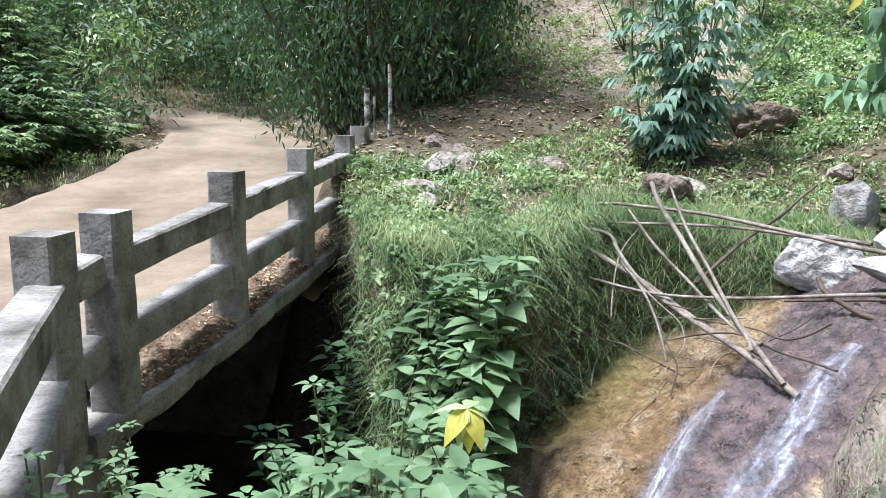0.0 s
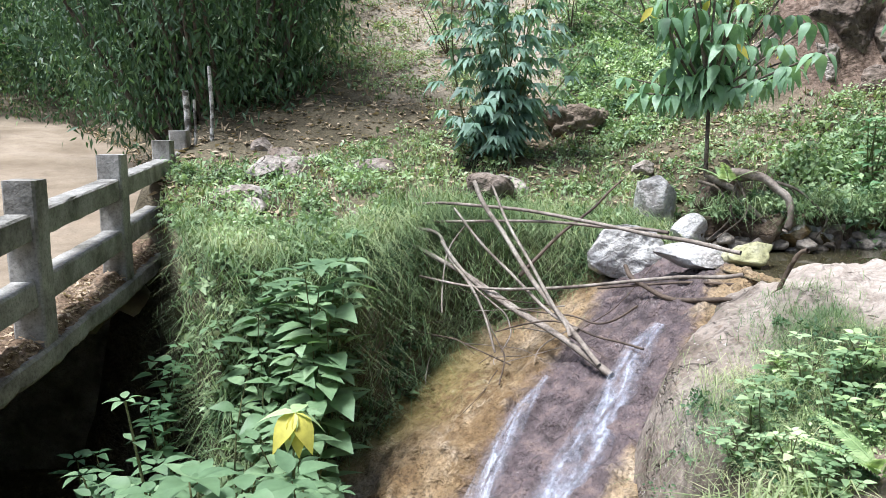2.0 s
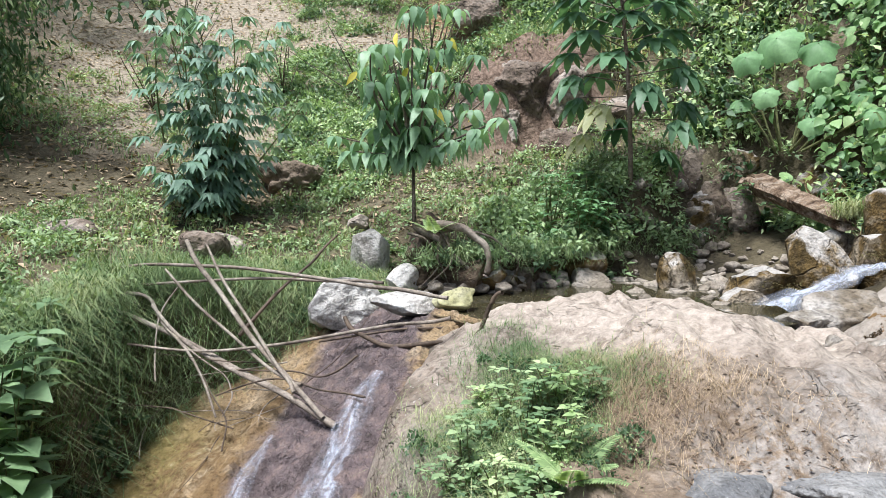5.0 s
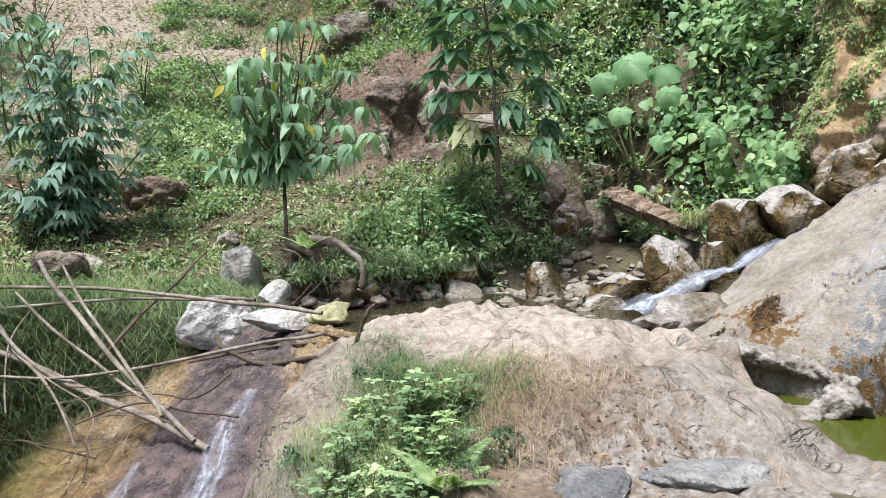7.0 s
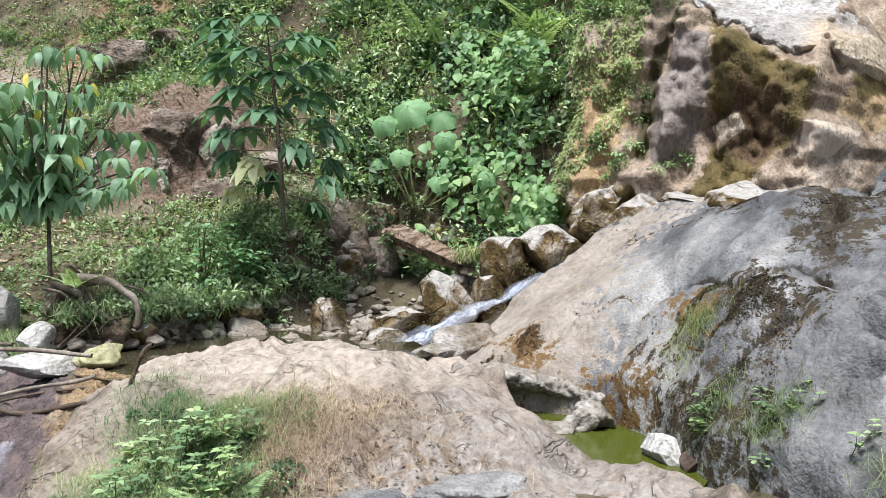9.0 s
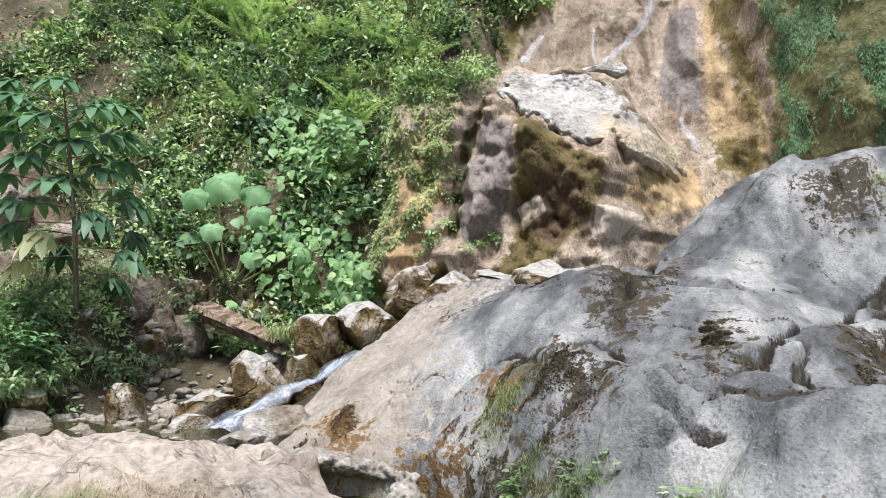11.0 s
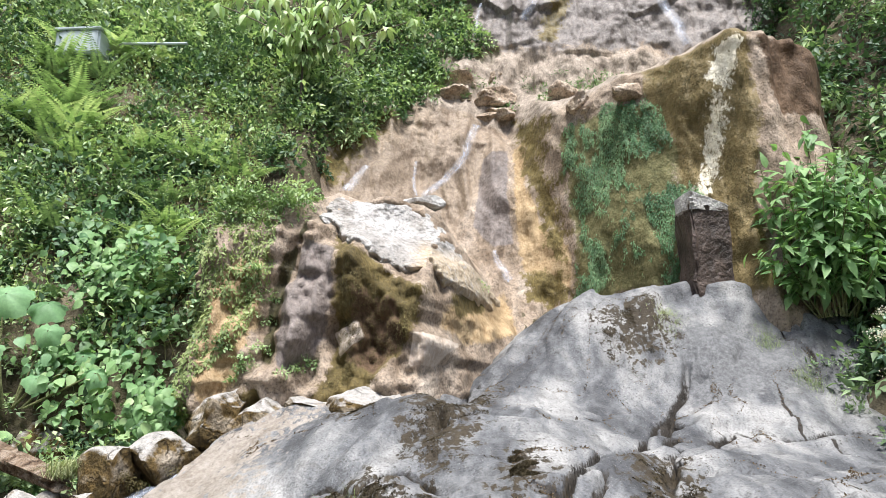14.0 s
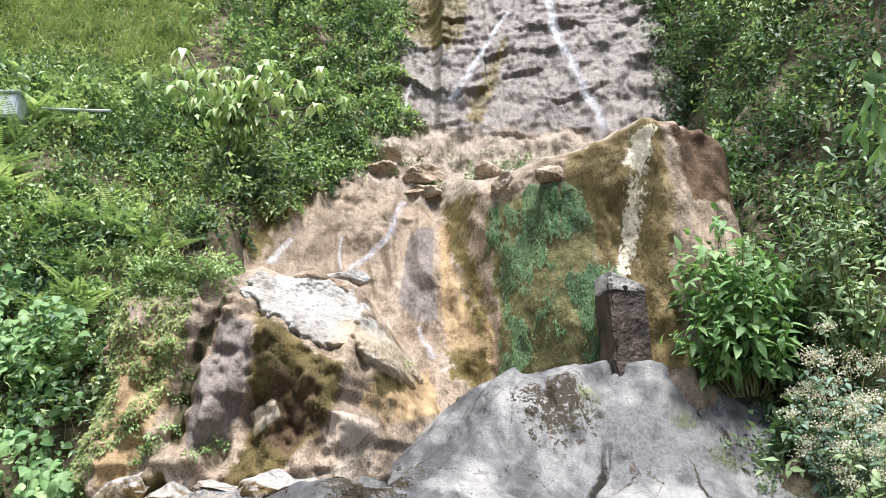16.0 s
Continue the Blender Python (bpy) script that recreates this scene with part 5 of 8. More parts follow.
for k, (x, y, z, rx, ry, rz) in enumerate([(7.3, 9.1, 2.35, 0.6, 0.45, 0.5), (7.95, 9.15, 2.75, 0.75, 0.5, 0.7), (8.6, 9.0, 2.8, 0.6, 0.5, 0.65), (8.2, 8.75, 2.15, 0.7, 0.4, 0.35), (9.35, 8.2, 2.6, 0.5, 0.45, 0.5), (9.8, 7.75, 2.75, 0.45, 0.45, 0.5), (6.9, 9.0, 2.0, 0.4, 0.35, 0.3), (10.2, 13.2, 5.0, 0.9, 0.5, 0.6), (10.9, 12.8, 5.5, 0.7, 0.5, 0.5)]):
    rock("boulder", (x, y + 0.15, z - 0.12), (rx, ry, rz * 0.85), 430 + k, M_outcrop, "weathered grey-brown rock cropping out of the slope", 25 * k, rough=0.3, flat=6, subdiv=5, group="outcrop on the slope")


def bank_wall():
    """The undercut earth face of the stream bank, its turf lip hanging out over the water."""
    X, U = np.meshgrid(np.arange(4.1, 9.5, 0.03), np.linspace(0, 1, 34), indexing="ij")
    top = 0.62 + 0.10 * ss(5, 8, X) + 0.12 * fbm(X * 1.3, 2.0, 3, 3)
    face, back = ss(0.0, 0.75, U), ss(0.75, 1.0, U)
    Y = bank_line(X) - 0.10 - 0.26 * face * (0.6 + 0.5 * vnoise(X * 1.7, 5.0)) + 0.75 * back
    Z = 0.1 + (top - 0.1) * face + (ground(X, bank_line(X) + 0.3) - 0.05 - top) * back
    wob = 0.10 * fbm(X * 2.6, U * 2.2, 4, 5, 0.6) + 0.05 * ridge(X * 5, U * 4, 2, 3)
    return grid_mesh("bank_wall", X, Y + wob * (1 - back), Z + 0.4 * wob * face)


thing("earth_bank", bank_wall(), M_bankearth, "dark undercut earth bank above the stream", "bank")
rock("boulder", (5.52, 0.98, -0.12), (0.20, 0.17, 0.13), 96, M_white, "chalk-white stone in the green pool", 20, rough=0.1)


def rock_lip(pts, radii, grain, mat, label):
    """A long worn lip of rock that hangs over the water."""
    pts = np.asarray(pts, float)
    t = np.linspace(0, len(pts) - 1, 120)
    c = np.stack([np.interp(t, np.arange(len(pts)), pts[:, k]) for k in range(3)], 1)
    for _ in range(6):
        c[1:-1] = (c[:-2] + 2 * c[1:-1] + c[2:]) / 4
    r = np.interp(t, np.arange(len(radii)), radii) * (1 - 0.9 * ss(0.96, 1.0, t / t[-1])) * (1 - 0.9 * ss(0.04, 0.0, t / t[-1]))
    v, f = tube(c, r, 28)
    mid = np.repeat(c, 28, 0)
    out = v - mid
    k = 1 + 0.55 * fbm(v[:, 0] * 3.5 + grain, v[:, 1] * 3.5, v[:, 2] * 3.5, 5, 0.6) + 0.2 * ridge(v[:, 0] * 8, v[:, 1] * 8, v[:, 2] * 8, 4)
    v = mid + out * k[:, None] * [1, 1, 0.6]
    return thing("rock_lip", smooth(mesh_of("rock_lip", v, f)), mat, label, "rock")


rock_lip([(5.8, 3.0, 0.22), (6.05, 2.8, 0.20), (6.22, 2.5, 0.14), (6.36, 2.2, 0.08), (6.44, 1.95, 0.02), (6.42, 1.7, -0.04)], [0.09, 0.12, 0.11, 0.12, 0.14, 0.14], 3.0, M_lip, "pale arched lip of rock over a dark hollow")
rock_lip([(5.55, 2.22, -0.24), (5.75, 2.02, -0.20), (5.95, 1.85, -0.14), (6.2, 1.7, -0.08)], [0.12, 0.14, 0.15, 0.18], 8.0, M_lip, "low pale rock bar between two pools")
rock("boulder", (6.78, 3.42, 0.30), (0.46, 0.24, 0.20), 541, M_lip, "wet brown-stained rock at the cascade's foot", -20, rough=0.25, subdiv=4)
rock("boulder", (6.35, 3.48, 0.22), (0.34, 0.20, 0.17), 542, M_lip, "wet brown-stained rock at the cascade's foot", 10, rough=0.25, subdiv=4)
rock("stone", (5.35, 0.74, -0.16), (0.13, 0.09, 0.1), 97, M_darkstick, "dark jagged stone beside the pool", 10)
for k, (x, y, z, r) in enumerate([(3.42, 2.74, -0.02, 0.30), (3.1, 2.0, -0.06, 0.36), (3.7, 1.75, -0.03, 0.33), (4.35, 2.15, 0.05, 0.2), (4.0, 2.3, 0.12, 0.16)]):
    rock("boulder", (x, y, z), (r * 1.15, r * 0.8, r * 0.26), 110 + k, M_grey, "grey rock bulging from the tan rock", 50 * k, rough=0.4, subdiv=4, group="grey rocks by the path")
# the great pale boulder under the falls
def shoulder_stone(corners, proud, grain, name, mat, label):
    """A slab bedded in the sloping shoulder: straight-cut edges, worn corners, cracked and pitted face."""
    ys, zs = [c[0] for c in corners], [c[1] for c in corners]
    Y, Z = np.meshgrid(np.arange(min(ys) - 0.2, max(ys) + 0.2, 0.022), np.arange(min(zs) - 0.2, max(zs) + 0.2, 0.022), indexing="ij")
    inside = np.full(Y.shape, 9.0)
    for (ay, az), (by, bz) in zip(corners, corners[1:] + corners[:1]):
        q = math.hypot(by - ay, bz - az)
        inside = np.minimum(inside, -((Y - ay) * (bz - az) - (Z - az) * (by - ay)) / q)
    inside = inside + 0.09 * fbm(Y * 2.3, Z * 2.3, grain, 5, 0.6)
    face = cliff_x(Y, Z)
    for _ in range(60):
        for ax in (0, 1):
            pad = np.concatenate([face[:1], face, face[-1:]], 0) if ax == 0 else np.concatenate([face[:, :1], face, face[:, -1:]], 1)
            face = (pad[:-2] + pad[1:-1] + pad[2:]) / 3 if ax == 0 else (pad[:, :-2] + pad[:, 1:-1] + pad[:, 2:]) / 3
    face = face - proud
    crack = np.abs(vnoise(Y * 1.1 + 3, Z * 0.9, grain) + 0.3 * vnoise(Y * 3, Z * 3, grain))
    face = face + 0.05 * ss(0.05, 0, crack) - 0.05 * fbm(Y * 0.9, Z * 0.9, grain + 3, 3) - 0.04 * fbm(Y * 3.5, Z * 3.5, grain, 5, 0.6)
    X = face + 0.75 * ss(0.12, -0.16, inside)
    return thing(name, grid_mesh(name, X, Y, Z, inside > -0.15), mat, label, "rock")


shoulder_stone([(2.05, 4.75), (1.9, 5.45), (0.25, 5.3), (-0.45, 4.3), (0.05, 3.75), (1.0, 3.85)], 0.13, 2.0, "pale_boulder", M_chalk, "great chalk-pale boulder wedged in the falls")
shoulder_stone([(0.35, 4.1), (-0.3, 4.3), (-0.75, 4.0), (-0.6, 3.7), (0.1, 3.62)], 0.36, 5.0, "pale_boulder", M_chalk, "pale ledge stone below the great boulder")
rock("pale_boulder", (12.85, 0.62, 5.48), (0.3, 0.38, 0.16), 133, M_white, "flat pale stone on top of the great boulder", 20, -10, subdiv=4, rough=0.12)
for k, (y, z, r) in enumerate([(1.7, 1.75, 0.35), (2.3, 1.6, 0.4), (0.95, 1.85, 0.45), (2.9, 1.7, 0.4), (1.2, 1.5, 0.35)]):
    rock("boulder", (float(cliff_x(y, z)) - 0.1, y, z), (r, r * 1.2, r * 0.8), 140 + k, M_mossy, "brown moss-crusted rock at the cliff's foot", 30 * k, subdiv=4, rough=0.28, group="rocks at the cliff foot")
G = np.random.default_rng(5)
for k in range(14):
    y = G.uniform(-5.4, 1.2)
    z = 9.35 - 1.3 * float(ss(-1.2, -2.6, y)) + G.uniform(-0.3, 1.2)
    r_ = G.uniform(0.15, 0.5)
    rock("boulder", (float(cliff_x(y, z)) + 0.2, y, z), (r_ * 1.1, r_ * 1.5, r_ * 0.7), 150 + k, M_knob, "tan flowstone knob on the ledge", 25 * k, subdiv=4, rough=0.4, flat=10, group="rocks on the ledge")

def squared_block(name, sx, sy, sz, tilt):
    """A roughly squared stone whose top slants along its width."""
    bm = bmesh.new()
    bmesh.ops.create_cube(bm, size=1.0)
    bmesh.ops.subdivide_edges(bm, edges=bm.edges[:], cuts=9, use_grid_fill=True)
    for q in bm.verts:
        c = q.co
        c.x, c.y, c.z = c.x * sx, c.y * sy, c.z * sz + tilt * c.y * (c.z + 0.5)
        k = 0.022 * float(fbm(c.x * 3, c.y * 3, c.z * 3, 5))
        q.co = c + Vector((k, k, k * 0.6))
    bmesh.ops.bevel(bm, geom=[e for e in bm.edges if e.calc_face_angle(0) > 1.0], offset=0.03, segments=2, affect="EDGES")
    me = bpy.data.meshes.new(name)
    bm.to_mesh(me)
    bm.free()
    return me


blk = thing("stone_block", squared_block("stone_block", 0.66, 0.64, 1.8, 0.10), M_block, "dark squared stone block with a pale flat top", "block")
blk.matrix_basis = pose(11.93, -4.06, 4.12, 0, 0, 8)
cap = thing("cap_stone", squared_block("cap_stone", 0.69, 0.66, 0.24, 0.20), M_white, "pale flat crust on the dark block", "rock")
cap.matrix_basis = pose(11.92, -4.06, 5.05, 3, -4, 8)

# rough earthy rocks in the bank
G = np.random.default_rng(77)
for k in range(34):
    x = G.uniform(4.6, 9.7)
    r_ = G.uniform(0.08, 0.22)
    rock("boulder", (x, float(bank_line(x)) - 0.02 + 0.25 * G.random(), 0.32 + 0.7 * G.random() * float(ss(4.5, 9, x))), (r_ * 1.3, r_, r_ * 0.9), 300 + k, (M_soil, M_stone, M_mossy)[k % 3], "rough earthy rock in the stream bank", 40 * k, rough=0.4, flat=4, group="rocks in the bank")
# loose stones of the stream bed
G = np.random.default_rng(21)
STONES = [rock_mesh("stone", (1.0, 0.8, 0.6), 200 + k, 2, 0.2, 6) for k in range(7)]
for m_ in STONES:
    m_.materials.append(M_stone)
for k in range(300):
    x, y = G.uniform(5.8, 8.7), G.uniform(4.3, 6.9)
    if y > float(bank_line(x)) + 0.15:
        continue
    s_ = 0.03 + 0.10 * G.random() ** 2.4
    ob = tagged(new("stone", STONES[k % 7]), "loose tan and grey stone on the stream bed", "stone", "stones of the stream bed")
    ob.matrix_basis = Matrix.LocRotScale((x, y, max(float(ground(x, y)), 0.24) + s_ * 0.35), Euler((G.normal() * 0.3, G.normal() * 0.3, G.random() * 6)), Vector((s_, s_, s_)))
for k in range(34):
    x, y = G.uniform(4.2, 6.6), G.uniform(5.2, 6.8)
    s_ = 0.04 + 0.09 * G.random()
    ob = tagged(new("stone", STONES[k % 7]), "brown wet stone under the stream bank", "stone", "stones under the bank")
    ob.matrix_basis = Matrix.LocRotScale((x, float(bank_line(x)) - 0.30 + 0.25 * G.random(), 0.30 + 0.12 * G.random()), Euler((0, 0, G.random() * 6)), Vector((s_, s_, s_)))

# ================= log, root, sticks =================
def limb(name, pts, r0, r1, mat, label, category="branch", group="", sides=8, wob=0.012, parent=None):
    pts = np.asarray(pts, float)
    t = np.linspace(0, len(pts) - 1, 6 * len(pts))
    i = np.minimum(t.astype(int), len(pts) - 2)
    u = (t - i)[:, None]
    p0, p3 = pts[np.maximum(i - 1, 0)], pts[np.minimum(i + 2, len(pts) - 1)]
    a, b_ = pts[i], pts[i + 1]
    c = 0.5 * (2 * a + (b_ - p0) * u + (2 * p0 - 5 * a + 4 * b_ - p3) * u**2 + (3 * a - p0 - 3 * b_ + p3) * u**3)
    c = c + wob * np.stack([vnoise(t * 1.7, 1.0), vnoise(t * 1.7, 5.0), vnoise(t * 1.7, 9.0)], 1)
    r = np.linspace(r0, r1, len(c)) * (1 + 0.12 * vnoise(t * 3.1, 2.0))
    v, f = tube(c, r, sides)
    return thing(name, smooth(mesh_of(name, v, f)), mat, label, category, group, parent=parent)


def log_mesh():
    """A split, half-rotten trunk with a furrowed surface and a tapering torn end."""
    a, b_ = np.array([9.05, 5.85, 1.52]), np.array([8.42, 4.22, 1.05])
    t = np.linspace(0, 1, 40)[:, None]
    c = a + (b_ - a) * t
    ang = np.linspace(0, 2 * np.pi, 28, endpoint=False)
    d = unit(b_ - a)
    s = unit(np.cross(d, [0, 0, 1.0]))
    n_ = np.cross(s, d)
    # strands that end at different lengths, the upper side split flat
    torn = 0.16 * vnoise(ang * 2.4, 3.0)[None] + 0.10 * vnoise(ang * 6.0, 8.0)[None]
    c = c[:, None] + d * (torn * (np.abs(t - 0.5) * 2) ** 2)[..., None]
    r = 0.17 * (1 - 0.15 * t) * (1 + 0.30 * ridge(ang[None] * 2.6, t * 1.2, 1.0, 4) * 0.6 + 0.10 * vnoise(ang[None] * 9, t * 5))
    r = r * (1 - 0.85 * ss(0.93, 1.0, t)) * (1 - 0.85 * ss(0.06, 0.0, t))
    P = c + r[..., None] * (np.cos(ang)[None, :, None] * s + np.minimum(0.8 * np.sin(ang), 0.45)[None, :, None] * n_)
    idx = np.arange(40 * 28).reshape(40, 28)
    nx = np.roll(idx, -1, 1)
    f = np.stack([idx[:-1], nx[:-1], nx[1:], idx[1:]], -1).reshape(-1, 4)
    return smooth(mesh_of("log", P.reshape(-1, 3), f), 35)


thing("log", log_mesh(), M_log, "rotten split brown log leaning on boulders", "log")
rock("stump", (4.45, 6.62, 0.80), (0.20, 0.16, 0.20), 61, M_darkstick, "dark rotten stump on the stream bank", 15, 10, rough=0.6, flat=2, subdiv=4, category="stump")
G = np.random.default_rng(8)
for k in range(7):
    x = G.uniform(4.1, 5.3)
    p0 = np.array([x, 6.55 + G.normal() * 0.08, 1.0 - 0.1 * abs(x - 4.5)])
    p1 = p0 + [G.normal() * 0.15 + 0.12, -0.16, -0.06]
    p2 = p1 + [G.normal() * 0.15 + 0.08, -0.10, -0.24]
    p3 = p2 + [G.normal() * 0.12, 0.04, -0.26]
    limb("root", [p0, p1, p2, p3], G.uniform(0.012, 0.024), 0.005, M_bark, "gnarled bare root hanging over the bank", "root", "roots on the bank", wob=0.03)

STICKS = "sticks stranded on the dome"
def stick(pts, r0, r1, mat=None, label="bleached bare stick lodged on the flowstone"):
    limb("stick", pts, r0, r1, mat or M_stick, label, "stick", STICKS, wob=0.02)
stick([(0.81, 7.59, 0.62), (1.63, 6.66, 0.20), (2.21, 5.78, -0.15), (2.52, 4.94, -0.37)], 0.021, 0.028)
stick([(1.96, 6.91, 0.95), (2.10, 6.61, 0.58), (2.29, 5.80, 0.06), (2.46, 5.04, -0.32)], 0.022, 0.020)
stick([(1.77, 6.93, 0.69), (2.09, 6.34, 0.22), (2.33, 5.64, -0.08), (2.42, 5.36, -0.13)], 0.012, 0.016)
stick([(1.11, 7.66, 0.55), (1.60, 7.39, 0.68), (2.23, 6.90, 0.69), (2.96, 6.17, 0.60), (3.41, 5.57, 0.54), (3.68, 5.14, 0.49)], 0.013, 0.020)
stick([(1.34, 7.31, 0.51), (2.44, 6.71, 0.57), (3.15, 6.07, 0.58), (3.37, 5.72, 0.58)], 0.012, 0.015)
stick([(1.35, 7.10, 0.47), (1.58, 6.85, 0.46), (1.68, 6.57, 0.22), (1.81, 6.16, -0.04), (1.83, 5.73, -0.39)], 0.018, 0.010)
stick([(1.60, 6.73, 0.40), (1.88, 6.26, 0.03), (2.25, 5.64, -0.18), (2.51, 5.01, -0.36)], 0.016, 0.020)
stick([(1.73, 6.44, 0.14), (1.96, 5.99, -0.09), (2.01, 5.83, -0.23), (1.89, 5.71, -0.39)], 0.008, 0.005)
stick([(2.13, 6.86, 0.91), (2.23, 6.22, 0.39), (2.33, 5.53, -0.05), (2.36, 5.37, -0.18)], 0.012, 0.018)
stick([(1.37, 6.62, 0.10), (1.99, 6.13, 0.05), (2.70, 5.54, 0.20), (3.15, 5.09, 0.33), (3.45, 4.78, 0.40)], 0.011, 0.016)
stick([(3.43, 6.76, 0.96), (3.12, 6.66, 0.71), (2.71, 6.59, 0.44), (2.26, 6.37, 0.11)], 0.010, 0.018, M_darkstick, "dark wet twig caught among the sticks")
stick([(2.08, 5.95, -0.08), (2.41, 5.61, -0.07), (2.61, 5.29, -0.06), (2.80, 5.12, 0.11)], 0.006, 0.009, M_darkstick, "dark wet twig caught among the sticks")
stick([(1.88, 5.86, -0.25), (2.26, 5.55, -0.10), (2.56, 5.17, -0.15), (2.72, 4.85, -0.15)], 0.006, 0.010, M_darkstick, "dark wet twig caught among the sticks")
stick([(1.85, 6.79, 0.55), (1.61, 6.59, 0.21), (1.52, 6.31, -0.18)], 0.006, 0.008)
stick([(1.83, 6.03, -0.10), (1.88, 5.61, -0.36), (1.80, 5.45, -0.57)], 0.005, 0.007, M_darkstick, "dark wet twig caught among the sticks")
stick([(3.11, 5.97, 0.26), (3.13, 5.71, 0.14), (3.24, 5.29, 0.10), (3.47, 4.93, 0.17), (3.45, 4.58, 0.20), (3.50, 4.46, 0.32), (3.57, 4.40, 0.57), (3.63, 4.31, 0.67)], 0.022, 0.016, M_darkstick, "forked dark branch lying across the stream")
stick([(3.43, 4.59, 0.20), (3.40, 4.53, 0.10), (3.35, 4.47, -0.00)], 0.008, 0.004, M_darkstick, "forked dark branch lying across the stream")
stick([(3.46, 4.52, 0.24), (3.51, 4.41, 0.18), (3.54, 4.36, 0.10)], 0.010, 0.006, M_darkstick, "forked dark branch lying across the stream")
stick([(2.88, 6.03, 0.05), (3.40, 5.57, 0.17), (3.67, 5.07, 0.26)], 0.010, 0.012, M_darkstick, "forked dark branch lying across the stream")
limb("stake", [(-0.97, 10.03, 0.80), (-0.95, 10.06, 1.34), (-0.96, 10.05, 1.87)], 0.046, 0.036, M_stake, "lichen-spotted living fence stake beside the bridge", "stake", "fence stakes")
limb("stake", [(-0.87, 10.04, 0.80), (-0.86, 10.06, 1.28), (-0.86, 10.06, 1.76)], 0.022, 0.017, M_stake, "lichen-spotted living fence stake beside the bridge", "stake", "fence stakes")
limb("stake", [(-0.66, 10.06, 0.80), (-0.65, 10.08, 1.50), (-0.66, 10.06, 2.18)], 0.030, 0.022, M_stake, "lichen-spotted living fence stake beside the bridge", "stake", "fence stakes")

# ================= running water =================

def along(a, b, n):
    return list(np.linspace(a, b, n))

def dome_path(pts):
    return [(x, y, float(dome_z(x, y))) for x, y in pts]


ribbon("water_runnel", dome_path([(2.12, 5.22), (1.86, 5.02), (1.6, 4.76), (1.36, 4.5), (0.92, 4.08), (0.5, 3.68)]), [0.06, 0.16, 0.2, 0.24, 0.28, 0.32], "white runnel of water sliding down the flowstone", lift=0.045)
ribbon("water_runnel", dome_path([(3.0, 5.1), (2.75, 4.95), (2.4, 4.65), (1.98, 4.28), (1.5, 3.85), (1.0, 3.45)]), [0.12, 0.24, 0.30, 0.36, 0.42, 0.48], "broad foaming runnel of water on the flowstone", lift=0.06)
ribbon("water_cascade", [(9.5, 2.62, 1.36), (9.23, 2.73, 1.25), (8.81, 2.99, 1.08), (8.38, 3.23, 0.88), (8.15, 3.32, 0.84), (7.96, 3.39, 0.72), (7.76, 3.43, 0.64), (7.5, 3.55, 0.62), (7.39, 3.59, 0.58), (6.97, 3.7, 0.44), (6.7, 3.78, 0.38), (6.43, 3.85, 0.28)], [0.26, 0.22, 0.26, 0.3, 0.36, 0.3, 0.28, 0.42, 0.4, 0.34, 0.5, 0.6], "small white cascade between mossy boulders and slab", lift=0.045, rough=0.05, mat=M_cascade)


def fall(ys, zs, widths, label, out=0.06):
    t = np.linspace(0, len(ys) - 1, 70)
    y, z, w = (np.interp(t, np.arange(len(ys)), q) for q in (ys, zs, widths))
    y = y + 0.06 * vnoise(t * 0.8, 2.0)
    x = np.minimum(np.minimum(cliff_x(y - w * 0.5, z), cliff_x(y + w * 0.5, z)), cliff_x(y, z)) - out
    k = np.concatenate([np.full(6, x[0]), x, np.full(6, x[-1])])
    k = np.min([k[j:j + 70] for j in range(13)], 0)
    k = np.concatenate([np.full(5, k[0]), k, np.full(5, k[-1])])
    x = np.mean([k[j:j + 70] for j in range(11)], 0)
    ribbon("waterfall", np.stack([x, y, z], 1), list(0.8 * w), label, normal=(-0.9, 0, 0.4), lift=0.02, steps=140, mat=M_fall)


fall(along(-0.37, -0.17, 5) + along(0.05, 0.85, 9), along(8.45, 7.62, 5) + along(7.35, 6.35, 9), along(0.3, 0.26, 14), "white thread of water sliding over tan flowstone")
fall(along(2.0, 2.25, 8), along(7.1, 6.35, 8), along(0.2, 0.4, 8), "faint wet trickle on tan flowstone")
fall(along(-4.85, -4.95, 8) + along(-5.0, -5.2, 6) + along(-5.3, -5.75, 8), along(17.4, 15.2, 8) + along(14.9, 13.5, 6) + along(13.1, 11.0, 8), along(0.5, 0.4, 22), "thin white waterfall on grey rock")
fall(along(-3.56, -2.92, 6) + along(-2.8, -1.75, 12), along(15.9, 14.55, 6) + along(14.3, 12.2, 12), along(0.2, 0.36, 18), "slender white waterfall on grey rock")
fall(along(-0.55, -0.45, 8), along(13.2, 11.6, 8), along(0.12, 0.2, 8), "short white trickle beside the mossy edge")
fall(along(-0.68, -1.05, 8), along(5.1, 4.4, 8), along(0.14, 0.3, 8), "white spill of water beside the pale boulder", 0.15)

fall(along(1.02, 0.92, 6), along(7.5, 6.5, 6), along(0.1, 0.14, 6), "thin trickle on tan flowstone")

# ================= ground cover =================
def stuff(name, parts, mat, label, category="plants"):
    v, f = joined(parts)
    return thing(name, mesh_of(name, v, f), mat, label, category, kind="stuff")


def away(x, y):
    """Off the road, the stream and the bare rocks."""
    d, _ = road_at(x, y)
    return (d > 2.3) & (y > bank_line(x) - 0.25 + 0.35 * ss(4.0, 4.4, x)) & ~((x > 6.4) & (x < 9.8) & (y > 8.55) & (y < 9.35))


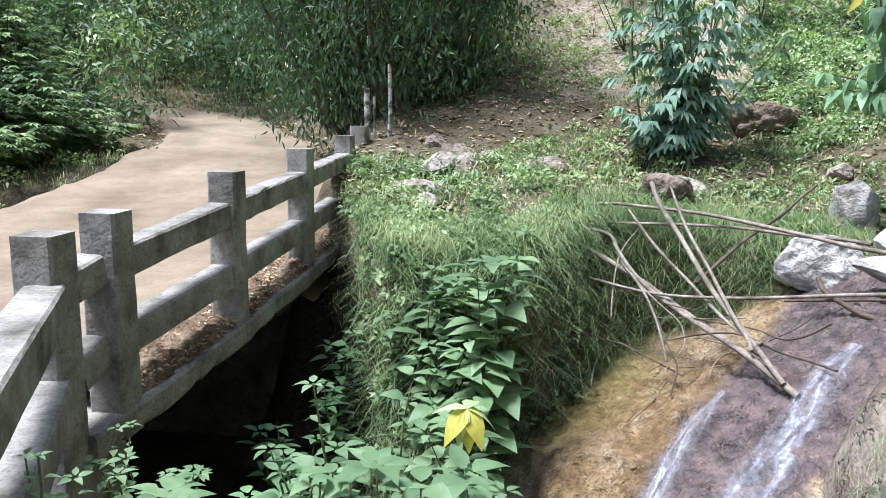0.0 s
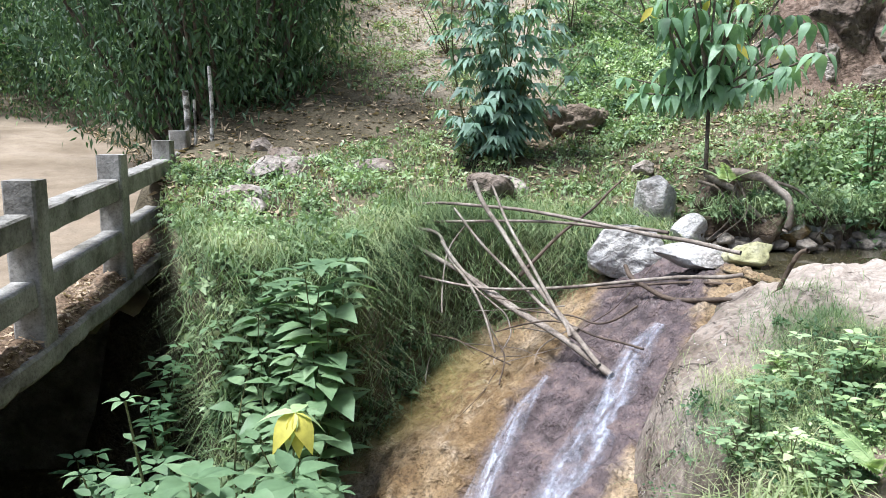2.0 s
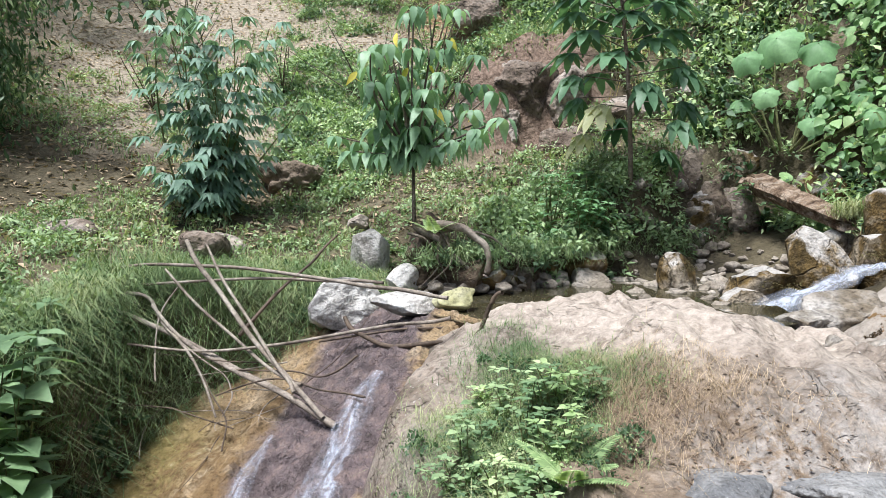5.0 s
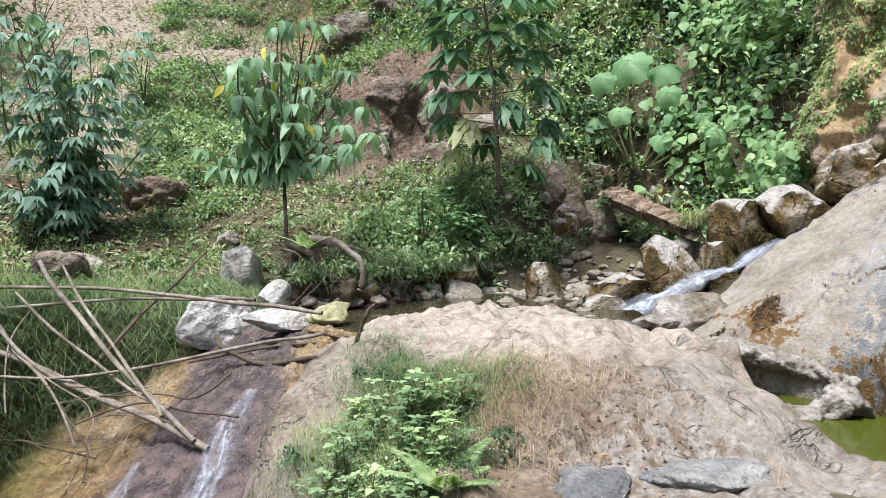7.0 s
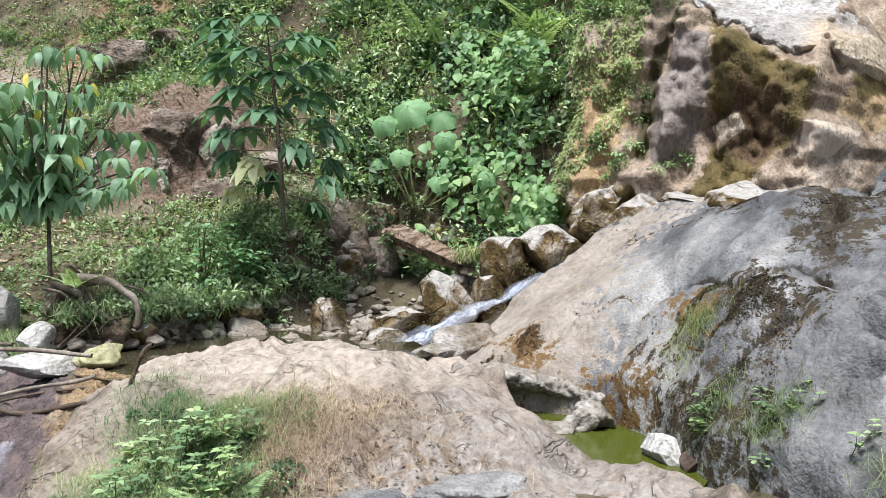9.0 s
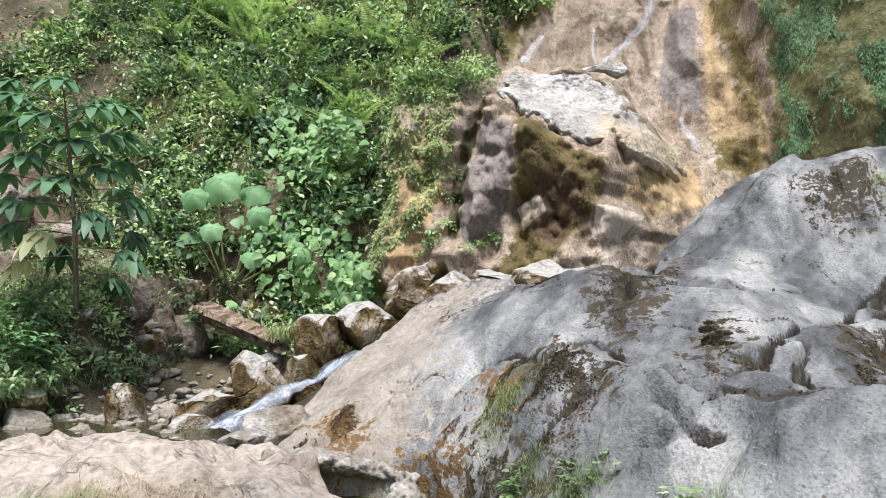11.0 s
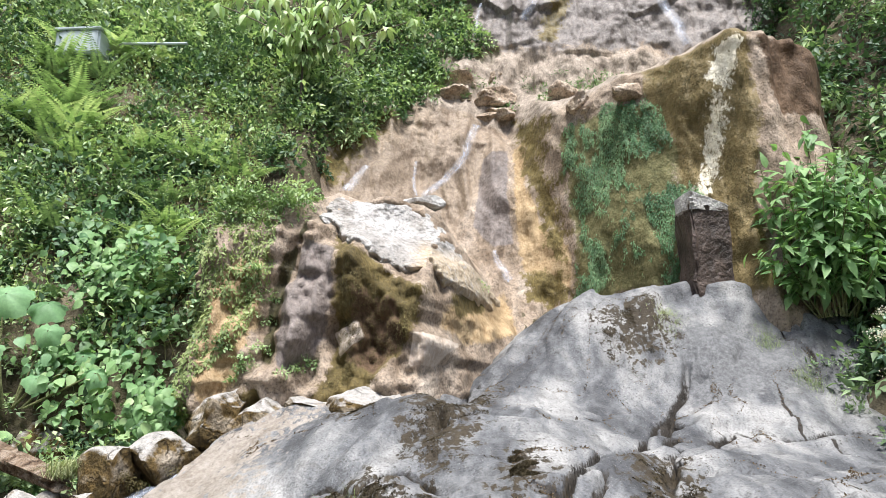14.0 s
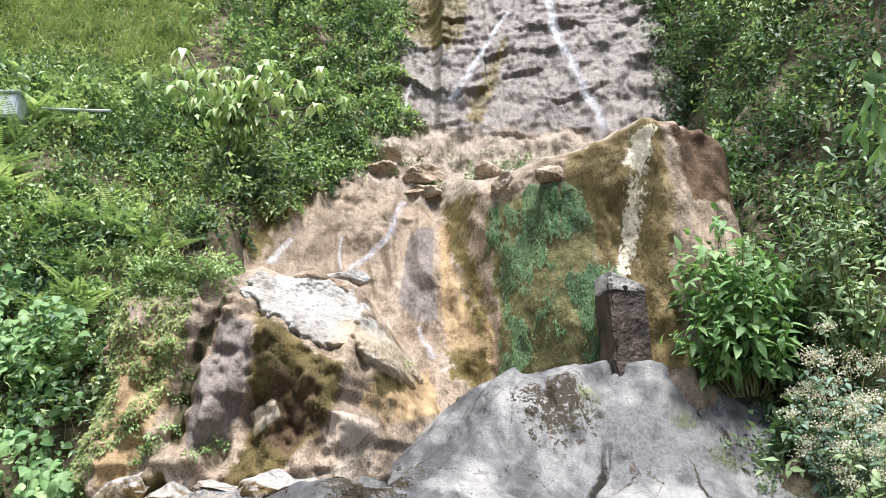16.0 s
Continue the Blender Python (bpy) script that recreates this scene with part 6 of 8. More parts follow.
def bare(x, y):
    """The trodden, shaded soil under the canes."""
    return np.hypot((x + 0.1) / 2.3, (y - 11.2) / 1.7) + 0.35 * fbm(x * 1.3, y * 1.3, 8, 3) < 1.0


def patchy(x, y, scale, cut):
    return fbm(x * scale, y * scale, 6, 3) > cut


# lush slope beside the falls
c = scatter(2300, 9.2, 17.5, 2.9, 12, lambda x, y: (y > 3.75 - 0.12 * (x - 9)) & (x > 9.6 - 0.25 * (y - 3)) & patchy(x, y, 0.7, -0.75) & ~((x < 9.7) & (y > 8.3)))
r = 0.14 + 0.62 * rng.random(len(c)) ** 2.2
k = rng.random(len(c))
stuff("undergrowth", [clumps(c[k < 0.38], r[k < 0.38], r[k < 0.38] * 1.25, 70, rng.uniform(0.06, 0.11, (k < 0.38).sum()), 0.5)], M_mid, "dense green undergrowth covering the steep slope", "undergrowth")
stuff("undergrowth", [clumps(c[k > 0.62], r[k > 0.62] * 0.9, r[k > 0.62] * 1.5, 60, rng.uniform(0.07, 0.14, (k > 0.62).sum()), 0.42)], M_light, "bright green herbs and creepers on the steep slope", "undergrowth")
q = (k >= 0.38) & (k <= 0.62)
stuff("undergrowth", [clumps(c[q], r[q] * 1.1, r[q] * 1.8, 90, rng.uniform(0.09, 0.15, q.sum()), 0.55)], M_dark, "dark green shrubs on the steep slope", "undergrowth")
p = scatter(5200, 9.4, 17, 3.6, 12, lambda x, y: patchy(x, y, 1.2, -0.1))
stuff("dry_stalks", [blades(p, rng.uniform(0.25, 0.7, len(p)), rng.uniform(0.004, 0.009, len(p)), 0.8)], M_straw, "dry pale stalks among the undergrowth", "grass")
# higher up the slope
c = scatter(1500, 15, 34, -4, 24, lambda x, y: ((y > 2.2) | (x > 24)) & ~((x > 16.5) & (x < 23) & (y > 6.3) & (y < 11.5)))
r = rng.uniform(0.4, 1.1, len(c))
k = rng.random(len(c))
for lo, hi, mat, what in ((0, 0.45, M_mid, "green"), (0.45, 0.6, M_dark, "dark"), (0.6, 1.1, M_light, "bright green")):
    q = (k >= lo) & (k < hi)
    stuff("hillside_bushes", [clumps(c[q], r[q], r[q] * 1.3, 90, rng.uniform(0.14, 0.24, q.sum()), 0.5)], mat, what + " bushes high on the hillside", "bushes")
p = scatter(16000, 16, 24, 6, 12)
stuff("hillside_grass", [blades(p, rng.uniform(0.15, 0.5, len(p)), rng.uniform(0.012, 0.03, len(p)), 0.9)], M_grass, "open grassy patch high on the hillside", "grass")
# slope on the far side of the falls
c = scatter(2600, 9.5, 30, -20, -5.2, lambda x, y: (y < -5.6 - 1.0 * ss(11.0, 12.0, x) - 1.1 * ss(14.0, 17.0, x)))
r = rng.uniform(0.3, 0.9, len(c))
k = rng.random(len(c))
for lo, hi, mat, what in ((0, 0.62, M_dark, "dark green hanging"), (0.62, 0.93, M_mid, "green"), (0.93, 1.1, M_light, "bright")):
    q = (k >= lo) & (k < hi)
    stuff("hillside_bushes", [clumps(c[q], r[q], r[q] * 1.5, 80, rng.uniform(0.12, 0.2, q.sum()), 0.42, 0.5)], mat, what + " bushes on the shaded slope", "bushes")

# open hillside: low herbs, grass, litter
c = scatter(8200, -1.0, 12.5, 6.2, 24, lambda x, y: away(x, y) & (x < 9.5 + 0.15 * (y - 5)) & patchy(x, y, 0.55, -0.08 + 0.02 * (y - 8)) & ~bare(x, y))
r = rng.uniform(0.06, 0.22, len(c))
k = rng.random(len(c))
stuff("herbs", [clumps(c[k < 0.6], r[k < 0.6], r[k < 0.6] * 0.9, 22, rng.uniform(0.035, 0.065, (k < 0.6).sum()), 0.55)], M_mid, "low green herbs on the open slope", "herbs")
stuff("herbs", [clumps(c[k >= 0.6], r[k >= 0.6], r[k >= 0.6] * 1.1, 22, rng.uniform(0.04, 0.08, (k >= 0.6).sum()), 0.5)], M_grass, "yellowish low herbs on the open slope", "herbs")
p = scatter(42000, -1.2, 11, 6.0, 17, lambda x, y: away(x, y) & (x < 9.0 + 0.1 * y) & patchy(x, y, 0.8, -0.35) & ~bare(x, y))
p[:, 2] -= 0.02
half = rng.random(len(p)) < 0.6
for q, mat, what in ((half, M_mid, "short green grass on the open slope"), (~half, M_grass, "short straw-coloured grass on the open slope")):
    stuff("grass", [blades(p[q], rng.uniform(0.06, 0.2, q.sum()), rng.uniform(0.004, 0.009, q.sum()), 0.7)], mat, what, "grass")
p = scatter(26000, -1.5, 12.5, 7.5, 26, lambda x, y: away(x, y))
p[:, 2] += 0.015
a = rng.normal(size=p.shape) * [1, 1, 0.25]
stuff("leaf_litter", [leaves(p, a, np.array([0, 0, 1.0]) + rng.normal(size=p.shape) * 0.3, rng.uniform(0.05, 0.16, len(p)), rng.uniform(0.02, 0.07, len(p)))], M_dry, "dry fallen leaves strewn over the slope", "leaf litter")

c = scatter(5200, 4.6, 13.5, 9.3, 20, lambda x, y: away(x, y) & (x < 10.2 + 0.3 * (y - 9)) & patchy(x, y, 0.45, -0.02) & ~((x > 6.6) & (x < 10.1) & (y < 9.7)))
r = 0.07 + 0.24 * rng.random(len(c)) ** 1.8
k = rng.random(len(c))
for lo, hi, mat, what in ((0, 0.25, M_dark, "dark small-leaved weeds on the upper slope"), (0.25, 0.7, M_mid, "green small-leaved weeds on the upper slope"), (0.7, 1.1, M_light, "bright small-leaved weeds on the upper slope")):
    q = (k >= lo) & (k < hi)
    stuff("slope_weeds", [clumps(c[q], r[q], r[q] * 1.1, 40, rng.uniform(0.045, 0.10, q.sum()), 0.5)], mat, what, "weeds")
# turf and herbs that hang over the undercut bank
x = rng.uniform(4.2, 9.3, 420)
c = np.stack([x, bank_line(x) - 0.12 + rng.normal(size=420) * 0.16, 0.70 + 0.10 * ss(5, 8, x) + rng.normal(size=420) * 0.07], 1)
r = rng.uniform(0.05, 0.15, 420)
k = rng.random(420) + 0.35 * np.abs(x - 6.2) / 3
for lo, hi, mat, what in ((0, 0.5, M_mid, "green herbs hanging over the earth bank"), (0.5, 0.75, M_dark, "dark herbs hanging over the earth bank")):
    q = (k >= lo) & (k < hi)
    stuff("bank_herbs", [clumps(c[q], r[q], r[q], 36, rng.uniform(0.035, 0.08, q.sum()), 0.5, 0.5)], mat, what, "herbs")
p = np.stack([x, bank_line(x) - 0.2 + rng.normal(size=420) * 0.1, 0.66 + rng.normal(size=420) * 0.06], 1).repeat(9, 0) + rng.normal(size=(3780, 3)) * [0.06, 0.05, 0.03]
stuff("bank_grass", [blades(p, rng.uniform(0.08, 0.26, len(p)), rng.uniform(0.0015, 0.003, len(p)), 1.8)], M_bank, "thin grass and rootlets hanging from the earth bank", "grass")

# long hanging grass on the bank beside the dome
x = rng.uniform(-0.8, 4.0, 20000)
y = bank_line(x) + rng.normal(0.05, 0.35, len(x))
p = on_ground(x, y)
v, f = blades(p, rng.uniform(0.10, 0.34, len(p)), rng.uniform(0.002, 0.006, len(p)), 1.5)
stuff("bank_grass", [blades(p[::3] + [0, 0.03, 0], rng.uniform(0.12, 0.4, len(p[::3])), rng.uniform(0.0015, 0.004, len(p[::3])), 1.7)], M_grass, "dry pale grass hanging over the stream bank", "grass")
stuff("bank_grass", [(v, f)], M_bank, "long tangled grass hanging over the stream bank", "grass")
c = scatter(430, -1.1, 3.6, 5.6, 9.2, lambda x, y: (y > bank_line(x) - 0.35) & ((x < 0.3 + 0.35 * (y - 6)) | patchy(x, y, 1.1, 0.15)))
r = rng.uniform(0.07, 0.26, len(c))
stuff("bank_creepers", [clumps(c, r, r * 0.9, 50, rng.uniform(0.04, 0.075, len(c)), 0.45)], M_mid, "small-leaved creepers over the bank by the bridge", "creepers")
x = rng.uniform(-0.8, 4.0, 760)
x = x[fbm(x * 1.1, 3.0, 1, 2) > -0.35]
c = on_ground(x, bank_line(x) + rng.normal(0.0, 0.32, len(x)))
r = rng.uniform(0.05, 0.17, len(c))
q = rng.random(len(c)) < 0.55
stuff("bank_creepers", [clumps(c[q], r[q], r[q], 40, rng.uniform(0.03, 0.075, q.sum()), 0.5)], M_dark, "dark small-leaved creepers hanging over the stream bank", "creepers")
stuff("bank_creepers", [clumps(c[~q], r[~q], r[~q], 40, rng.uniform(0.03, 0.075, (~q).sum()), 0.5)], M_mid, "green small-leaved creepers hanging over the stream bank", "creepers")
# bushy foot of the far bank
c = scatter(120, 5.6, 8.2, 6.2, 7.4)
r = rng.uniform(0.12, 0.3, len(c))
stuff("bank_herbs", [clumps(c, r, r * 1.2, 70, rng.uniform(0.05, 0.1, len(c)), 0.5)], M_mid, "leafy herbs over the far stream bank", "herbs")
c = scatter(90, 4.4, 9.6, 6.0, 8.6)
r = rng.uniform(0.1, 0.25, len(c))
stuff("bank_herbs", [clumps(c, r, r, 50, rng.uniform(0.04, 0.07, len(c)), 0.5)], M_mid, "low herbs over the far stream bank", "herbs")

# wooded bank behind the road
def wood_bank(x, y):
    d, _ = road_at(x, y)
    return (d > 2.2) & (y > 11.5 + 0.0 * x) & (x < 1.5 - 0.02 * y)


c = scatter(1300, -26, 1.5, 11.5, 30, lambda x, y: wood_bank(x, y) & (y - 12 > -0.75 * (x + 4.0)))
r = rng.uniform(0.3, 0.8, len(c))
c[:, 2] += rng.random(len(c)) ** 1.5 * 2.4
k = rng.random(len(c))
for lo, hi, mat, what in ((0, 0.6, M_dark, "dark hanging"), (0.6, 1.1, M_mid, "green hanging")):
    q = (k >= lo) & (k < hi)
    stuff("hanging_bushes", [clumps(c[q], r[q], r[q] * 1.2, 120, rng.uniform(0.10, 0.18, q.sum()), 0.4, 0.7)], mat, what + " bushes over the bank behind the road", "bushes")
c = scatter(420, -26, 4, 17, 34)
r = rng.uniform(0.8, 1.8, len(c))
c[:, 2] += rng.random(len(c)) * 4.0
stuff("far_trees", [clumps(c, r, r * 1.2, 160, rng.uniform(0.18, 0.3, len(c)), 0.45, 0.5)], M_dark, "dark crowded tree crowns above the road", "trees")
# bushes and grass on the near side of the road
c = scatter(420, -12, -5.2, 8.2, 17, lambda x, y: (road_at(x, y)[0] > 2.5) & (y - 12 < -0.75 * (x + 4.0)))
r = rng.uniform(0.12, 0.3, len(c))
stuff("verge_herbs", [clumps(c, r, r, 60, rng.uniform(0.05, 0.09, len(c)), 0.45)], M_light, "bright herbs along the road verge", "herbs")
p = scatter(16000, -11, -4.5, 7, 17, lambda x, y: (road_at(x, y)[0] > 2.15) & (y - 12 < -0.75 * (x + 4.0)))
stuff("verge_grass", [blades(p, rng.uniform(0.05, 0.17, len(p)), rng.uniform(0.004, 0.009, len(p)), 0.9)], M_grass, "green grass along the road verge", "grass")
x = rng.uniform(-2.6, 2.4, 5200)
y = near_edge(x) + rng.normal(-0.15, 0.35, len(x))
p = on_ground(x, y)
stuff("near_grass", [blades(p, rng.uniform(0.1, 0.35, len(p)), rng.uniform(0.003, 0.006, len(p)), 0.8)], M_grass, "wispy grass beside the bridge wing", "grass")

p = scatter(9000, -2.2, 3.2, -5.0, 2.2, lambda x, y: patchy(x, y, 0.9, -0.05))
stuff("path_grass", [blades(p, rng.uniform(0.04, 0.14, len(p)), rng.uniform(0.002, 0.005, len(p)), 1.0)], M_grass, "short trampled grass on the earth path", "grass")
p = scatter(900, -2.2, 3.5, -5.0, 2.4)
p[:, 2] += 0.01
stuff("leaf_litter", [leaves(p, rng.normal(size=p.shape) * [1, 1, 0.2], np.array([0, 0, 1.0]) + rng.normal(size=p.shape) * 0.3, rng.uniform(0.03, 0.09, len(p)), rng.uniform(0.015, 0.04, len(p)))], M_dry, "dry leaves scattered on the earth path", "leaf litter")

# ================= plants with stems =================
def stem_points(base, top, bend=0.12, n=6):
    base, top = np.asarray(base, float), np.asarray(top, float)
    t = np.linspace(0, 1, n)[:, None]
    side = rng.normal(size=3) * [1, 1, 0.2] * bend * np.linalg.norm(top - base)
    return base + (top - base) * t + side * (t * (1 - t))


def plant(name, base, label, category, stems, leaf_fn, leaf_mat, stem_mat=None, r=0.012, group="", extra=()):
    """A plant: stems, and leaves set along them by leaf_fn(points of one stem)."""
    stem_mat = stem_mat or M_stem
    root = holder(name, label, category, group, base)
    inv = np.asarray(base, float)
    for s in stems:
        v, f = tube(s - inv, np.linspace(r, r * 0.35, len(s)), 6)
        thing("stem", smooth(mesh_of("stem", v, f)), stem_mat, parent=root)
    v, f = joined([leaf_fn(s) for s in stems])
    thing("foliage", mesh_of("foliage", v - inv, f), leaf_mat, parent=root, kind="stuff")
    for part_name, part_mat, (v, f), what in extra:
        thing(part_name, mesh_of(part_name, v - inv, f), part_mat, what, parent=root, kind="stuff")
    return root


LEAF_MESHES = {}


def single_leaves(root, base, P, D, L, aspect, droop, mat):
    """Leaves as parts of their own that share a few meshes."""
    for p_, d_, l_ in zip(P, D, L):
        k = int(rng.integers(0, 5))
        key = (mat.name, round(aspect, 2), round(droop, 2), k)
        if key not in LEAF_MESHES:
            one = np.array([[0.0, 0, 0]])
            v, f = broad_leaves(one, np.array([[0, 1.0, 0]]), np.array([[0, 0, 1.0]]), np.ones(1), np.full(1, aspect * (0.85 + 0.07 * k)), droop * (0.6 + 0.2 * k))
            LEAF_MESHES[key] = smooth(mesh_of("leaf", v, f))
            LEAF_MESHES[key].materials.append(mat)
        ob = new("leaf", LEAF_MESHES[key])
        ob.parent = root
        d_ = Vector(d_).normalized()
        up = (Vector((0, 0, 1)) + Vector(rng.normal(size=3) * 0.15)).normalized()
        side = d_.cross(up).normalized()
        up = side.cross(d_)
        m = Matrix((side, d_, up)).transposed().to_4x4()
        ob.matrix_basis = Matrix.Translation(Vector(p_ - base)) @ m @ Matrix.Scale(float(l_), 4)


def whorls(s, pairs, size, start=0.25, lift=0.35, petiole=0.25):
    """Opposite leaves in crossed pairs up a stem, with a rosette at its tip: places, ways and lengths."""
    t = np.linspace(start, 1, pairs)
    i = t * (len(s) - 1)
    k = np.minimum(i.astype(int), len(s) - 2)
    c = s[k] + (s[k + 1] - s[k]) * (i - k)[:, None]
    P, D, L = [], [], []
    for j in range(pairs):
        a0 = rng.random() * 0.6 + (np.pi / 2) * (j % 2)
        for m in range(2 if j < pairs - 1 else 5):
            a = a0 + (np.pi * m if j < pairs - 1 else 2 * np.pi * m / 5)
            d = np.array([np.cos(a), np.sin(a), lift * (0.5 + rng.random())])
            sz = size * (0.6 + 0.5 * rng.random()) * (1 if j < pairs - 1 else 0.75)
            P.append(c[j] + unit(d) * sz * petiole)
            D.append(d)
            L.append(sz)
    return np.array(P), np.array(D), np.array(L)


def leafy_plant(base, height, nst, spread, pairs, size, mat, label, aspect=0.6, droop=0.4, group="", name="broadleaf_plant"):
    base = np.asarray(base, float)
    root = holder(name, label, "plant", group, base)
    for _ in range(nst):
        a, q = rng.random() * 6.28, spread * (0.3 + 0.7 * rng.random())
        top = base + [np.cos(a) * q, np.sin(a) * q, height * (0.65 + 0.4 * rng.random())]
        s = stem_points(base + rng.normal(size=3) * [0.04, 0.04, 0], top, 0.2)
        v, f = tube(s - base, np.linspace(0.010, 0.0035, len(s)) * min(1.0, height / 0.6), 6)
        thing("stem", smooth(mesh_of("stem", v, f)), M_stem, parent=root)
        single_leaves(root, base, *whorls(s, pairs, size), aspect, droop, mat)
    return root


# the tall leafy plants between bridge and dome
for (x, y, z), h, ns, sp, pr, sz in [((0.25, 5.45, -1.1), 1.5, 5, 0.40, 8, 0.28), ((0.0, 5.9, -1.0), 1.2, 4, 0.35, 7, 0.26), ((0.45, 5.9, -0.9), 1.35, 4, 0.35, 8, 0.26), ((0.2, 5.0, -1.4), 1.2, 5, 0.4, 7, 0.28), ((-0.25, 5.3, -1.5), 1.25, 4, 0.4, 7, 0.18), ((0.55, 6.5, -0.4), 0.95, 3, 0.3, 6, 0.2), ((0.1, 4.4, -1.6), 1.2, 4, 0.4, 6, 0.2), ((-0.35, 6.2, -0.9), 1.0, 4, 0.35, 7, 0.13)]:
    leafy_plant((x, y, z), h, ns, sp, pr, sz, M_broad, "tall herb with large pointed green leaves above the gully", group="tall herbs in the gully")
for (x, y, z), h, ns, sp, pr, sz in [((6.0, 6.42, 0.62), 0.5, 4, 0.28, 5, 0.16), ((6.35, 6.4, 0.72), 0.55, 5, 0.3, 5, 0.16), ((6.7, 6.45, 0.78), 0.6, 5, 0.3, 6, 0.15), ((7.0, 6.5, 0.85), 0.55, 4, 0.28, 5, 0.15), ((6.2, 6.6, 0.95), 0.6, 5, 0.3, 6, 0.14), ((6.75, 6.7, 1.0), 0.6, 5, 0.32, 6, 0.14), ((5.75, 6.3, 0.45), 0.35, 3, 0.2, 4, 0.17), ((8.75, 5.75, 1.25), 0.25, 2, 0.14, 3, 0.17)]:
    leafy_plant((x, y, z), h, ns, sp, pr, sz, M_bankleaf, "leafy herb hanging over the undercut stream bank", 0.55, 0.5, "herbs on the stream bank")
# shaded herbs under the bridge
for x, y, z in [(-0.8, 4.5, -1.7), (-1.0, 5.2, -1.6), (-0.75, 5.8, -1.5), (-1.1, 4.0, -1.5), (-0.9, 6.6, -1.3)]:
    leafy_plant((x, y, z), 0.9, 4, 0.35, 6, 0.15, M_bankleaf, "dark herb in the shade under the bridge", group="herbs under the bridge")
# plants close to the eye
leafy_plant((0.12, 3.30, -0.75), 0.78, 2, 0.12, 5, 0.17, M_broad, "herb with large green leaves close to the path", group="herbs by the path")
top = np.array([0.15, 3.32, 0.16])
ya = np.array([[0.5, -0.8, -0.7], [0.1, -0.9, -1.0], [-0.6, -0.6, -0.5]])
yg = np.array([[0.9, 0.1, -0.3], [-0.9, 0.2, 0.1], [0.3, 0.9, 0.2], [-0.5, -0.8, -0.9]])
plant("yellowing_plant", (0.12, 3.32, -0.7), "herb with drooping yellowed leaves close to the path", "plant", [stem_points((0.12, 3.32, -0.7), top, 0.1)],
      lambda s: broad_leaves(np.repeat(s[-1:], 3, 0), ya, np.array([[0, -0.5, 1.0]] * 3), np.full(3, 0.19), np.full(3, 0.10), 0.45), M_yellow,
      extra=[("green_leaves", M_light, broad_leaves(np.repeat(top[None], 4, 0), yg, np.array([[0, 0, 1.0]] * 4), np.full(4, 0.17), np.full(4, 0.08), 0.4), "still green leaves")])
for (x, y, z), h, ns, sp, pr, sz in [((-0.43, 2.75, -0.4), 0.85, 1, 0.05, 5, 0.085), ((-0.88, 2.5, -0.3), 0.58, 3, 0.22, 3, 0.17), ((-0.35, 2.5, -0.35), 0.55, 2, 0.2, 3, 0.17), ((-0.62, 2.35, -0.3), 0.5, 2, 0.18, 3, 0.16), ((-0.55, 2.75, -0.4), 0.6, 3, 0.25, 4, 0.13), ((-0.17, 2.36, -0.35), 0.68, 2, 0.16, 3, 0.19), ((0.19, 2.62, -0.4), 0.58, 2, 0.12, 3, 0.21), ((-0.02, 2.85, -0.5), 0.6, 4, 0.2, 5, 0.12), ((-1.22, 2.1, -0.1), 0.6, 3, 0.14, 6, 0.06), ((-0.6, 3.1, -0.6), 0.7, 4, 0.25, 5, 0.11), ((0.3, 3.0, -0.7), 0.65, 3, 0.2, 4, 0.13), ((-1.45, 2.45, -0.2), 0.5, 5, 0.2, 5, 0.06), ((-1.1, 2.7, -0.35), 0.5, 5, 0.25, 5, 0.07), ((-0.75, 2.15, -0.2), 0.45, 4, 0.2, 4, 0.1), ((-1.25, 2.95, -0.4), 0.5, 4, 0.25, 5, 0.08), ((-0.3, 3.0, -0.6), 0.75, 3, 0.2, 5, 0.12), ((-1.35, 3.0, -0.3), 0.45, 4, 0.2, 5, 0.06), ((0.3, 2.4, -0.4), 0.5, 3, 0.2, 3, 0.19)]:
    leafy_plant((x, y, z), h, ns, sp, pr, sz, M_broad, "young broad-leaved herb close to the path", group="herbs by the path")
# plants on the tan rock
G = np.random.default_rng(31)
for k in range(22):
    a, q = G.random() * 6.28, G.random() ** 0.6
    x, y = (2.82 + 0.55 * q * math.cos(a), 3.12 + 0.62 * q * math.sin(a)) if k < 13 else (2.45 + 0.3 * q * math.cos(a), 2.75 + 0.35 * q * math.sin(a))
    z = max(float(tan_z(x, y)), float(ground(x, y)))
    leafy_plant((x, y, z - 0.03), G.uniform(0.12, 0.38) * (1.25 - 0.5 * q), 4, 0.16, 4, G.uniform(0.045, 0.095), (M_mid, M_broad, M_light, M_mid, M_broad)[k % 5], "leafy weed rooted on the tan rock", 0.7, 0.3, "weeds on the tan rock", "weed")


def spots(fn, pts, n, rad):
    pts = np.asarray(pts, float)
    k = rng.integers(0, len(pts), n)
    x, y = pts[k, 0] + rng.normal(size=n) * rad, pts[k, 1] + rng.normal(size=n) * rad
    return np.stack([x, y, fn(x, y)], 1)


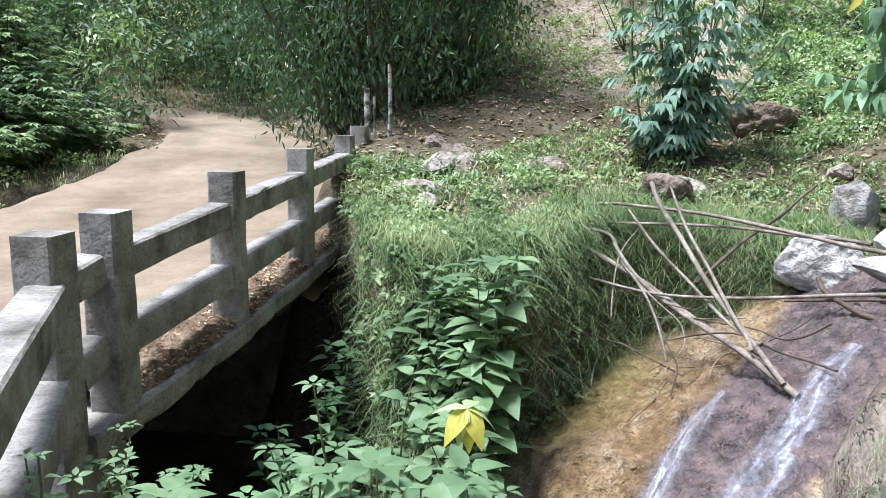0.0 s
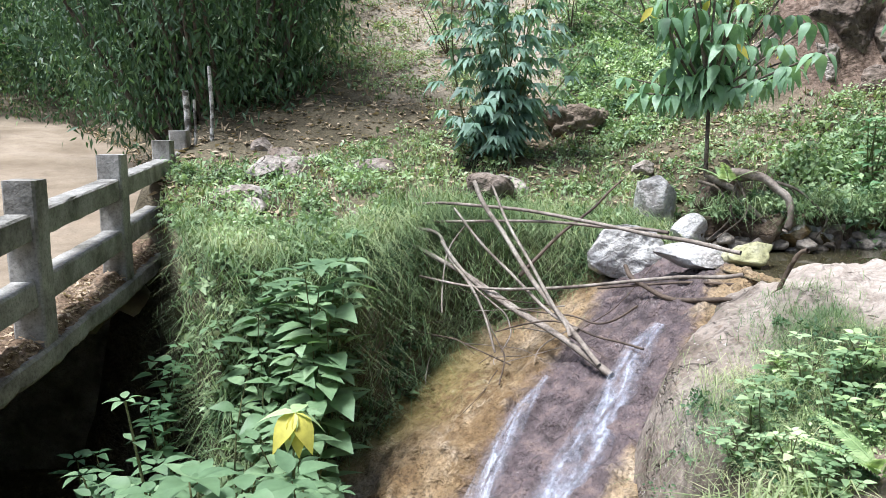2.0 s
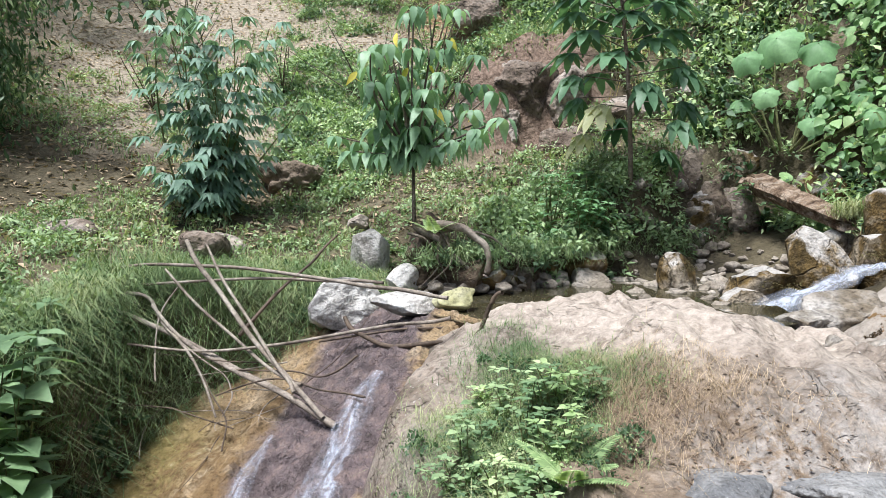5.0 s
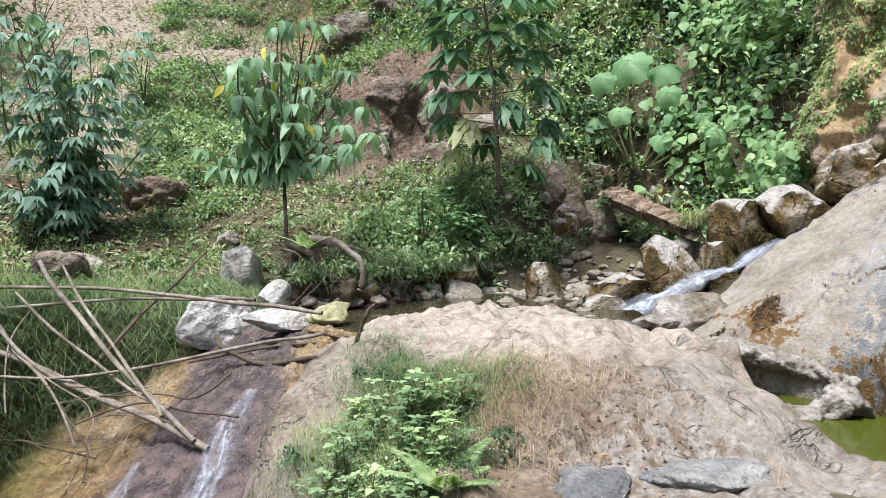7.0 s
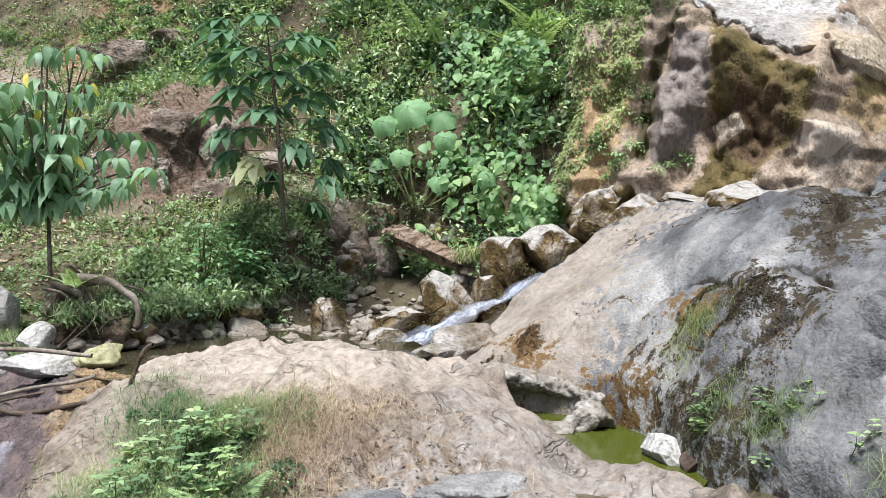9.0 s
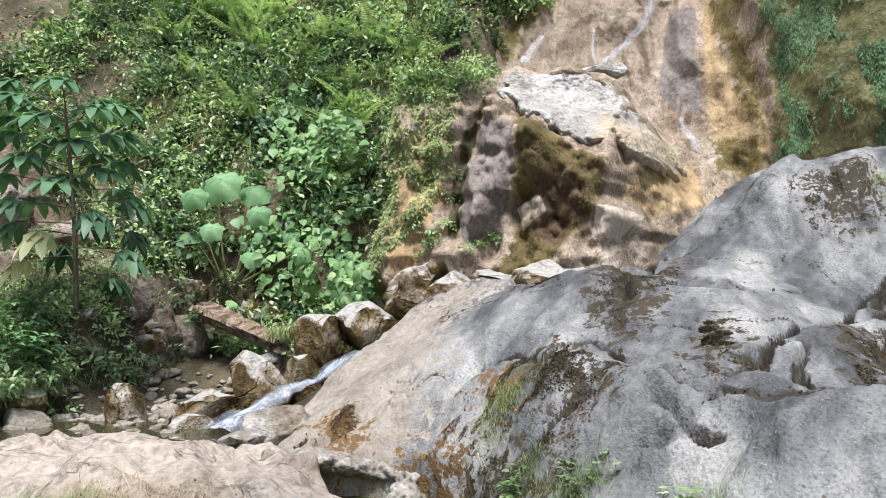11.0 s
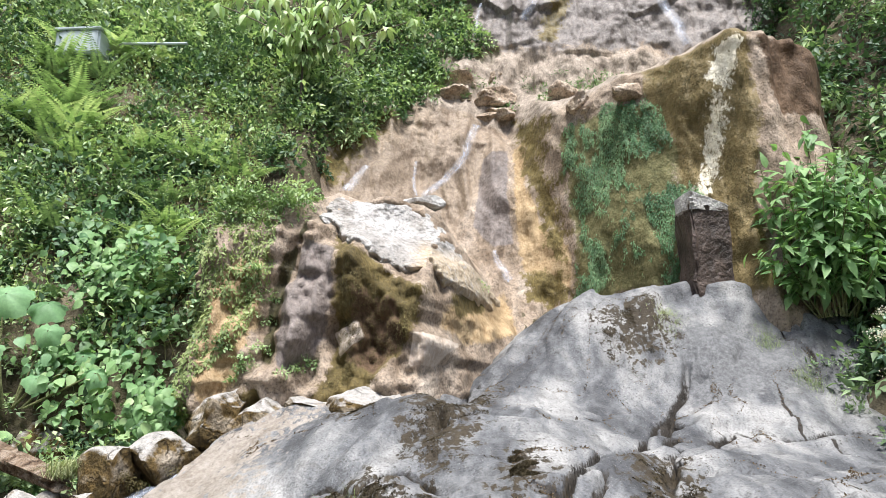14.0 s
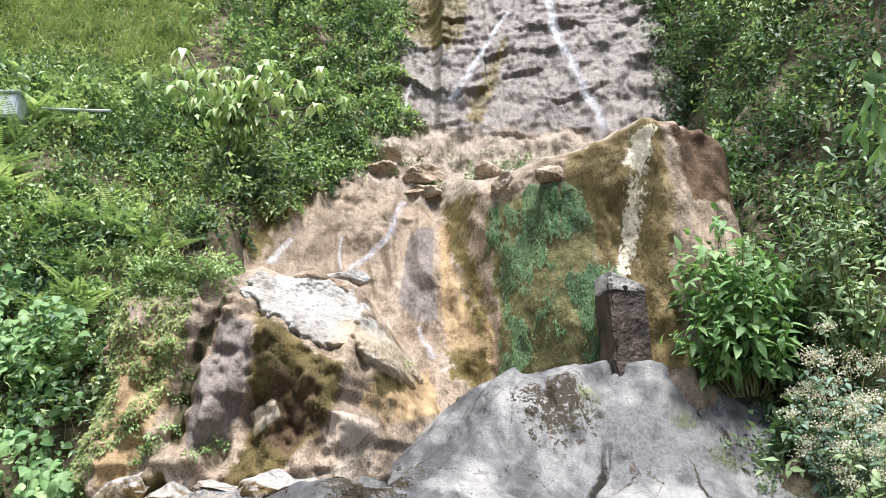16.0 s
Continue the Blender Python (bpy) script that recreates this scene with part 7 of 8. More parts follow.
p = spots(lambda x, y: np.maximum(tan_z(x, y), ground(x, y)), [(3.1, 3.3), (2.8, 2.9), (3.4, 3.1), (2.6, 3.4), (2.5, 2.8)], 4200, 0.22)
stuff("rock_grass", [blades(p, rng.uniform(0.05, 0.18, len(p)), rng.uniform(0.0008, 0.0018, len(p)), 1.6)], M_grass, "wiry green and straw grass on the tan rock", "grass")
p = spots(lambda x, y: np.maximum(tan_z(x, y), ground(x, y)), [(3.5, 2.7), (3.7, 2.4), (3.3, 2.5), (3.5, 3.0)], 2400, 0.25)
stuff("dry_grass", [blades(p, rng.uniform(0.05, 0.16, len(p)), rng.uniform(0.0006, 0.0014, len(p)), 1.75)], M_dry, "dead straw lying on the tan rock", "grass")
c = spots(lambda x, y: np.maximum(tan_z(x, y), ground(x, y)), [(3.0, 3.3), (2.75, 2.85), (2.9, 3.0)], 60, 0.3)
stuff("rock_creepers", [clumps(c, rng.uniform(0.05, 0.12, 60), rng.uniform(0.05, 0.1, 60), 60, rng.uniform(0.015, 0.03, 60), 0.6)], M_light, "tiny-leaved creeper on the tan rock", "creepers")
p = spots(lambda x, y: np.maximum(tan_z(x, y), ground(x, y)), [(3.03, 3.25), (2.5, 3.26), (2.4, 2.9), (2.9, 2.87), (3.35, 3.64), (3.45, 3.03), (3.5, 4.1), (3.2, 3.8)], 5200, 0.17)
stuff("rock_grass", [blades(p, rng.uniform(0.04, 0.15, len(p)), rng.uniform(0.0008, 0.002, len(p)), 1.5)], M_bank, "matted green grass on the tan rock", "grass")
c = spots(lambda x, y: np.maximum(tan_z(x, y), ground(x, y)), [(3.03, 3.25), (2.5, 3.26), (2.4, 2.9), (2.9, 2.87), (3.35, 3.6), (2.7, 2.6)], 130, 0.2)
stuff("rock_creepers", [clumps(c, rng.uniform(0.04, 0.12, 130), rng.uniform(0.03, 0.10, 130), 50, rng.uniform(0.012, 0.035, 130), 0.65)], M_dark, "dark small-leaved creeper matted on the tan rock", "creepers")
p = spots(lambda x, y: np.maximum(tan_z(x, y), ground(x, y)), [(3.5, 2.9), (3.7, 2.4), (3.3, 2.2), (3.1, 2.6), (3.5, 1.8), (4.0, 2.2), (3.2, 3.1)], 800, 0.24)
p[:, 2] += 0.008
stuff("leaf_litter", [leaves(p, rng.normal(size=p.shape) * [1, 1, 0.2], np.array([0, 0, 1.0]) + rng.normal(size=p.shape) * 0.3, rng.uniform(0.012, 0.05, len(p)), rng.uniform(0.005, 0.02, len(p)))], M_litter, "brown leaf crumbs and bark bits on the tan rock", "leaf litter")
# weeds in the slab's cracks
slab_spots = [(5.33, 0.60), (5.02, 0.15), (4.95, 0.35), (4.40, -0.5), (6.12, 0.98), (6.05, 0.85), (11.2, -3.2), (10.9, -4.5), (10.3, -4.8)]
p = spots(slab_z, slab_spots, 3000, 0.10)
stuff("crack_grass", [blades(p, rng.uniform(0.05, 0.19, len(p)), rng.uniform(0.0008, 0.0018, len(p)), 1.5)], M_grass, "withered grass tufts in the cracks of the grey slab", "grass")
for k, (x, y) in enumerate(slab_spots[:4]):
    for j in range(3):
        x1, y1 = x + G.normal() * 0.1, y + G.normal() * 0.12
        leafy_plant((x1, y1, float(slab_z(x1, y1)) - 0.03), G.uniform(0.1, 0.22), 3, 0.13, 3, G.uniform(0.04, 0.075), (M_mid, M_light)[j % 2], "round-leaved weed in a crack of the grey slab", 0.95, 0.3, "weeds on the slab", "weed")


def frond(base, top, n=22, size=0.10):
    """A fern frond: paired leaflets, shrinking towards the tip."""
    s = stem_points(base, top, 0.0, 8)
    s[:, 2] -= np.linspace(0, 1, 8) ** 2 * 0.25 * np.linalg.norm(np.subtract(top, base))
    t = np.linspace(0.12, 1, n)
    c = np.stack([np.interp(t, np.linspace(0, 1, 8), s[:, j]) for j in range(3)], 1)
    d = unit(np.gradient(c, axis=0))
    side = unit(np.cross(d, [0, 0, 1.0]))
    L = size * (1 - 0.85 * t) + 0.01
    P = np.repeat(c, 2, 0)
    D = np.stack([side + 0.35 * d, -side + 0.35 * d], 1).reshape(-1, 3)
    nn = np.repeat(np.cross(side, d), 2, 0)
    v, f = leaves(P, D, nn, np.repeat(L, 2), np.repeat(L * 0.32, 2), 0.05, 0.1)
    return s, v, f


def fern(base, count, reach, mat=None, size=0.10):
    base = np.asarray(base, float)
    root = holder("fern", "bright green fern with arching feathery fronds", "fern", "ferns", base)
    for k in range(count):
        a = 6.28 * k / count + rng.random() * 0.5
        q = reach * (0.7 + 0.5 * rng.random())
        s, v, f = frond(base, base + [np.cos(a) * q, np.sin(a) * q, q * (0.5 + 0.5 * rng.random())], 22, size)
        sv, sf = tube(s, np.linspace(0.005, 0.002, len(s)), 5)
        v, f = joined([(sv, sf), (v, f)])
        thing("frond", mesh_of("frond", v - base, f), mat or M_light, parent=root)


fern((2.58, 2.45, 0.03), 7, 0.30, size=0.11)
fern((4.35, 6.35, 0.95), 5, 0.3)
for k in range(26):
    x, y = rng.uniform(10.6, 15.5), rng.uniform(3.4, 9.5)
    fern((x, y, float(ground(x, y)) + 0.15), 6, rng.uniform(0.6, 1.0), M_light if k % 3 else M_mid, 0.24)
for k in range(10):
    x, y = rng.uniform(12.8, 15.0), rng.uniform(7.2, 8.8)
    fern((x, y, float(ground(x, y)) + 0.3), 7, 1.1, M_light, 0.3)

# blue-green shrub on the open slope
base = np.array([2.9, 9.4, 1.0])
st = [stem_points(base + rng.normal(size=3) * [0.15, 0.12, 0], base + [rng.normal() * 0.42, rng.normal() * 0.35, rng.uniform(0.35, 2.6)], 0.14, 8) for _ in range(24)]


def fingers(s, n, spread, size, droop=0.5, per=7, start=0.15):
    """Long-stalked leaves of several spreading fingers."""
    P, D, L = [], [], []
    for t in np.linspace(start, 1, n):
        i = min(int(t * (len(s) - 1)), len(s) - 2)
        c0 = s[i] + (s[i + 1] - s[i]) * (t * (len(s) - 1) - i)
        a = rng.random() * 6.28
        arm = unit(np.array([np.cos(a), np.sin(a), 0.25])) * spread * (0.6 + 0.6 * rng.random())
        for b_ in np.linspace(-1.7, 1.7, per):
            P.append(c0 + arm)
            D.append([np.cos(a + b_), np.sin(a + b_), -droop * 0.5 + 0.2 * rng.random()])
            L.append(size * (0.7 + 0.5 * rng.random()) * (1 - 0.2 * abs(b_)))
    P, D, L = np.array(P), np.array(D), np.array(L)
    return leaves(P, D, np.array([0, 0, 1.0]) + rng.normal(size=P.shape) * 0.2, L, L * 0.38, 0.1, droop * 0.5)


plant("bluish_shrub", base, "airy blue-green shrub with fingered leaves on the slope", "shrub", st, lambda s: fingers(s, 15, 0.3, 0.25, 0.8), M_blue, r=0.016)
for bx, by, h in [(4.6, 16.5, 2.2), (6.8, 12.5, 1.4), (5.6, 13.5, 1.2), (3.4, 14.2, 1.0), (8.0, 12.0, 1.5)]:
    b0 = on_ground(np.array([bx]), np.array([by]))[0]
    st = [stem_points(b0, b0 + [rng.normal() * 0.5, rng.normal() * 0.5, h * rng.uniform(0.6, 1.0)], 0.15, 7) for _ in range(9)]
    plant("sapling", b0, "thin dark sapling on the open slope", "sapling", st, lambda s: fingers(s, 12, 0.16, 0.10), M_mid, M_bark, 0.015, "saplings on the slope")

# small tree with hanging leaves
def drooping(s, n, size, rad, start=0.5):
    P, D, L = [], [], []
    for t in np.linspace(start, 1, n):
        i = min(int(t * (len(s) - 1)), len(s) - 2)
        c0 = s[i] + (s[i + 1] - s[i]) * (t * (len(s) - 1) - i)
        P.append(c0 + rng.normal(size=3) * [rad, rad, rad * 0.6])
        D.append([rng.normal() * 0.5, rng.normal() * 0.5, -1.0])
        L.append(size * (0.7 + 0.6 * rng.random()))
    P, D, L = np.array(P), np.array(D), np.array(L)
    nn = rng.normal(size=P.shape) * [1, 1, 0.1] + [-0.5, -0.5, 0.4]
    return broad_leaves(P, D, nn, L, L * 0.38, 0.3)


def rosettes(s, nodes, size, start=0.5):
    """Whorls of long-tipped leaves that spread from a twig and hang."""
    P, D, L = [], [], []
    for t in np.linspace(start, 1, nodes):
        i = min(int(t * (len(s) - 1)), len(s) - 2)
        c0 = s[i] + (s[i + 1] - s[i]) * (t * (len(s) - 1) - i)
        a0 = rng.random() * 6.28
        for m in range(6):
            a = a0 + m * 1.047 + rng.normal() * 0.25
            D.append([math.cos(a), math.sin(a), -0.1 - 0.9 * rng.random()])
            P.append(c0 + np.array([math.cos(a), math.sin(a), 0.0]) * 0.05)
            L.append(size * rng.uniform(0.65, 1.2))
    P, D, L = np.array(P), np.array(D), np.array(L)
    return broad_leaves(P, D, np.array([0, 0, 1.0]) + rng.normal(size=P.shape) * 0.2, L, L * 0.5, 0.7)


base = np.array([4.25, 6.6, 1.0])
fork = base + [0.06, 0.12, 0.75]
tips = []
for _ in range(26):
    u, v = rng.uniform(-1.0, 0.85), rng.uniform(-0.55, 1.0)
    v = v - 0.55 * max(-u - 0.3, 0)
    tips.append(np.array([4.45, 6.75, 2.35]) + np.array([0.886, -0.463, 0]) * u * (1 - 0.35 * max(v, 0)) + np.array([0.463, 0.886, 0]) * rng.normal() * 0.35 + [0, 0, v])
st = [np.concatenate([np.linspace(base, fork, 4)[:-1], stem_points(fork, t_, 0.16, 6)]) for t_ in tips]
plant("drooping_tree", base, "small tree with limp hanging green leaves", "tree", st, lambda s: rosettes(s, 4, 0.19), M_limp, M_bark, 0.022,
      extra=[("yellowed_leaves", M_yellow, joined([drooping(np.asarray(s), 1, 0.17, 0.12, 0.9) for s in st[::2]]), "orange and yellow dying leaves")])

# lobed-leaf tree
base = np.array([7.55, 6.6, 1.2])
top = np.array([7.1, 6.45, 3.9])
trunk = stem_points(base, top, 0.06, 8)


def lobed(c, a, size, droop, n=9):
    """One deep-lobed round leaf: lobes fanned out from the stalk's end."""
    b_ = np.linspace(-2.5, 2.5, n) + a
    D = np.stack([np.cos(b_), np.sin(b_), np.full(n, -droop)], 1)
    L = size * (0.75 + 0.35 * np.cos((b_ - a) * 0.9))
    return broad_leaves(np.repeat(c[None], n, 0), D, np.array([[0, 0, 1.0]] * n) + rng.normal(size=(n, 3)) * 0.08, L, L * 0.48, 0.3, 0.35)


pieces, stalks, pale = [], [trunk], []
for k in range(36):
    t = 0.30 + 0.7 * (k / 35) ** 0.7
    c0 = trunk[0] + (trunk[-1] - trunk[0]) * t
    a = k * 2.4
    reach = 0.5 + 0.25 * rng.random()
    end = c0 + np.array([np.cos(a) * reach, np.sin(a) * reach, 0.30 - 0.55 * (1 - t)])
    stalks.append(stem_points(c0, end, 0.05, 4))
    (pale if k in (1, 4) else pieces).append(lobed(end, a, 0.43, 0.7 if t < 0.6 else 0.3))
root = holder("lobed_leaf_tree", "slender tree with deeply lobed dark green leaves", "tree", at=base)
v, f = joined([tube(s - base, np.linspace(0.035, 0.02, len(s)) if k == 0 else np.linspace(0.009, 0.005, len(s)), 7) for k, s in enumerate(stalks)])
thing("trunk", smooth(mesh_of("trunk", v, f)), M_bark, parent=root)
for v, f in pieces:
    thing("leaf", mesh_of("leaf", v - base, f), M_lobed, parent=root)
for v, f in pale:
    thing("leaf", mesh_of("leaf", v - base, f), M_pale, "pale withering leaf", parent=root)

# round-leaved giant herb under the slope
base = np.array([9.6, 5.75, 1.9])
root = holder("giant_leaf_plant", "plant with very large round pale-green leaves", "plant", at=base)
sk = []
for k, (dx, dy, dz, sz) in enumerate([(-0.15, 0.1, 1.5, 0.42), (0.25, -0.25, 1.42, 0.36), (-0.45, 0.35, 1.25, 0.34), (-0.1, -0.5, 1.0, 0.3), (0.3, -0.8, 0.7, 0.28), (-0.5, 0.0, 0.75, 0.3), (0.1, -1.1, 0.45, 0.3), (-0.4, -0.6, 0.35, 0.28), (-0.3, 0.5, 0.7, 0.26)]):
    e = base + [dx, dy, dz]
    sk.append(stem_points(base + [dx * 0.2, dy * 0.2, 0], e, 0.1, 5))
v, f = joined([tube(s - base, np.linspace(0.02, 0.01, len(s)), 6) for s in sk])
thing("stem", smooth(mesh_of("stem", v, f)), M_stem, parent=root)
for s, z_ in zip(sk, [0.75, 0.62, 0.5, 0.45, 0.4, 0.42, 0.42, 0.38, 0.36]):
    up = unit(np.array([-0.75, -0.40, 0.85]) + rng.normal(size=3) * 0.2)
    e1 = unit(np.cross(up, [0, 0, 1.0]))
    e2 = np.cross(up, e1)
    ang = np.linspace(0, 2 * np.pi, 30, endpoint=False)
    rings = np.array([0.04, 0.3, 0.6, 0.85, 1.0])[:, None]
    edge = (1 + 0.10 * np.cos(5 * ang + 1) + 0.05 * np.cos(15 * ang)) * (1 - 0.45 * np.exp(-((ang - 4.7) / 0.22) ** 2))
    rad = z_ * 0.40 * rings * (1 + (edge - 1) * rings)
    sag = -0.30 * z_ * rings ** 2 * (0.7 + 0.3 * np.cos(ang - 1.5)) - 0.025 * z_ * np.cos(5 * ang) * rings
    v = s[-1] - base + rad[..., None] * (np.cos(ang)[:, None] * e1 + np.sin(ang)[:, None] * e2) + (sag + 0 * rad)[..., None] * up
    idx = np.arange(150).reshape(5, 30)
    f = np.stack([idx[:-1], np.roll(idx, -1, 1)[:-1], np.roll(idx, -1, 1)[1:], idx[1:]], -1).reshape(-1, 4)
    thing("leaf", smooth(mesh_of("leaf", v.reshape(-1, 3), f)), M_giant, parent=root)

# bare roots of the small tree reaching down the bank
limb("root", [(4.36, 6.36, 1.06), (4.58, 6.21, 1.01), (4.72, 6.10, 0.89), (4.79, 6.03, 0.72), (4.74, 6.04, 0.51)], 0.045, 0.028, M_stick, "thick pale bare root bending down the bank", "root", "roots on the bank", wob=0.02)
limb("root", [(4.19, 6.52, 1.03), (4.41, 6.37, 0.88), (4.5, 6.3, 0.74), (4.66, 6.16, 0.57)], 0.035, 0.02, M_stick, "thick pale bare root bending down the bank", "root", "roots on the bank", wob=0.02)

# heart-leaved climbers hanging on the cliff's edge
x = rng.uniform(9.3, 11.0, 5200)
y = rng.uniform(3.5, 5.7, 5200)
z = np.maximum(ground(x, y), 1.1) + rng.random(5200) ** 1.8 * 1.6
q = (fbm(x * 1.6, y * 1.6, z * 1.6, 3) > -0.05) & (x > 9.0 + 0.9 * rng.random(5200))
x, y, z = x[q][:2200], y[q][:2200], z[q][:2200]
m = len(x)
p = np.stack([x - 0.25 * (z - ground(x, y)) * 0.3, y, z], 1)
D = np.stack([-0.6 + 0 * x, rng.normal(size=m) * 0.6, -0.6 + rng.normal(size=m) * 0.4], 1)
nn = np.array([-0.7, -0.3, 0.7]) + rng.normal(size=p.shape) * 0.4
L = 0.05 + 0.15 * rng.random(m) ** 1.6
k = rng.random(m) * 0.5 + 0.5 * (fbm(x * 1.3, y * 1.3, z * 1.3, 2) * 0.5 + 0.5)
for lo, hi, mat, what in ((-9, 0.3, M_bankleaf, "dark heart-shaped leaves hanging beside the mossy wall"), (0.3, 0.82, M_climber, "green heart-shaped leaves hanging beside the mossy wall"), (0.82, 9, M_light, "young yellow-green heart-shaped leaves beside the mossy wall")):
    q = (k >= lo) & (k < hi)
    stuff("climbers", [broad_leaves(p[q], D[q], nn[q], L[q], L[q] * 0.82, 0.25)], mat, what, "climbers")
# moss plants on the cliff
y = rng.uniform(-4.3, -2.0, 70000)
z = rng.uniform(3.4, 8.0, 70000)
q = cover(y, z, CLIFF_GREEN, 0.5) + 0.8 * fbm(y * 3.0, z * 1.3, 4, 5, 0.65) > 0.60 + 0.3 * rng.random(len(y))
y, z = y[q], z[q]
p = np.stack([cliff_x(y, z) - 0.03, y, z], 1)
q = rng.random(len(p)) + 0.35 * ss(-2.9, -3.3, y) < 0.6
stuff("cliff_creepers", [leaves(p[q], np.array([-0.3, 0, -1.0]) + rng.normal(size=p[q].shape) * 0.3, np.array([-1.0, 0, 0.3]) + rng.normal(size=p[q].shape) * 0.3, rng.uniform(0.05, 0.13, q.sum()), rng.uniform(0.004, 0.008, q.sum()))], M_wallgrass, "fine hanging grass clinging to the wet wall", "grass")
stuff("cliff_creepers", [leaves(p[~q], np.array([-0.4, 0, -0.8]) + rng.normal(size=p[~q].shape) * 0.5, np.array([-1.0, 0, 0.3]) + rng.normal(size=p[~q].shape) * 0.3, rng.uniform(0.025, 0.06, (~q).sum()), rng.uniform(0.012, 0.03, (~q).sum()))], M_bankleaf, "small green creepers clinging to the wet wall", "creepers")
y = rng.uniform(2.1, 4.5, 22000)
z = rng.uniform(1.6, 8.5, 22000)
q = (fbm(y * 2.2, z * 1.6, 2, 3) > 0.36 - 0.5 * ss(3.0, 3.9, y)) & (y > 2.55 + 0.25 * ss(4.2, 2.6, z))
y, z = y[q], z[q]
p = np.stack([cliff_x(y, z) - 0.03, y, z], 1)
stuff("cliff_creepers", [leaves(p, np.array([-0.4, 0, -0.8]) + rng.normal(size=p.shape) * 0.5, np.array([-1.0, 0, 0.5]) + rng.normal(size=p.shape) * 0.3, rng.uniform(0.04, 0.1, len(p)), rng.uniform(0.015, 0.045, len(p)))], M_fernwall, "yellow-green ferns and creepers on the wall", "creepers")
c = np.stack([cliff_x(rng.uniform(2.2, 3.6, 70), rng.uniform(4.6, 5.2, 70)), rng.uniform(2.2, 3.6, 70), rng.uniform(4.5, 5.2, 70)], 1)
stuff("cliff_herbs", [clumps(c, rng.uniform(0.15, 0.3, 70), rng.uniform(0.15, 0.35, 70), 70, rng.uniform(0.05, 0.09, 70), 0.5)], M_light, "bright herbs on the ledge beside the pale boulder", "herbs")
tuft = np.array([(2.05, 2.32), (2.0, 2.45), (2.62, 2.6), (2.68, 3.0), (2.62, 3.4), (2.8, 2.3), (2.72, 2.45), (-0.36, 3.95), (2.75, 3.8), (3.0, 2.7)]).repeat(3, 0) + rng.normal(size=(30, 2)) * 0.05
c = np.stack([cliff_x(tuft[:, 0], tuft[:, 1]) - 0.03, tuft[:, 0], tuft[:, 1]], 1)
stuff("cliff_herbs", [clumps(c, rng.uniform(0.07, 0.16, 30), rng.uniform(0.08, 0.15, 30), 60, rng.uniform(0.03, 0.06, 30), 0.5, 0.5)], M_light, "bright fern tufts in the joints of the lower wall", "herbs")
y, z = rng.uniform(-5.5, 1.5, 60), rng.uniform(9.0, 10.3, 60)
c = np.stack([cliff_x(y, z), y, z], 1)
stuff("cliff_herbs", [clumps(c, rng.uniform(0.1, 0.35, 60), rng.uniform(0.15, 0.3, 60), 60, rng.uniform(0.06, 0.1, 60), 0.4)], M_mid, "green tufts along the ledge under the upper falls", "herbs")

# cushions of moss
M_moss = leafy("moss", (0.045, 0.038, 0.012), (0.10, 0.082, 0.028), (0.19, 0.16, 0.06), 0.9, 0.1)
M_slabmoss = leafy("dark_moss", (0.018, 0.014, 0.006), (0.05, 0.038, 0.017), (0.11, 0.083, 0.04), 0.9, 0.05)
M_brownmoss = leafy("brown_moss", (0.035, 0.022, 0.011), (0.085, 0.055, 0.027), (0.16, 0.11, 0.058), 0.9, 0.05)


def moss_on_cliff(polys, soft, n, cut, mat, label, size=0.03):
    flat = [q for poly in polys for q in poly]
    y = rng.uniform(min(q[0] for q in flat) - soft, max(q[0] for q in flat) + soft, n)
    z = rng.uniform(min(q[1] for q in flat) - soft, max(q[1] for q in flat) + soft, n)
    q = cover(y, z, polys, soft) + 0.45 * fbm(y * 2.2, z * 1.5, 11, 4) > cut
    y, z = y[q], z[q]
    p = np.stack([cliff_x(y, z) - 0.008, y, z], 1)
    stuff("moss", [leaves(p, np.array([-0.5, 0, -0.6]) + rng.normal(size=p.shape) * 0.5, np.array([-0.8, 0, 0.6]) + rng.normal(size=p.shape) * 0.5, rng.uniform(0.5, 1.5, len(p)) * size, rng.uniform(0.4, 0.8, len(p)) * size * 0.6)], mat, label, "moss")


moss_on_cliff(CLIFF_RUST[:2], 0.35, 16000, 0.75, M_brownmoss, "brown moss matted on the lower wall", 0.022)
moss_on_cliff(CLIFF_MOSS, 0.3, 60000, 0.85, M_moss, "olive moss cushions on the lower wall", 0.022)
moss_on_cliff(CLIFF_STREAK[:1], 0.5, 26000, 0.85, M_moss, "olive moss streaks down the pillar", 0.03)
moss_on_cliff(CLIFF_STREAK[1:3], 0.8, 16000, 0.85, M_moss, "olive moss beside the upper falls", 0.06)
moss_on_cliff(CLIFF_OLIVE, 0.4, 24000, 1.0, M_moss, "olive moss on the seeping wall", 0.03)


c = np.array([(8.95, 3.25, 1.25), (8.45, 3.65, 1.05), (7.9, 3.65, 0.72), (7.5, 4.05, 0.55), (7.05, 4.35, 0.42), (8.6, 3.5, 0.95), (6.9, 5.25, 0.5), (8.8, 3.2, 1.1), (7.3, 4.2, 0.4)])
stuff("moss", [clumps(c, np.full(9, 0.17), np.full(9, 0.14), 420, np.full(9, 0.022), 0.6)], M_moss, "olive-brown moss cushions on the cascade boulders", "moss")
p = np.array([8.4, 4.2, 1.12]) + rng.normal(size=(420, 3)) * [0.09, 0.09, 0.02]
stuff("boulder_grass", [blades(p, rng.uniform(0.12, 0.32, 420), rng.uniform(0.003, 0.006, 420), 1.0)], M_grass, "grass tuft beside the mossy boulders", "grass")


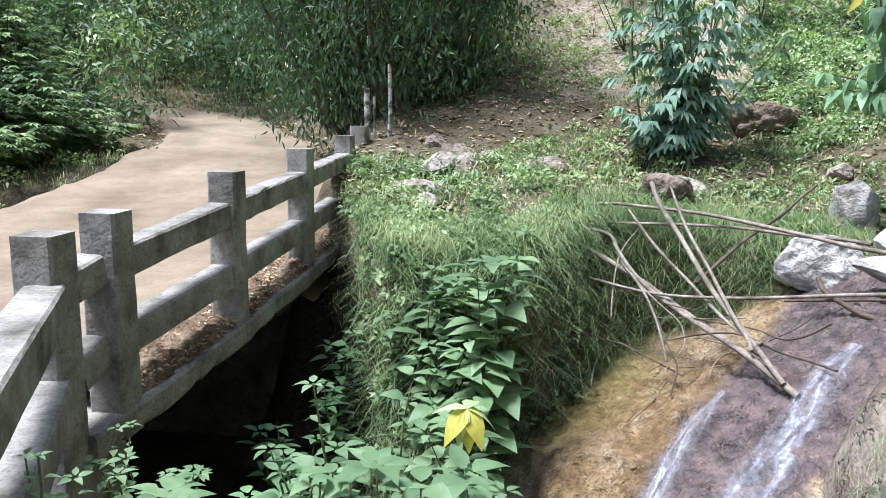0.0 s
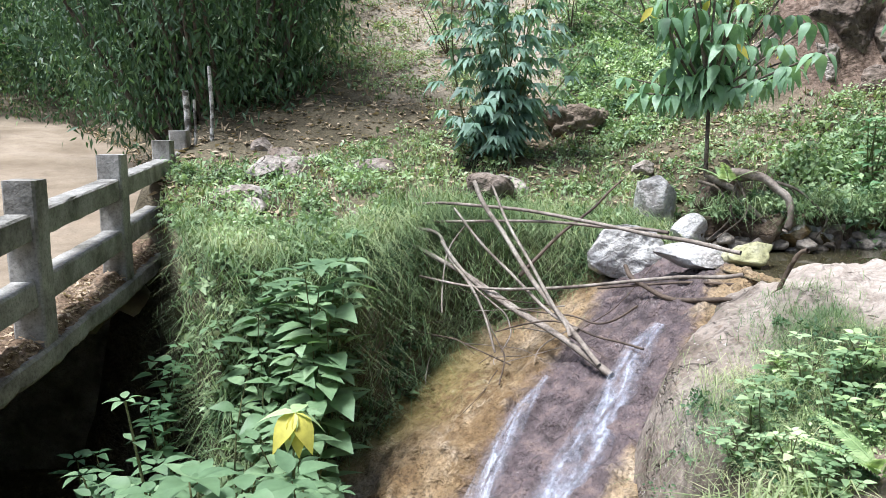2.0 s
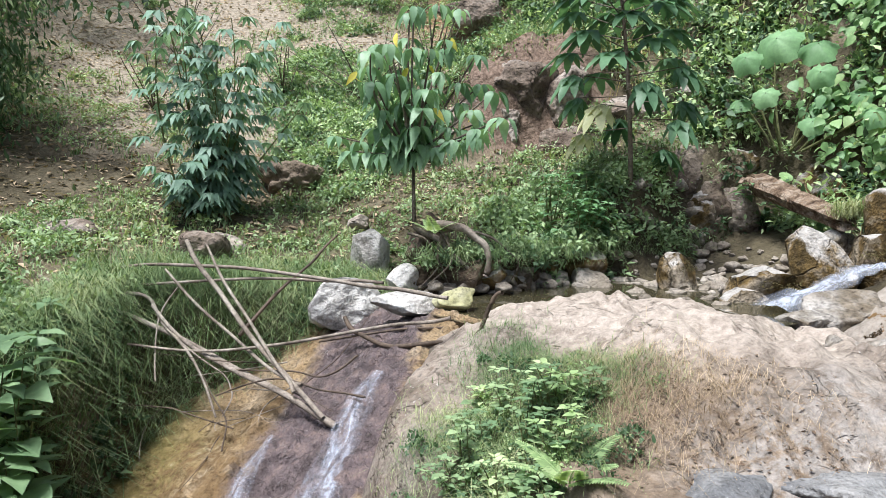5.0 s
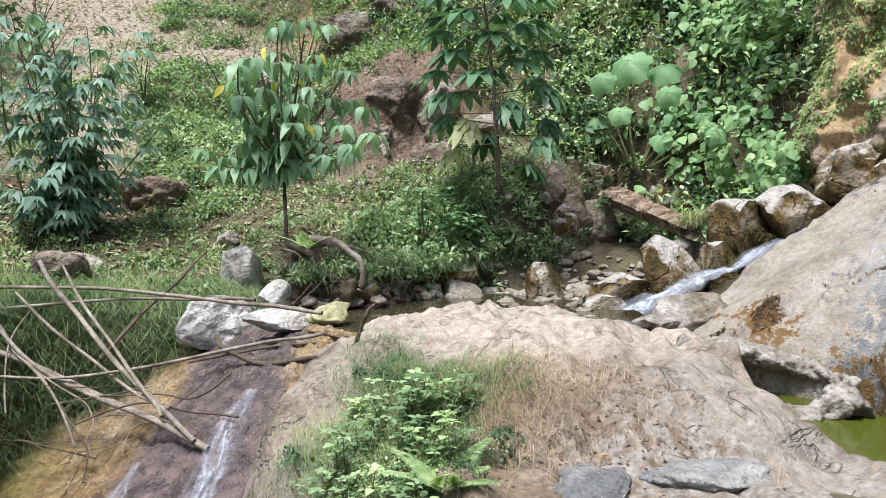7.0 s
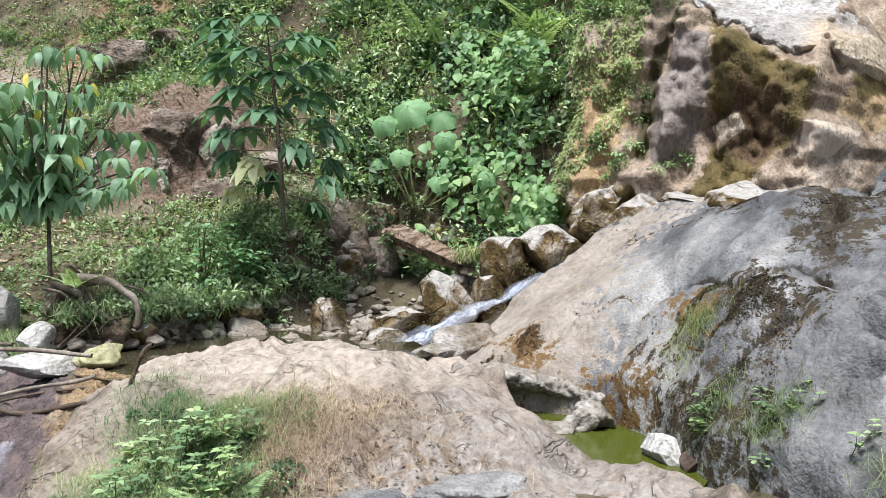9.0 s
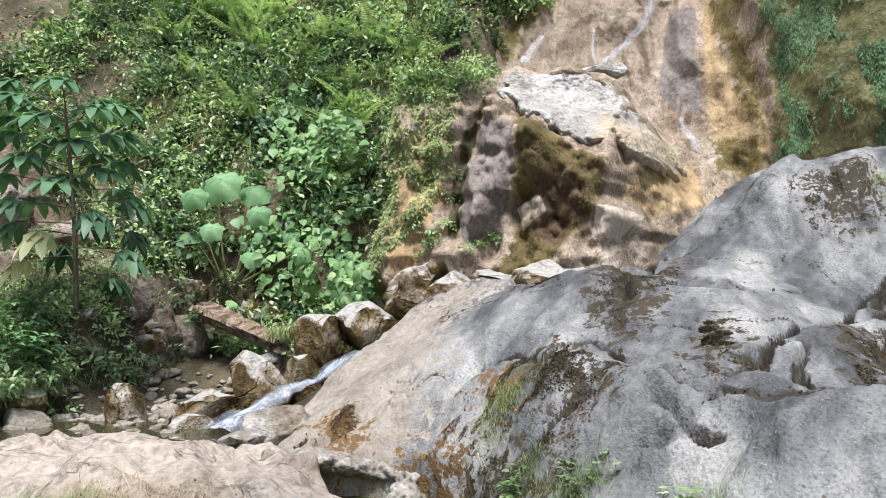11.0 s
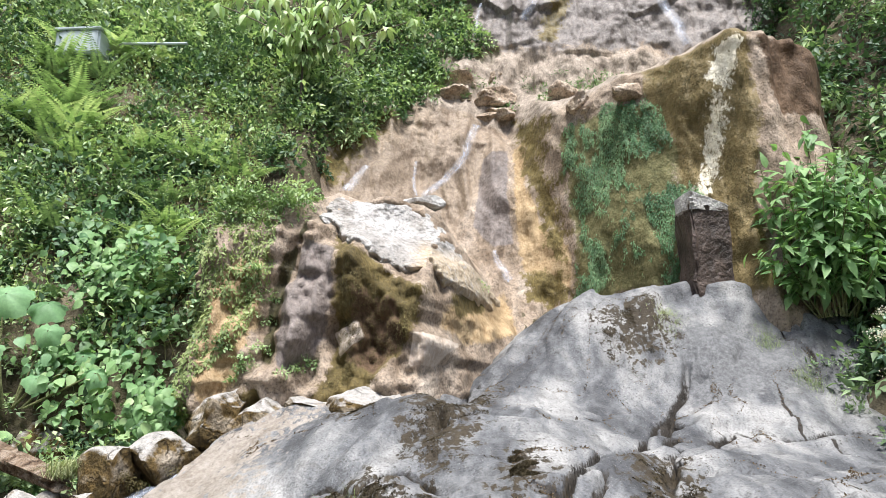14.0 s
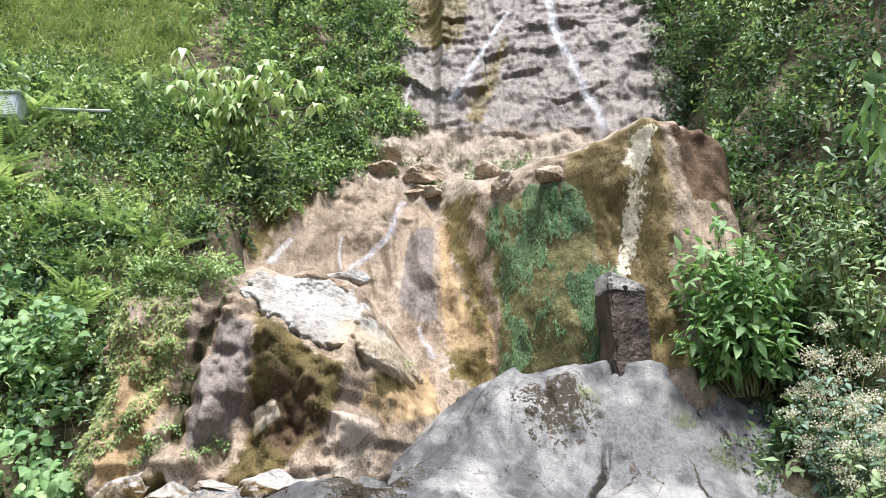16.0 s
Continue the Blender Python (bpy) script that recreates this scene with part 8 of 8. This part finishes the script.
def moss_on_slab(outlines, n, cut, mat, label):
    """Moss tufts within outlines on the slab, thinning out raggedly at their edges."""
    out = []
    for poly in outlines:
        a = np.array(poly)
        x, y = rng.uniform(a[:, 0].min(), a[:, 0].max(), n), rng.uniform(a[:, 1].min(), a[:, 1].max(), n)
        q = np.clip(0.5 + poly_inside(x, y, poly) / 0.5, 0, 1) + 0.9 * fbm(x * 4.2, y * 4.2, 17, 5, 0.6) > cut
        out.append(np.stack([x[q], y[q], slab_z(x[q], y[q])], 1))
    p = np.concatenate(out)
    stuff("moss", [leaves(p, rng.normal(size=p.shape) + [0, 0, 0.4], np.array([0, 0, 0.8]) + rng.normal(size=p.shape) * 0.5, rng.uniform(0.008, 0.022, len(p)), rng.uniform(0.006, 0.014, len(p)))], mat, label, "moss")


moss_on_slab(SLAB_MOSS, 26000, 0.85, M_slabmoss, "dark brown moss patches on the grey slab")
moss_on_slab(SLAB_RUST, 12000, 0.8, M_brownmoss, "orange-brown moss along the pool edge")

# dark tufts added along the cracks, standing in for the shade inside them
x, y = rng.uniform(5.0, 13.0, 240000), rng.uniform(-5.5, 3.0, 240000)
w = 0.5 * fbm(x * 0.45, y * 0.45, 3)
a, q = slab_cracks(x * 0.57 - y * 0.82 + w, x * 0.82 + y * 0.57 + w)
q = ((a < 0.022) | (q < 0.012)) & (fbm(x * 1.3, y * 1.3, 23, 3) > -0.1)
x, y = x[q], y[q]
p = np.stack([x, y, slab_z(x, y)], 1)
stuff("moss", [leaves(p, rng.normal(size=p.shape) + [0, 0, 0.4], np.array([0, 0, 0.8]) + rng.normal(size=p.shape) * 0.5, rng.uniform(0.012, 0.035, len(p)), rng.uniform(0.008, 0.02, len(p)))], M_brownmoss, "dark tufts lining the slab's cracks in place of shade", "moss")

# big bush and flowering bush beside the slab
def leaf_bush(name, base, rx, ry, h, nst, per, size, mat, label, aspect=0.5, flowers=0):
    base = np.asarray(base, float)
    st = []
    for _ in range(nst):
        a, q, u = rng.random() * 6.28, np.sqrt(rng.random()), rng.random()
        st.append(stem_points(base + [np.cos(a) * rx * 0.25, np.sin(a) * ry * 0.25, 0], base + [np.cos(a) * rx * q, np.sin(a) * ry * q, h * (0.35 + 0.65 * u) * (1 - 0.35 * q * q)], 0.15, 6))

    def lf(s):
        i = rng.uniform(0.3, 1.0, per) * (len(s) - 1)
        k = np.minimum(i.astype(int), len(s) - 2)
        c0 = s[k] + (s[k + 1] - s[k]) * (i - k)[:, None] + rng.normal(size=(per, 3)) * 0.06
        D = rng.normal(size=(per, 3)) * [1, 1, 0.4] + [-0.3, 0.2, -0.35]
        L = size * rng.uniform(0.6, 1.25, per)
        return broad_leaves(c0, D, np.array([-0.35, 0.2, 1.0]) + rng.normal(size=(per, 3)) * 0.3, L, L * aspect, 0.3)

    extra = []
    if flowers:
        tips = np.array([s[-1] for s in st])[:flowers]
        c0 = np.repeat(tips, 110, 0) + rng.normal(size=(len(tips) * 110, 3)) * [0.08, 0.08, 0.045] + [-0.03, 0, 0.06]
        extra = [("blossom", M_flower, leaves(c0, rng.normal(size=c0.shape) + [0, 0, 0.8], rng.normal(size=c0.shape), np.full(len(c0), 0.03), np.full(len(c0), 0.022)), "cream flower heads")]
    return plant(name, base, label, "bush", st, lf, mat, M_stem, 0.014, extra=extra)


leaf_bush("bush", (11.1, -5.6, 3.1), 1.1, 1.05, 3.3, 60, 34, 0.26, M_climber, "leafy bush with long pointed leaves beside the slab", 0.42)
leaf_bush("bush", (10.5, -7.0, 3.2), 1.0, 0.9, 4.0, 44, 30, 0.2, M_mid, "tall green bush behind the flowers", 0.42)
leaf_bush("flowering_bush", (9.5, -6.05, 1.4), 0.75, 0.7, 2.4, 40, 22, 0.13, M_blue, "bush with fuzzy cream flower heads beside the slab", 0.55, 40)
leaf_bush("flowering_bush", (8.9, -5.9, 1.0), 0.6, 0.6, 1.6, 30, 22, 0.12, M_mid, "low bush with cream flower heads beside the slab", 0.55, 20)
c = scatter(60, 8.2, 11.2, -6.6, -5.0)
c[:, 2] = np.maximum(slab_z(c[:, 0], c[:, 1]), c[:, 2])
stuff("slab_herbs", [clumps(c, rng.uniform(0.1, 0.25, 60), rng.uniform(0.1, 0.3, 60), 60, rng.uniform(0.05, 0.09, 60), 0.45)], M_mid, "mixed herbs along the slab's edge", "herbs")
# overhanging twig with large leaves
base = np.array([6.9, -6.2, 4.4])
st = [stem_points(base, base + [dx, dy, dz], 0.15, 6) for dx, dy, dz in [(-1.1, 1.6, 1.0), (-0.9, 1.5, 0.6), (-0.9, 1.1, 1.3), (-0.6, 1.3, 0.3), (-0.3, 0.9, 1.4)]]
plant("overhanging_branch", base, "leafy twig hanging into the gorge air", "branch", st, lambda s: drooping(s, 22, 0.22, 0.1, 0.45), M_climber, M_stem, 0.014)
# bushes rooted on the ledges of the cliff
def cliff_bushes(y, z, lo, hi, mat, label, droop=0.4):
    c = np.stack([cliff_x(y, z) + 0.1, y, z - 0.1], 1)
    r = rng.uniform(lo, hi, len(y))
    stuff("cliff_bushes", [clumps(c, r, r * 1.2, 110, rng.uniform(0.10, 0.17, len(y)), 0.45, droop)], mat, label, "bushes")


y, z = rng.uniform(-0.6, 4.4, 1150), rng.uniform(6.2, 20, 1150)
q = y > np.maximum(1.1 - (z - 9.3) * 0.70, -0.35) + 0.25 * vnoise(z * 1.5, 2.0)
k = rng.random(q.sum())
for lo, hi, mat, what in ((0, 0.35, M_dark, "dark"), (0.35, 0.75, M_mid, "green"), (0.75, 1.1, M_light, "bright green")):
    w = (k >= lo) & (k < hi)
    cliff_bushes(y[q][w], z[q][w], 0.25, 0.6, mat, what + " bushes crowding the edge of the falls")
y, z = rng.uniform(-9.6, -5.0, 700), rng.uniform(3.0, 20, 700)
q = y < -5.9 - 1.0 * ss(5.5, 6.5, z) - 0.9 * ss(9.0, 11.0, z) + 0.3 * vnoise(z * 1.5, 6.0)
k = rng.random(q.sum())
for lo, hi, mat, what in ((0, 0.6, M_dark, "dark hanging"), (0.6, 1.1, M_mid, "green hanging")):
    w = (k >= lo) & (k < hi)
    cliff_bushes(y[q][w], z[q][w], 0.25, 0.5, mat, what + " bushes on the shaded cliff edge", 0.9)

# dark clump of bamboo-like stems beside the road
base = np.array([-0.65, 12.1, 0.9])
root = holder("cane_clump", "dark dense clump of canes with drooping leaves", "tree", at=base)
st = []
for k in range(60):
    a, q = rng.random() * 6.28, 0.75 * np.sqrt(rng.random())
    b0 = base + [np.cos(a) * q, np.sin(a) * q * 0.6, 0]
    h = rng.uniform(3.0, 6.5)
    st.append(stem_points(b0, b0 + [np.cos(a) * q * 2.6 + rng.normal() * 0.5, np.sin(a) * q * 2.6 + rng.normal() * 0.5, h], 0.08, 8))
for s in st:
    v, f = tube(s - base, np.linspace(0.05, 0.015, len(s)), 6)
    thing("cane", smooth(mesh_of("cane", v, f)), M_bark, parent=root)
m = 36000
k = rng.integers(0, 60, m)
t = rng.uniform(0.16, 1.0, m)
S = np.stack(st)
i = np.minimum((t * 7).astype(int), 6)
p = S[k, i] + (S[k, i + 1] - S[k, i]) * (t * 7 - i)[:, None] + rng.normal(size=(m, 3)) * np.array([0.45, 0.45, 0.35]) - base
D = rng.normal(size=(m, 3)) * 0.45 + [0, 0, -0.9]
thing("foliage", mesh_of("foliage", *leaves(p, D, rng.normal(size=(m, 3)) + [0, -0.8, 0.4], rng.uniform(0.09, 0.19, m), rng.uniform(0.025, 0.05, m))), M_dark, parent=root, kind="stuff")
# hanging screen of leaves over the bank between the clump and the road
m = 15000
x = rng.uniform(-9.0, 0.4, m)
y = 15.0 - 0.62 * (x + 0.5) + rng.normal(size=m) * 0.5
z = ground(x, y) + 0.15 + rng.random(m) ** 1.2 * 4.2
p = np.stack([x, y, z], 1)
k = rng.random(m) + 0.6 * ss(-3.5, -6.5, x) + 0.35 * fbm(x * 0.8, z * 1.3, 4, 3)
for lo, hi, mat, what in ((-9, 0.8, M_dark, "dark"), (0.8, 1.15, M_mid, "green"), (1.15, 9, M_straw, "dry straw-coloured")):
    q = (k >= lo) & (k < hi)
    n_ = q.sum()
    stuff("hanging_leaves", [leaves(p[q], rng.normal(size=(n_, 3)) * 0.5 + [0, 0, -0.9], rng.normal(size=(n_, 3)) + [0.2, -1.0, 0.5], rng.uniform(0.06, 0.13, n_), rng.uniform(0.02, 0.045, n_))], mat, what + " leaves hanging along the road bank", "foliage")
# shrubs left of the road
for bx, by, h, mat in [(-7.5, 13.2, 2.8, M_mid), (-7.9, 14.2, 1.9, M_blue), (-8.6, 14.4, 3.6, M_blue), (-7.0, 12.4, 1.3, M_mid), (-8.2, 13.0, 3.0, M_mid), (-8.6, 15.2, 2.4, M_mid), (-9.8, 15.8, 4.2, M_mid), (-7.2, 13.4, 0.8, M_light), (-6.3, 12.3, 0.9, M_mid), (-6.6, 12.0, 1.2, M_mid), (-6.7, 11.2, 0.8, M_mid), (-7.4, 11.7, 1.8, M_dark), (-8.0, 13.9, 3.2, M_dark), (-8.0, 14.9, 2.2, M_mid)]:
    b0 = on_ground(np.array([bx]), np.array([by]))[0]
    st = [stem_points(b0 + rng.normal(size=3) * [0.2, 0.2, 0], b0 + [rng.normal() * 0.6, rng.normal() * 0.6, h * rng.uniform(0.35, 1.05)], 0.12, 8) for _ in range(18)]
    plant("road_shrub", b0, "dense feathery shrub beside the dirt road", "shrub", st, lambda s: fingers(s, 40, 0.3, 0.2, 0.4), mat, M_bark, 0.016, "shrubs beside the road")

# tree over the slope beside the falls
b0 = np.array([14.5, 3.3, 8.2])
st = [np.concatenate([np.linspace(b0, b0 + [0.1, 0, 1.4], 4)[:-1], stem_points(b0 + [0.1, 0, 1.4], b0 + [0.1 + rng.normal() * 0.7, rng.normal() * 0.9, rng.uniform(1.9, 3.3)], 0.1, 6)]) for _ in range(18)]
plant("slope_tree", b0, "slender tree with hanging leaves above the slope", "tree", st, lambda s: rosettes(s, 5, 0.30, 0.35), M_light, M_bark, 0.03)

# thin twigs caught among the stranded sticks
G = np.random.default_rng(12)
for k in range(22):
    a = np.array([G.uniform(1.2, 2.7), 0, 0])
    a[1] = 6.9 - 0.75 * (a[0] - 1.2) + G.normal() * 0.25
    a[2] = float(dome_z(a[0], a[1])) + G.uniform(0.05, 0.4)
    d = np.array([G.normal(), G.normal() * 0.6 - 0.3, G.normal() * 0.25])
    d = d / np.linalg.norm(d) * G.uniform(0.4, 1.0)
    e = a + d
    e[2] = max(e[2], float(dome_z(e[0], e[1])) + 0.02)
    limb("twig", [a, (a + e) / 2 + G.normal(size=3) * 0.06, e], G.uniform(0.004, 0.008), 0.002, (M_stick, M_darkstick)[k % 2], "thin bare twig caught among the sticks", "twig", "twigs among the sticks", 5)

# ================= small things =================
tank = holder("water_box", "pale white plastic box half hidden in ferns", "box", at=(14.7, 8.2, 9.85))
bm = bmesh.new()
bmesh.ops.create_cube(bm, size=1.0, matrix=Matrix.Diagonal((0.9, 1.0, 0.55, 1)))
bmesh.ops.bevel(bm, geom=bm.edges[:], offset=0.04, segments=3, affect="EDGES")
part("body", bm, M_box, tank)
bm = bmesh.new()
bmesh.ops.create_cube(bm, size=1.0, matrix=Matrix.Translation((0, 0, 0.30)) @ Matrix.Diagonal((0.98, 1.08, 0.06, 1)))
bmesh.ops.bevel(bm, geom=bm.edges[:], offset=0.015, segments=2, affect="EDGES")
part("lid", bm, M_box, tank)
limb("water_pipe", [(14.7, 7.7, 10.0), (14.7, 6.9, 9.98), (14.6, 5.9, 9.9)], 0.03, 0.03, M_box, "thin white pipe leading from the box", "pipe")
# soil and straw swept against the parapet
p = np.array([on_bridge(rng.uniform(-0.34, -0.02), s_, 0.20 + rng.random() * 0.06)[:] for s_ in rng.uniform(0, 5.8, 2600)])
stuff("road_litter", [leaves(p, rng.normal(size=p.shape) * [1, 1, 0.25], np.array([0, 0, 1.0]) + rng.normal(size=p.shape) * 0.5, rng.uniform(0.02, 0.07, len(p)), rng.uniform(0.01, 0.03, len(p)))], M_dry, "dry leaves and clods swept along the parapet", "leaf litter")
p = scatter(3500, -6, -0.9, 10.5, 17, lambda x, y: (road_at(x, y)[0] > 1.6) & (road_at(x, y)[0] < 2.6) & (y - 12 > -0.75 * (x + 4.0)))
p[:, 2] += 0.05
stuff("road_litter", [leaves(p, rng.normal(size=p.shape) * [1, 1, 0.25], np.array([0, 0, 1.0]) + rng.normal(size=p.shape) * 0.4, rng.uniform(0.05, 0.14, len(p)), rng.uniform(0.03, 0.06, len(p)))], M_dry, "brown fallen leaves along the road edge", "leaf litter")
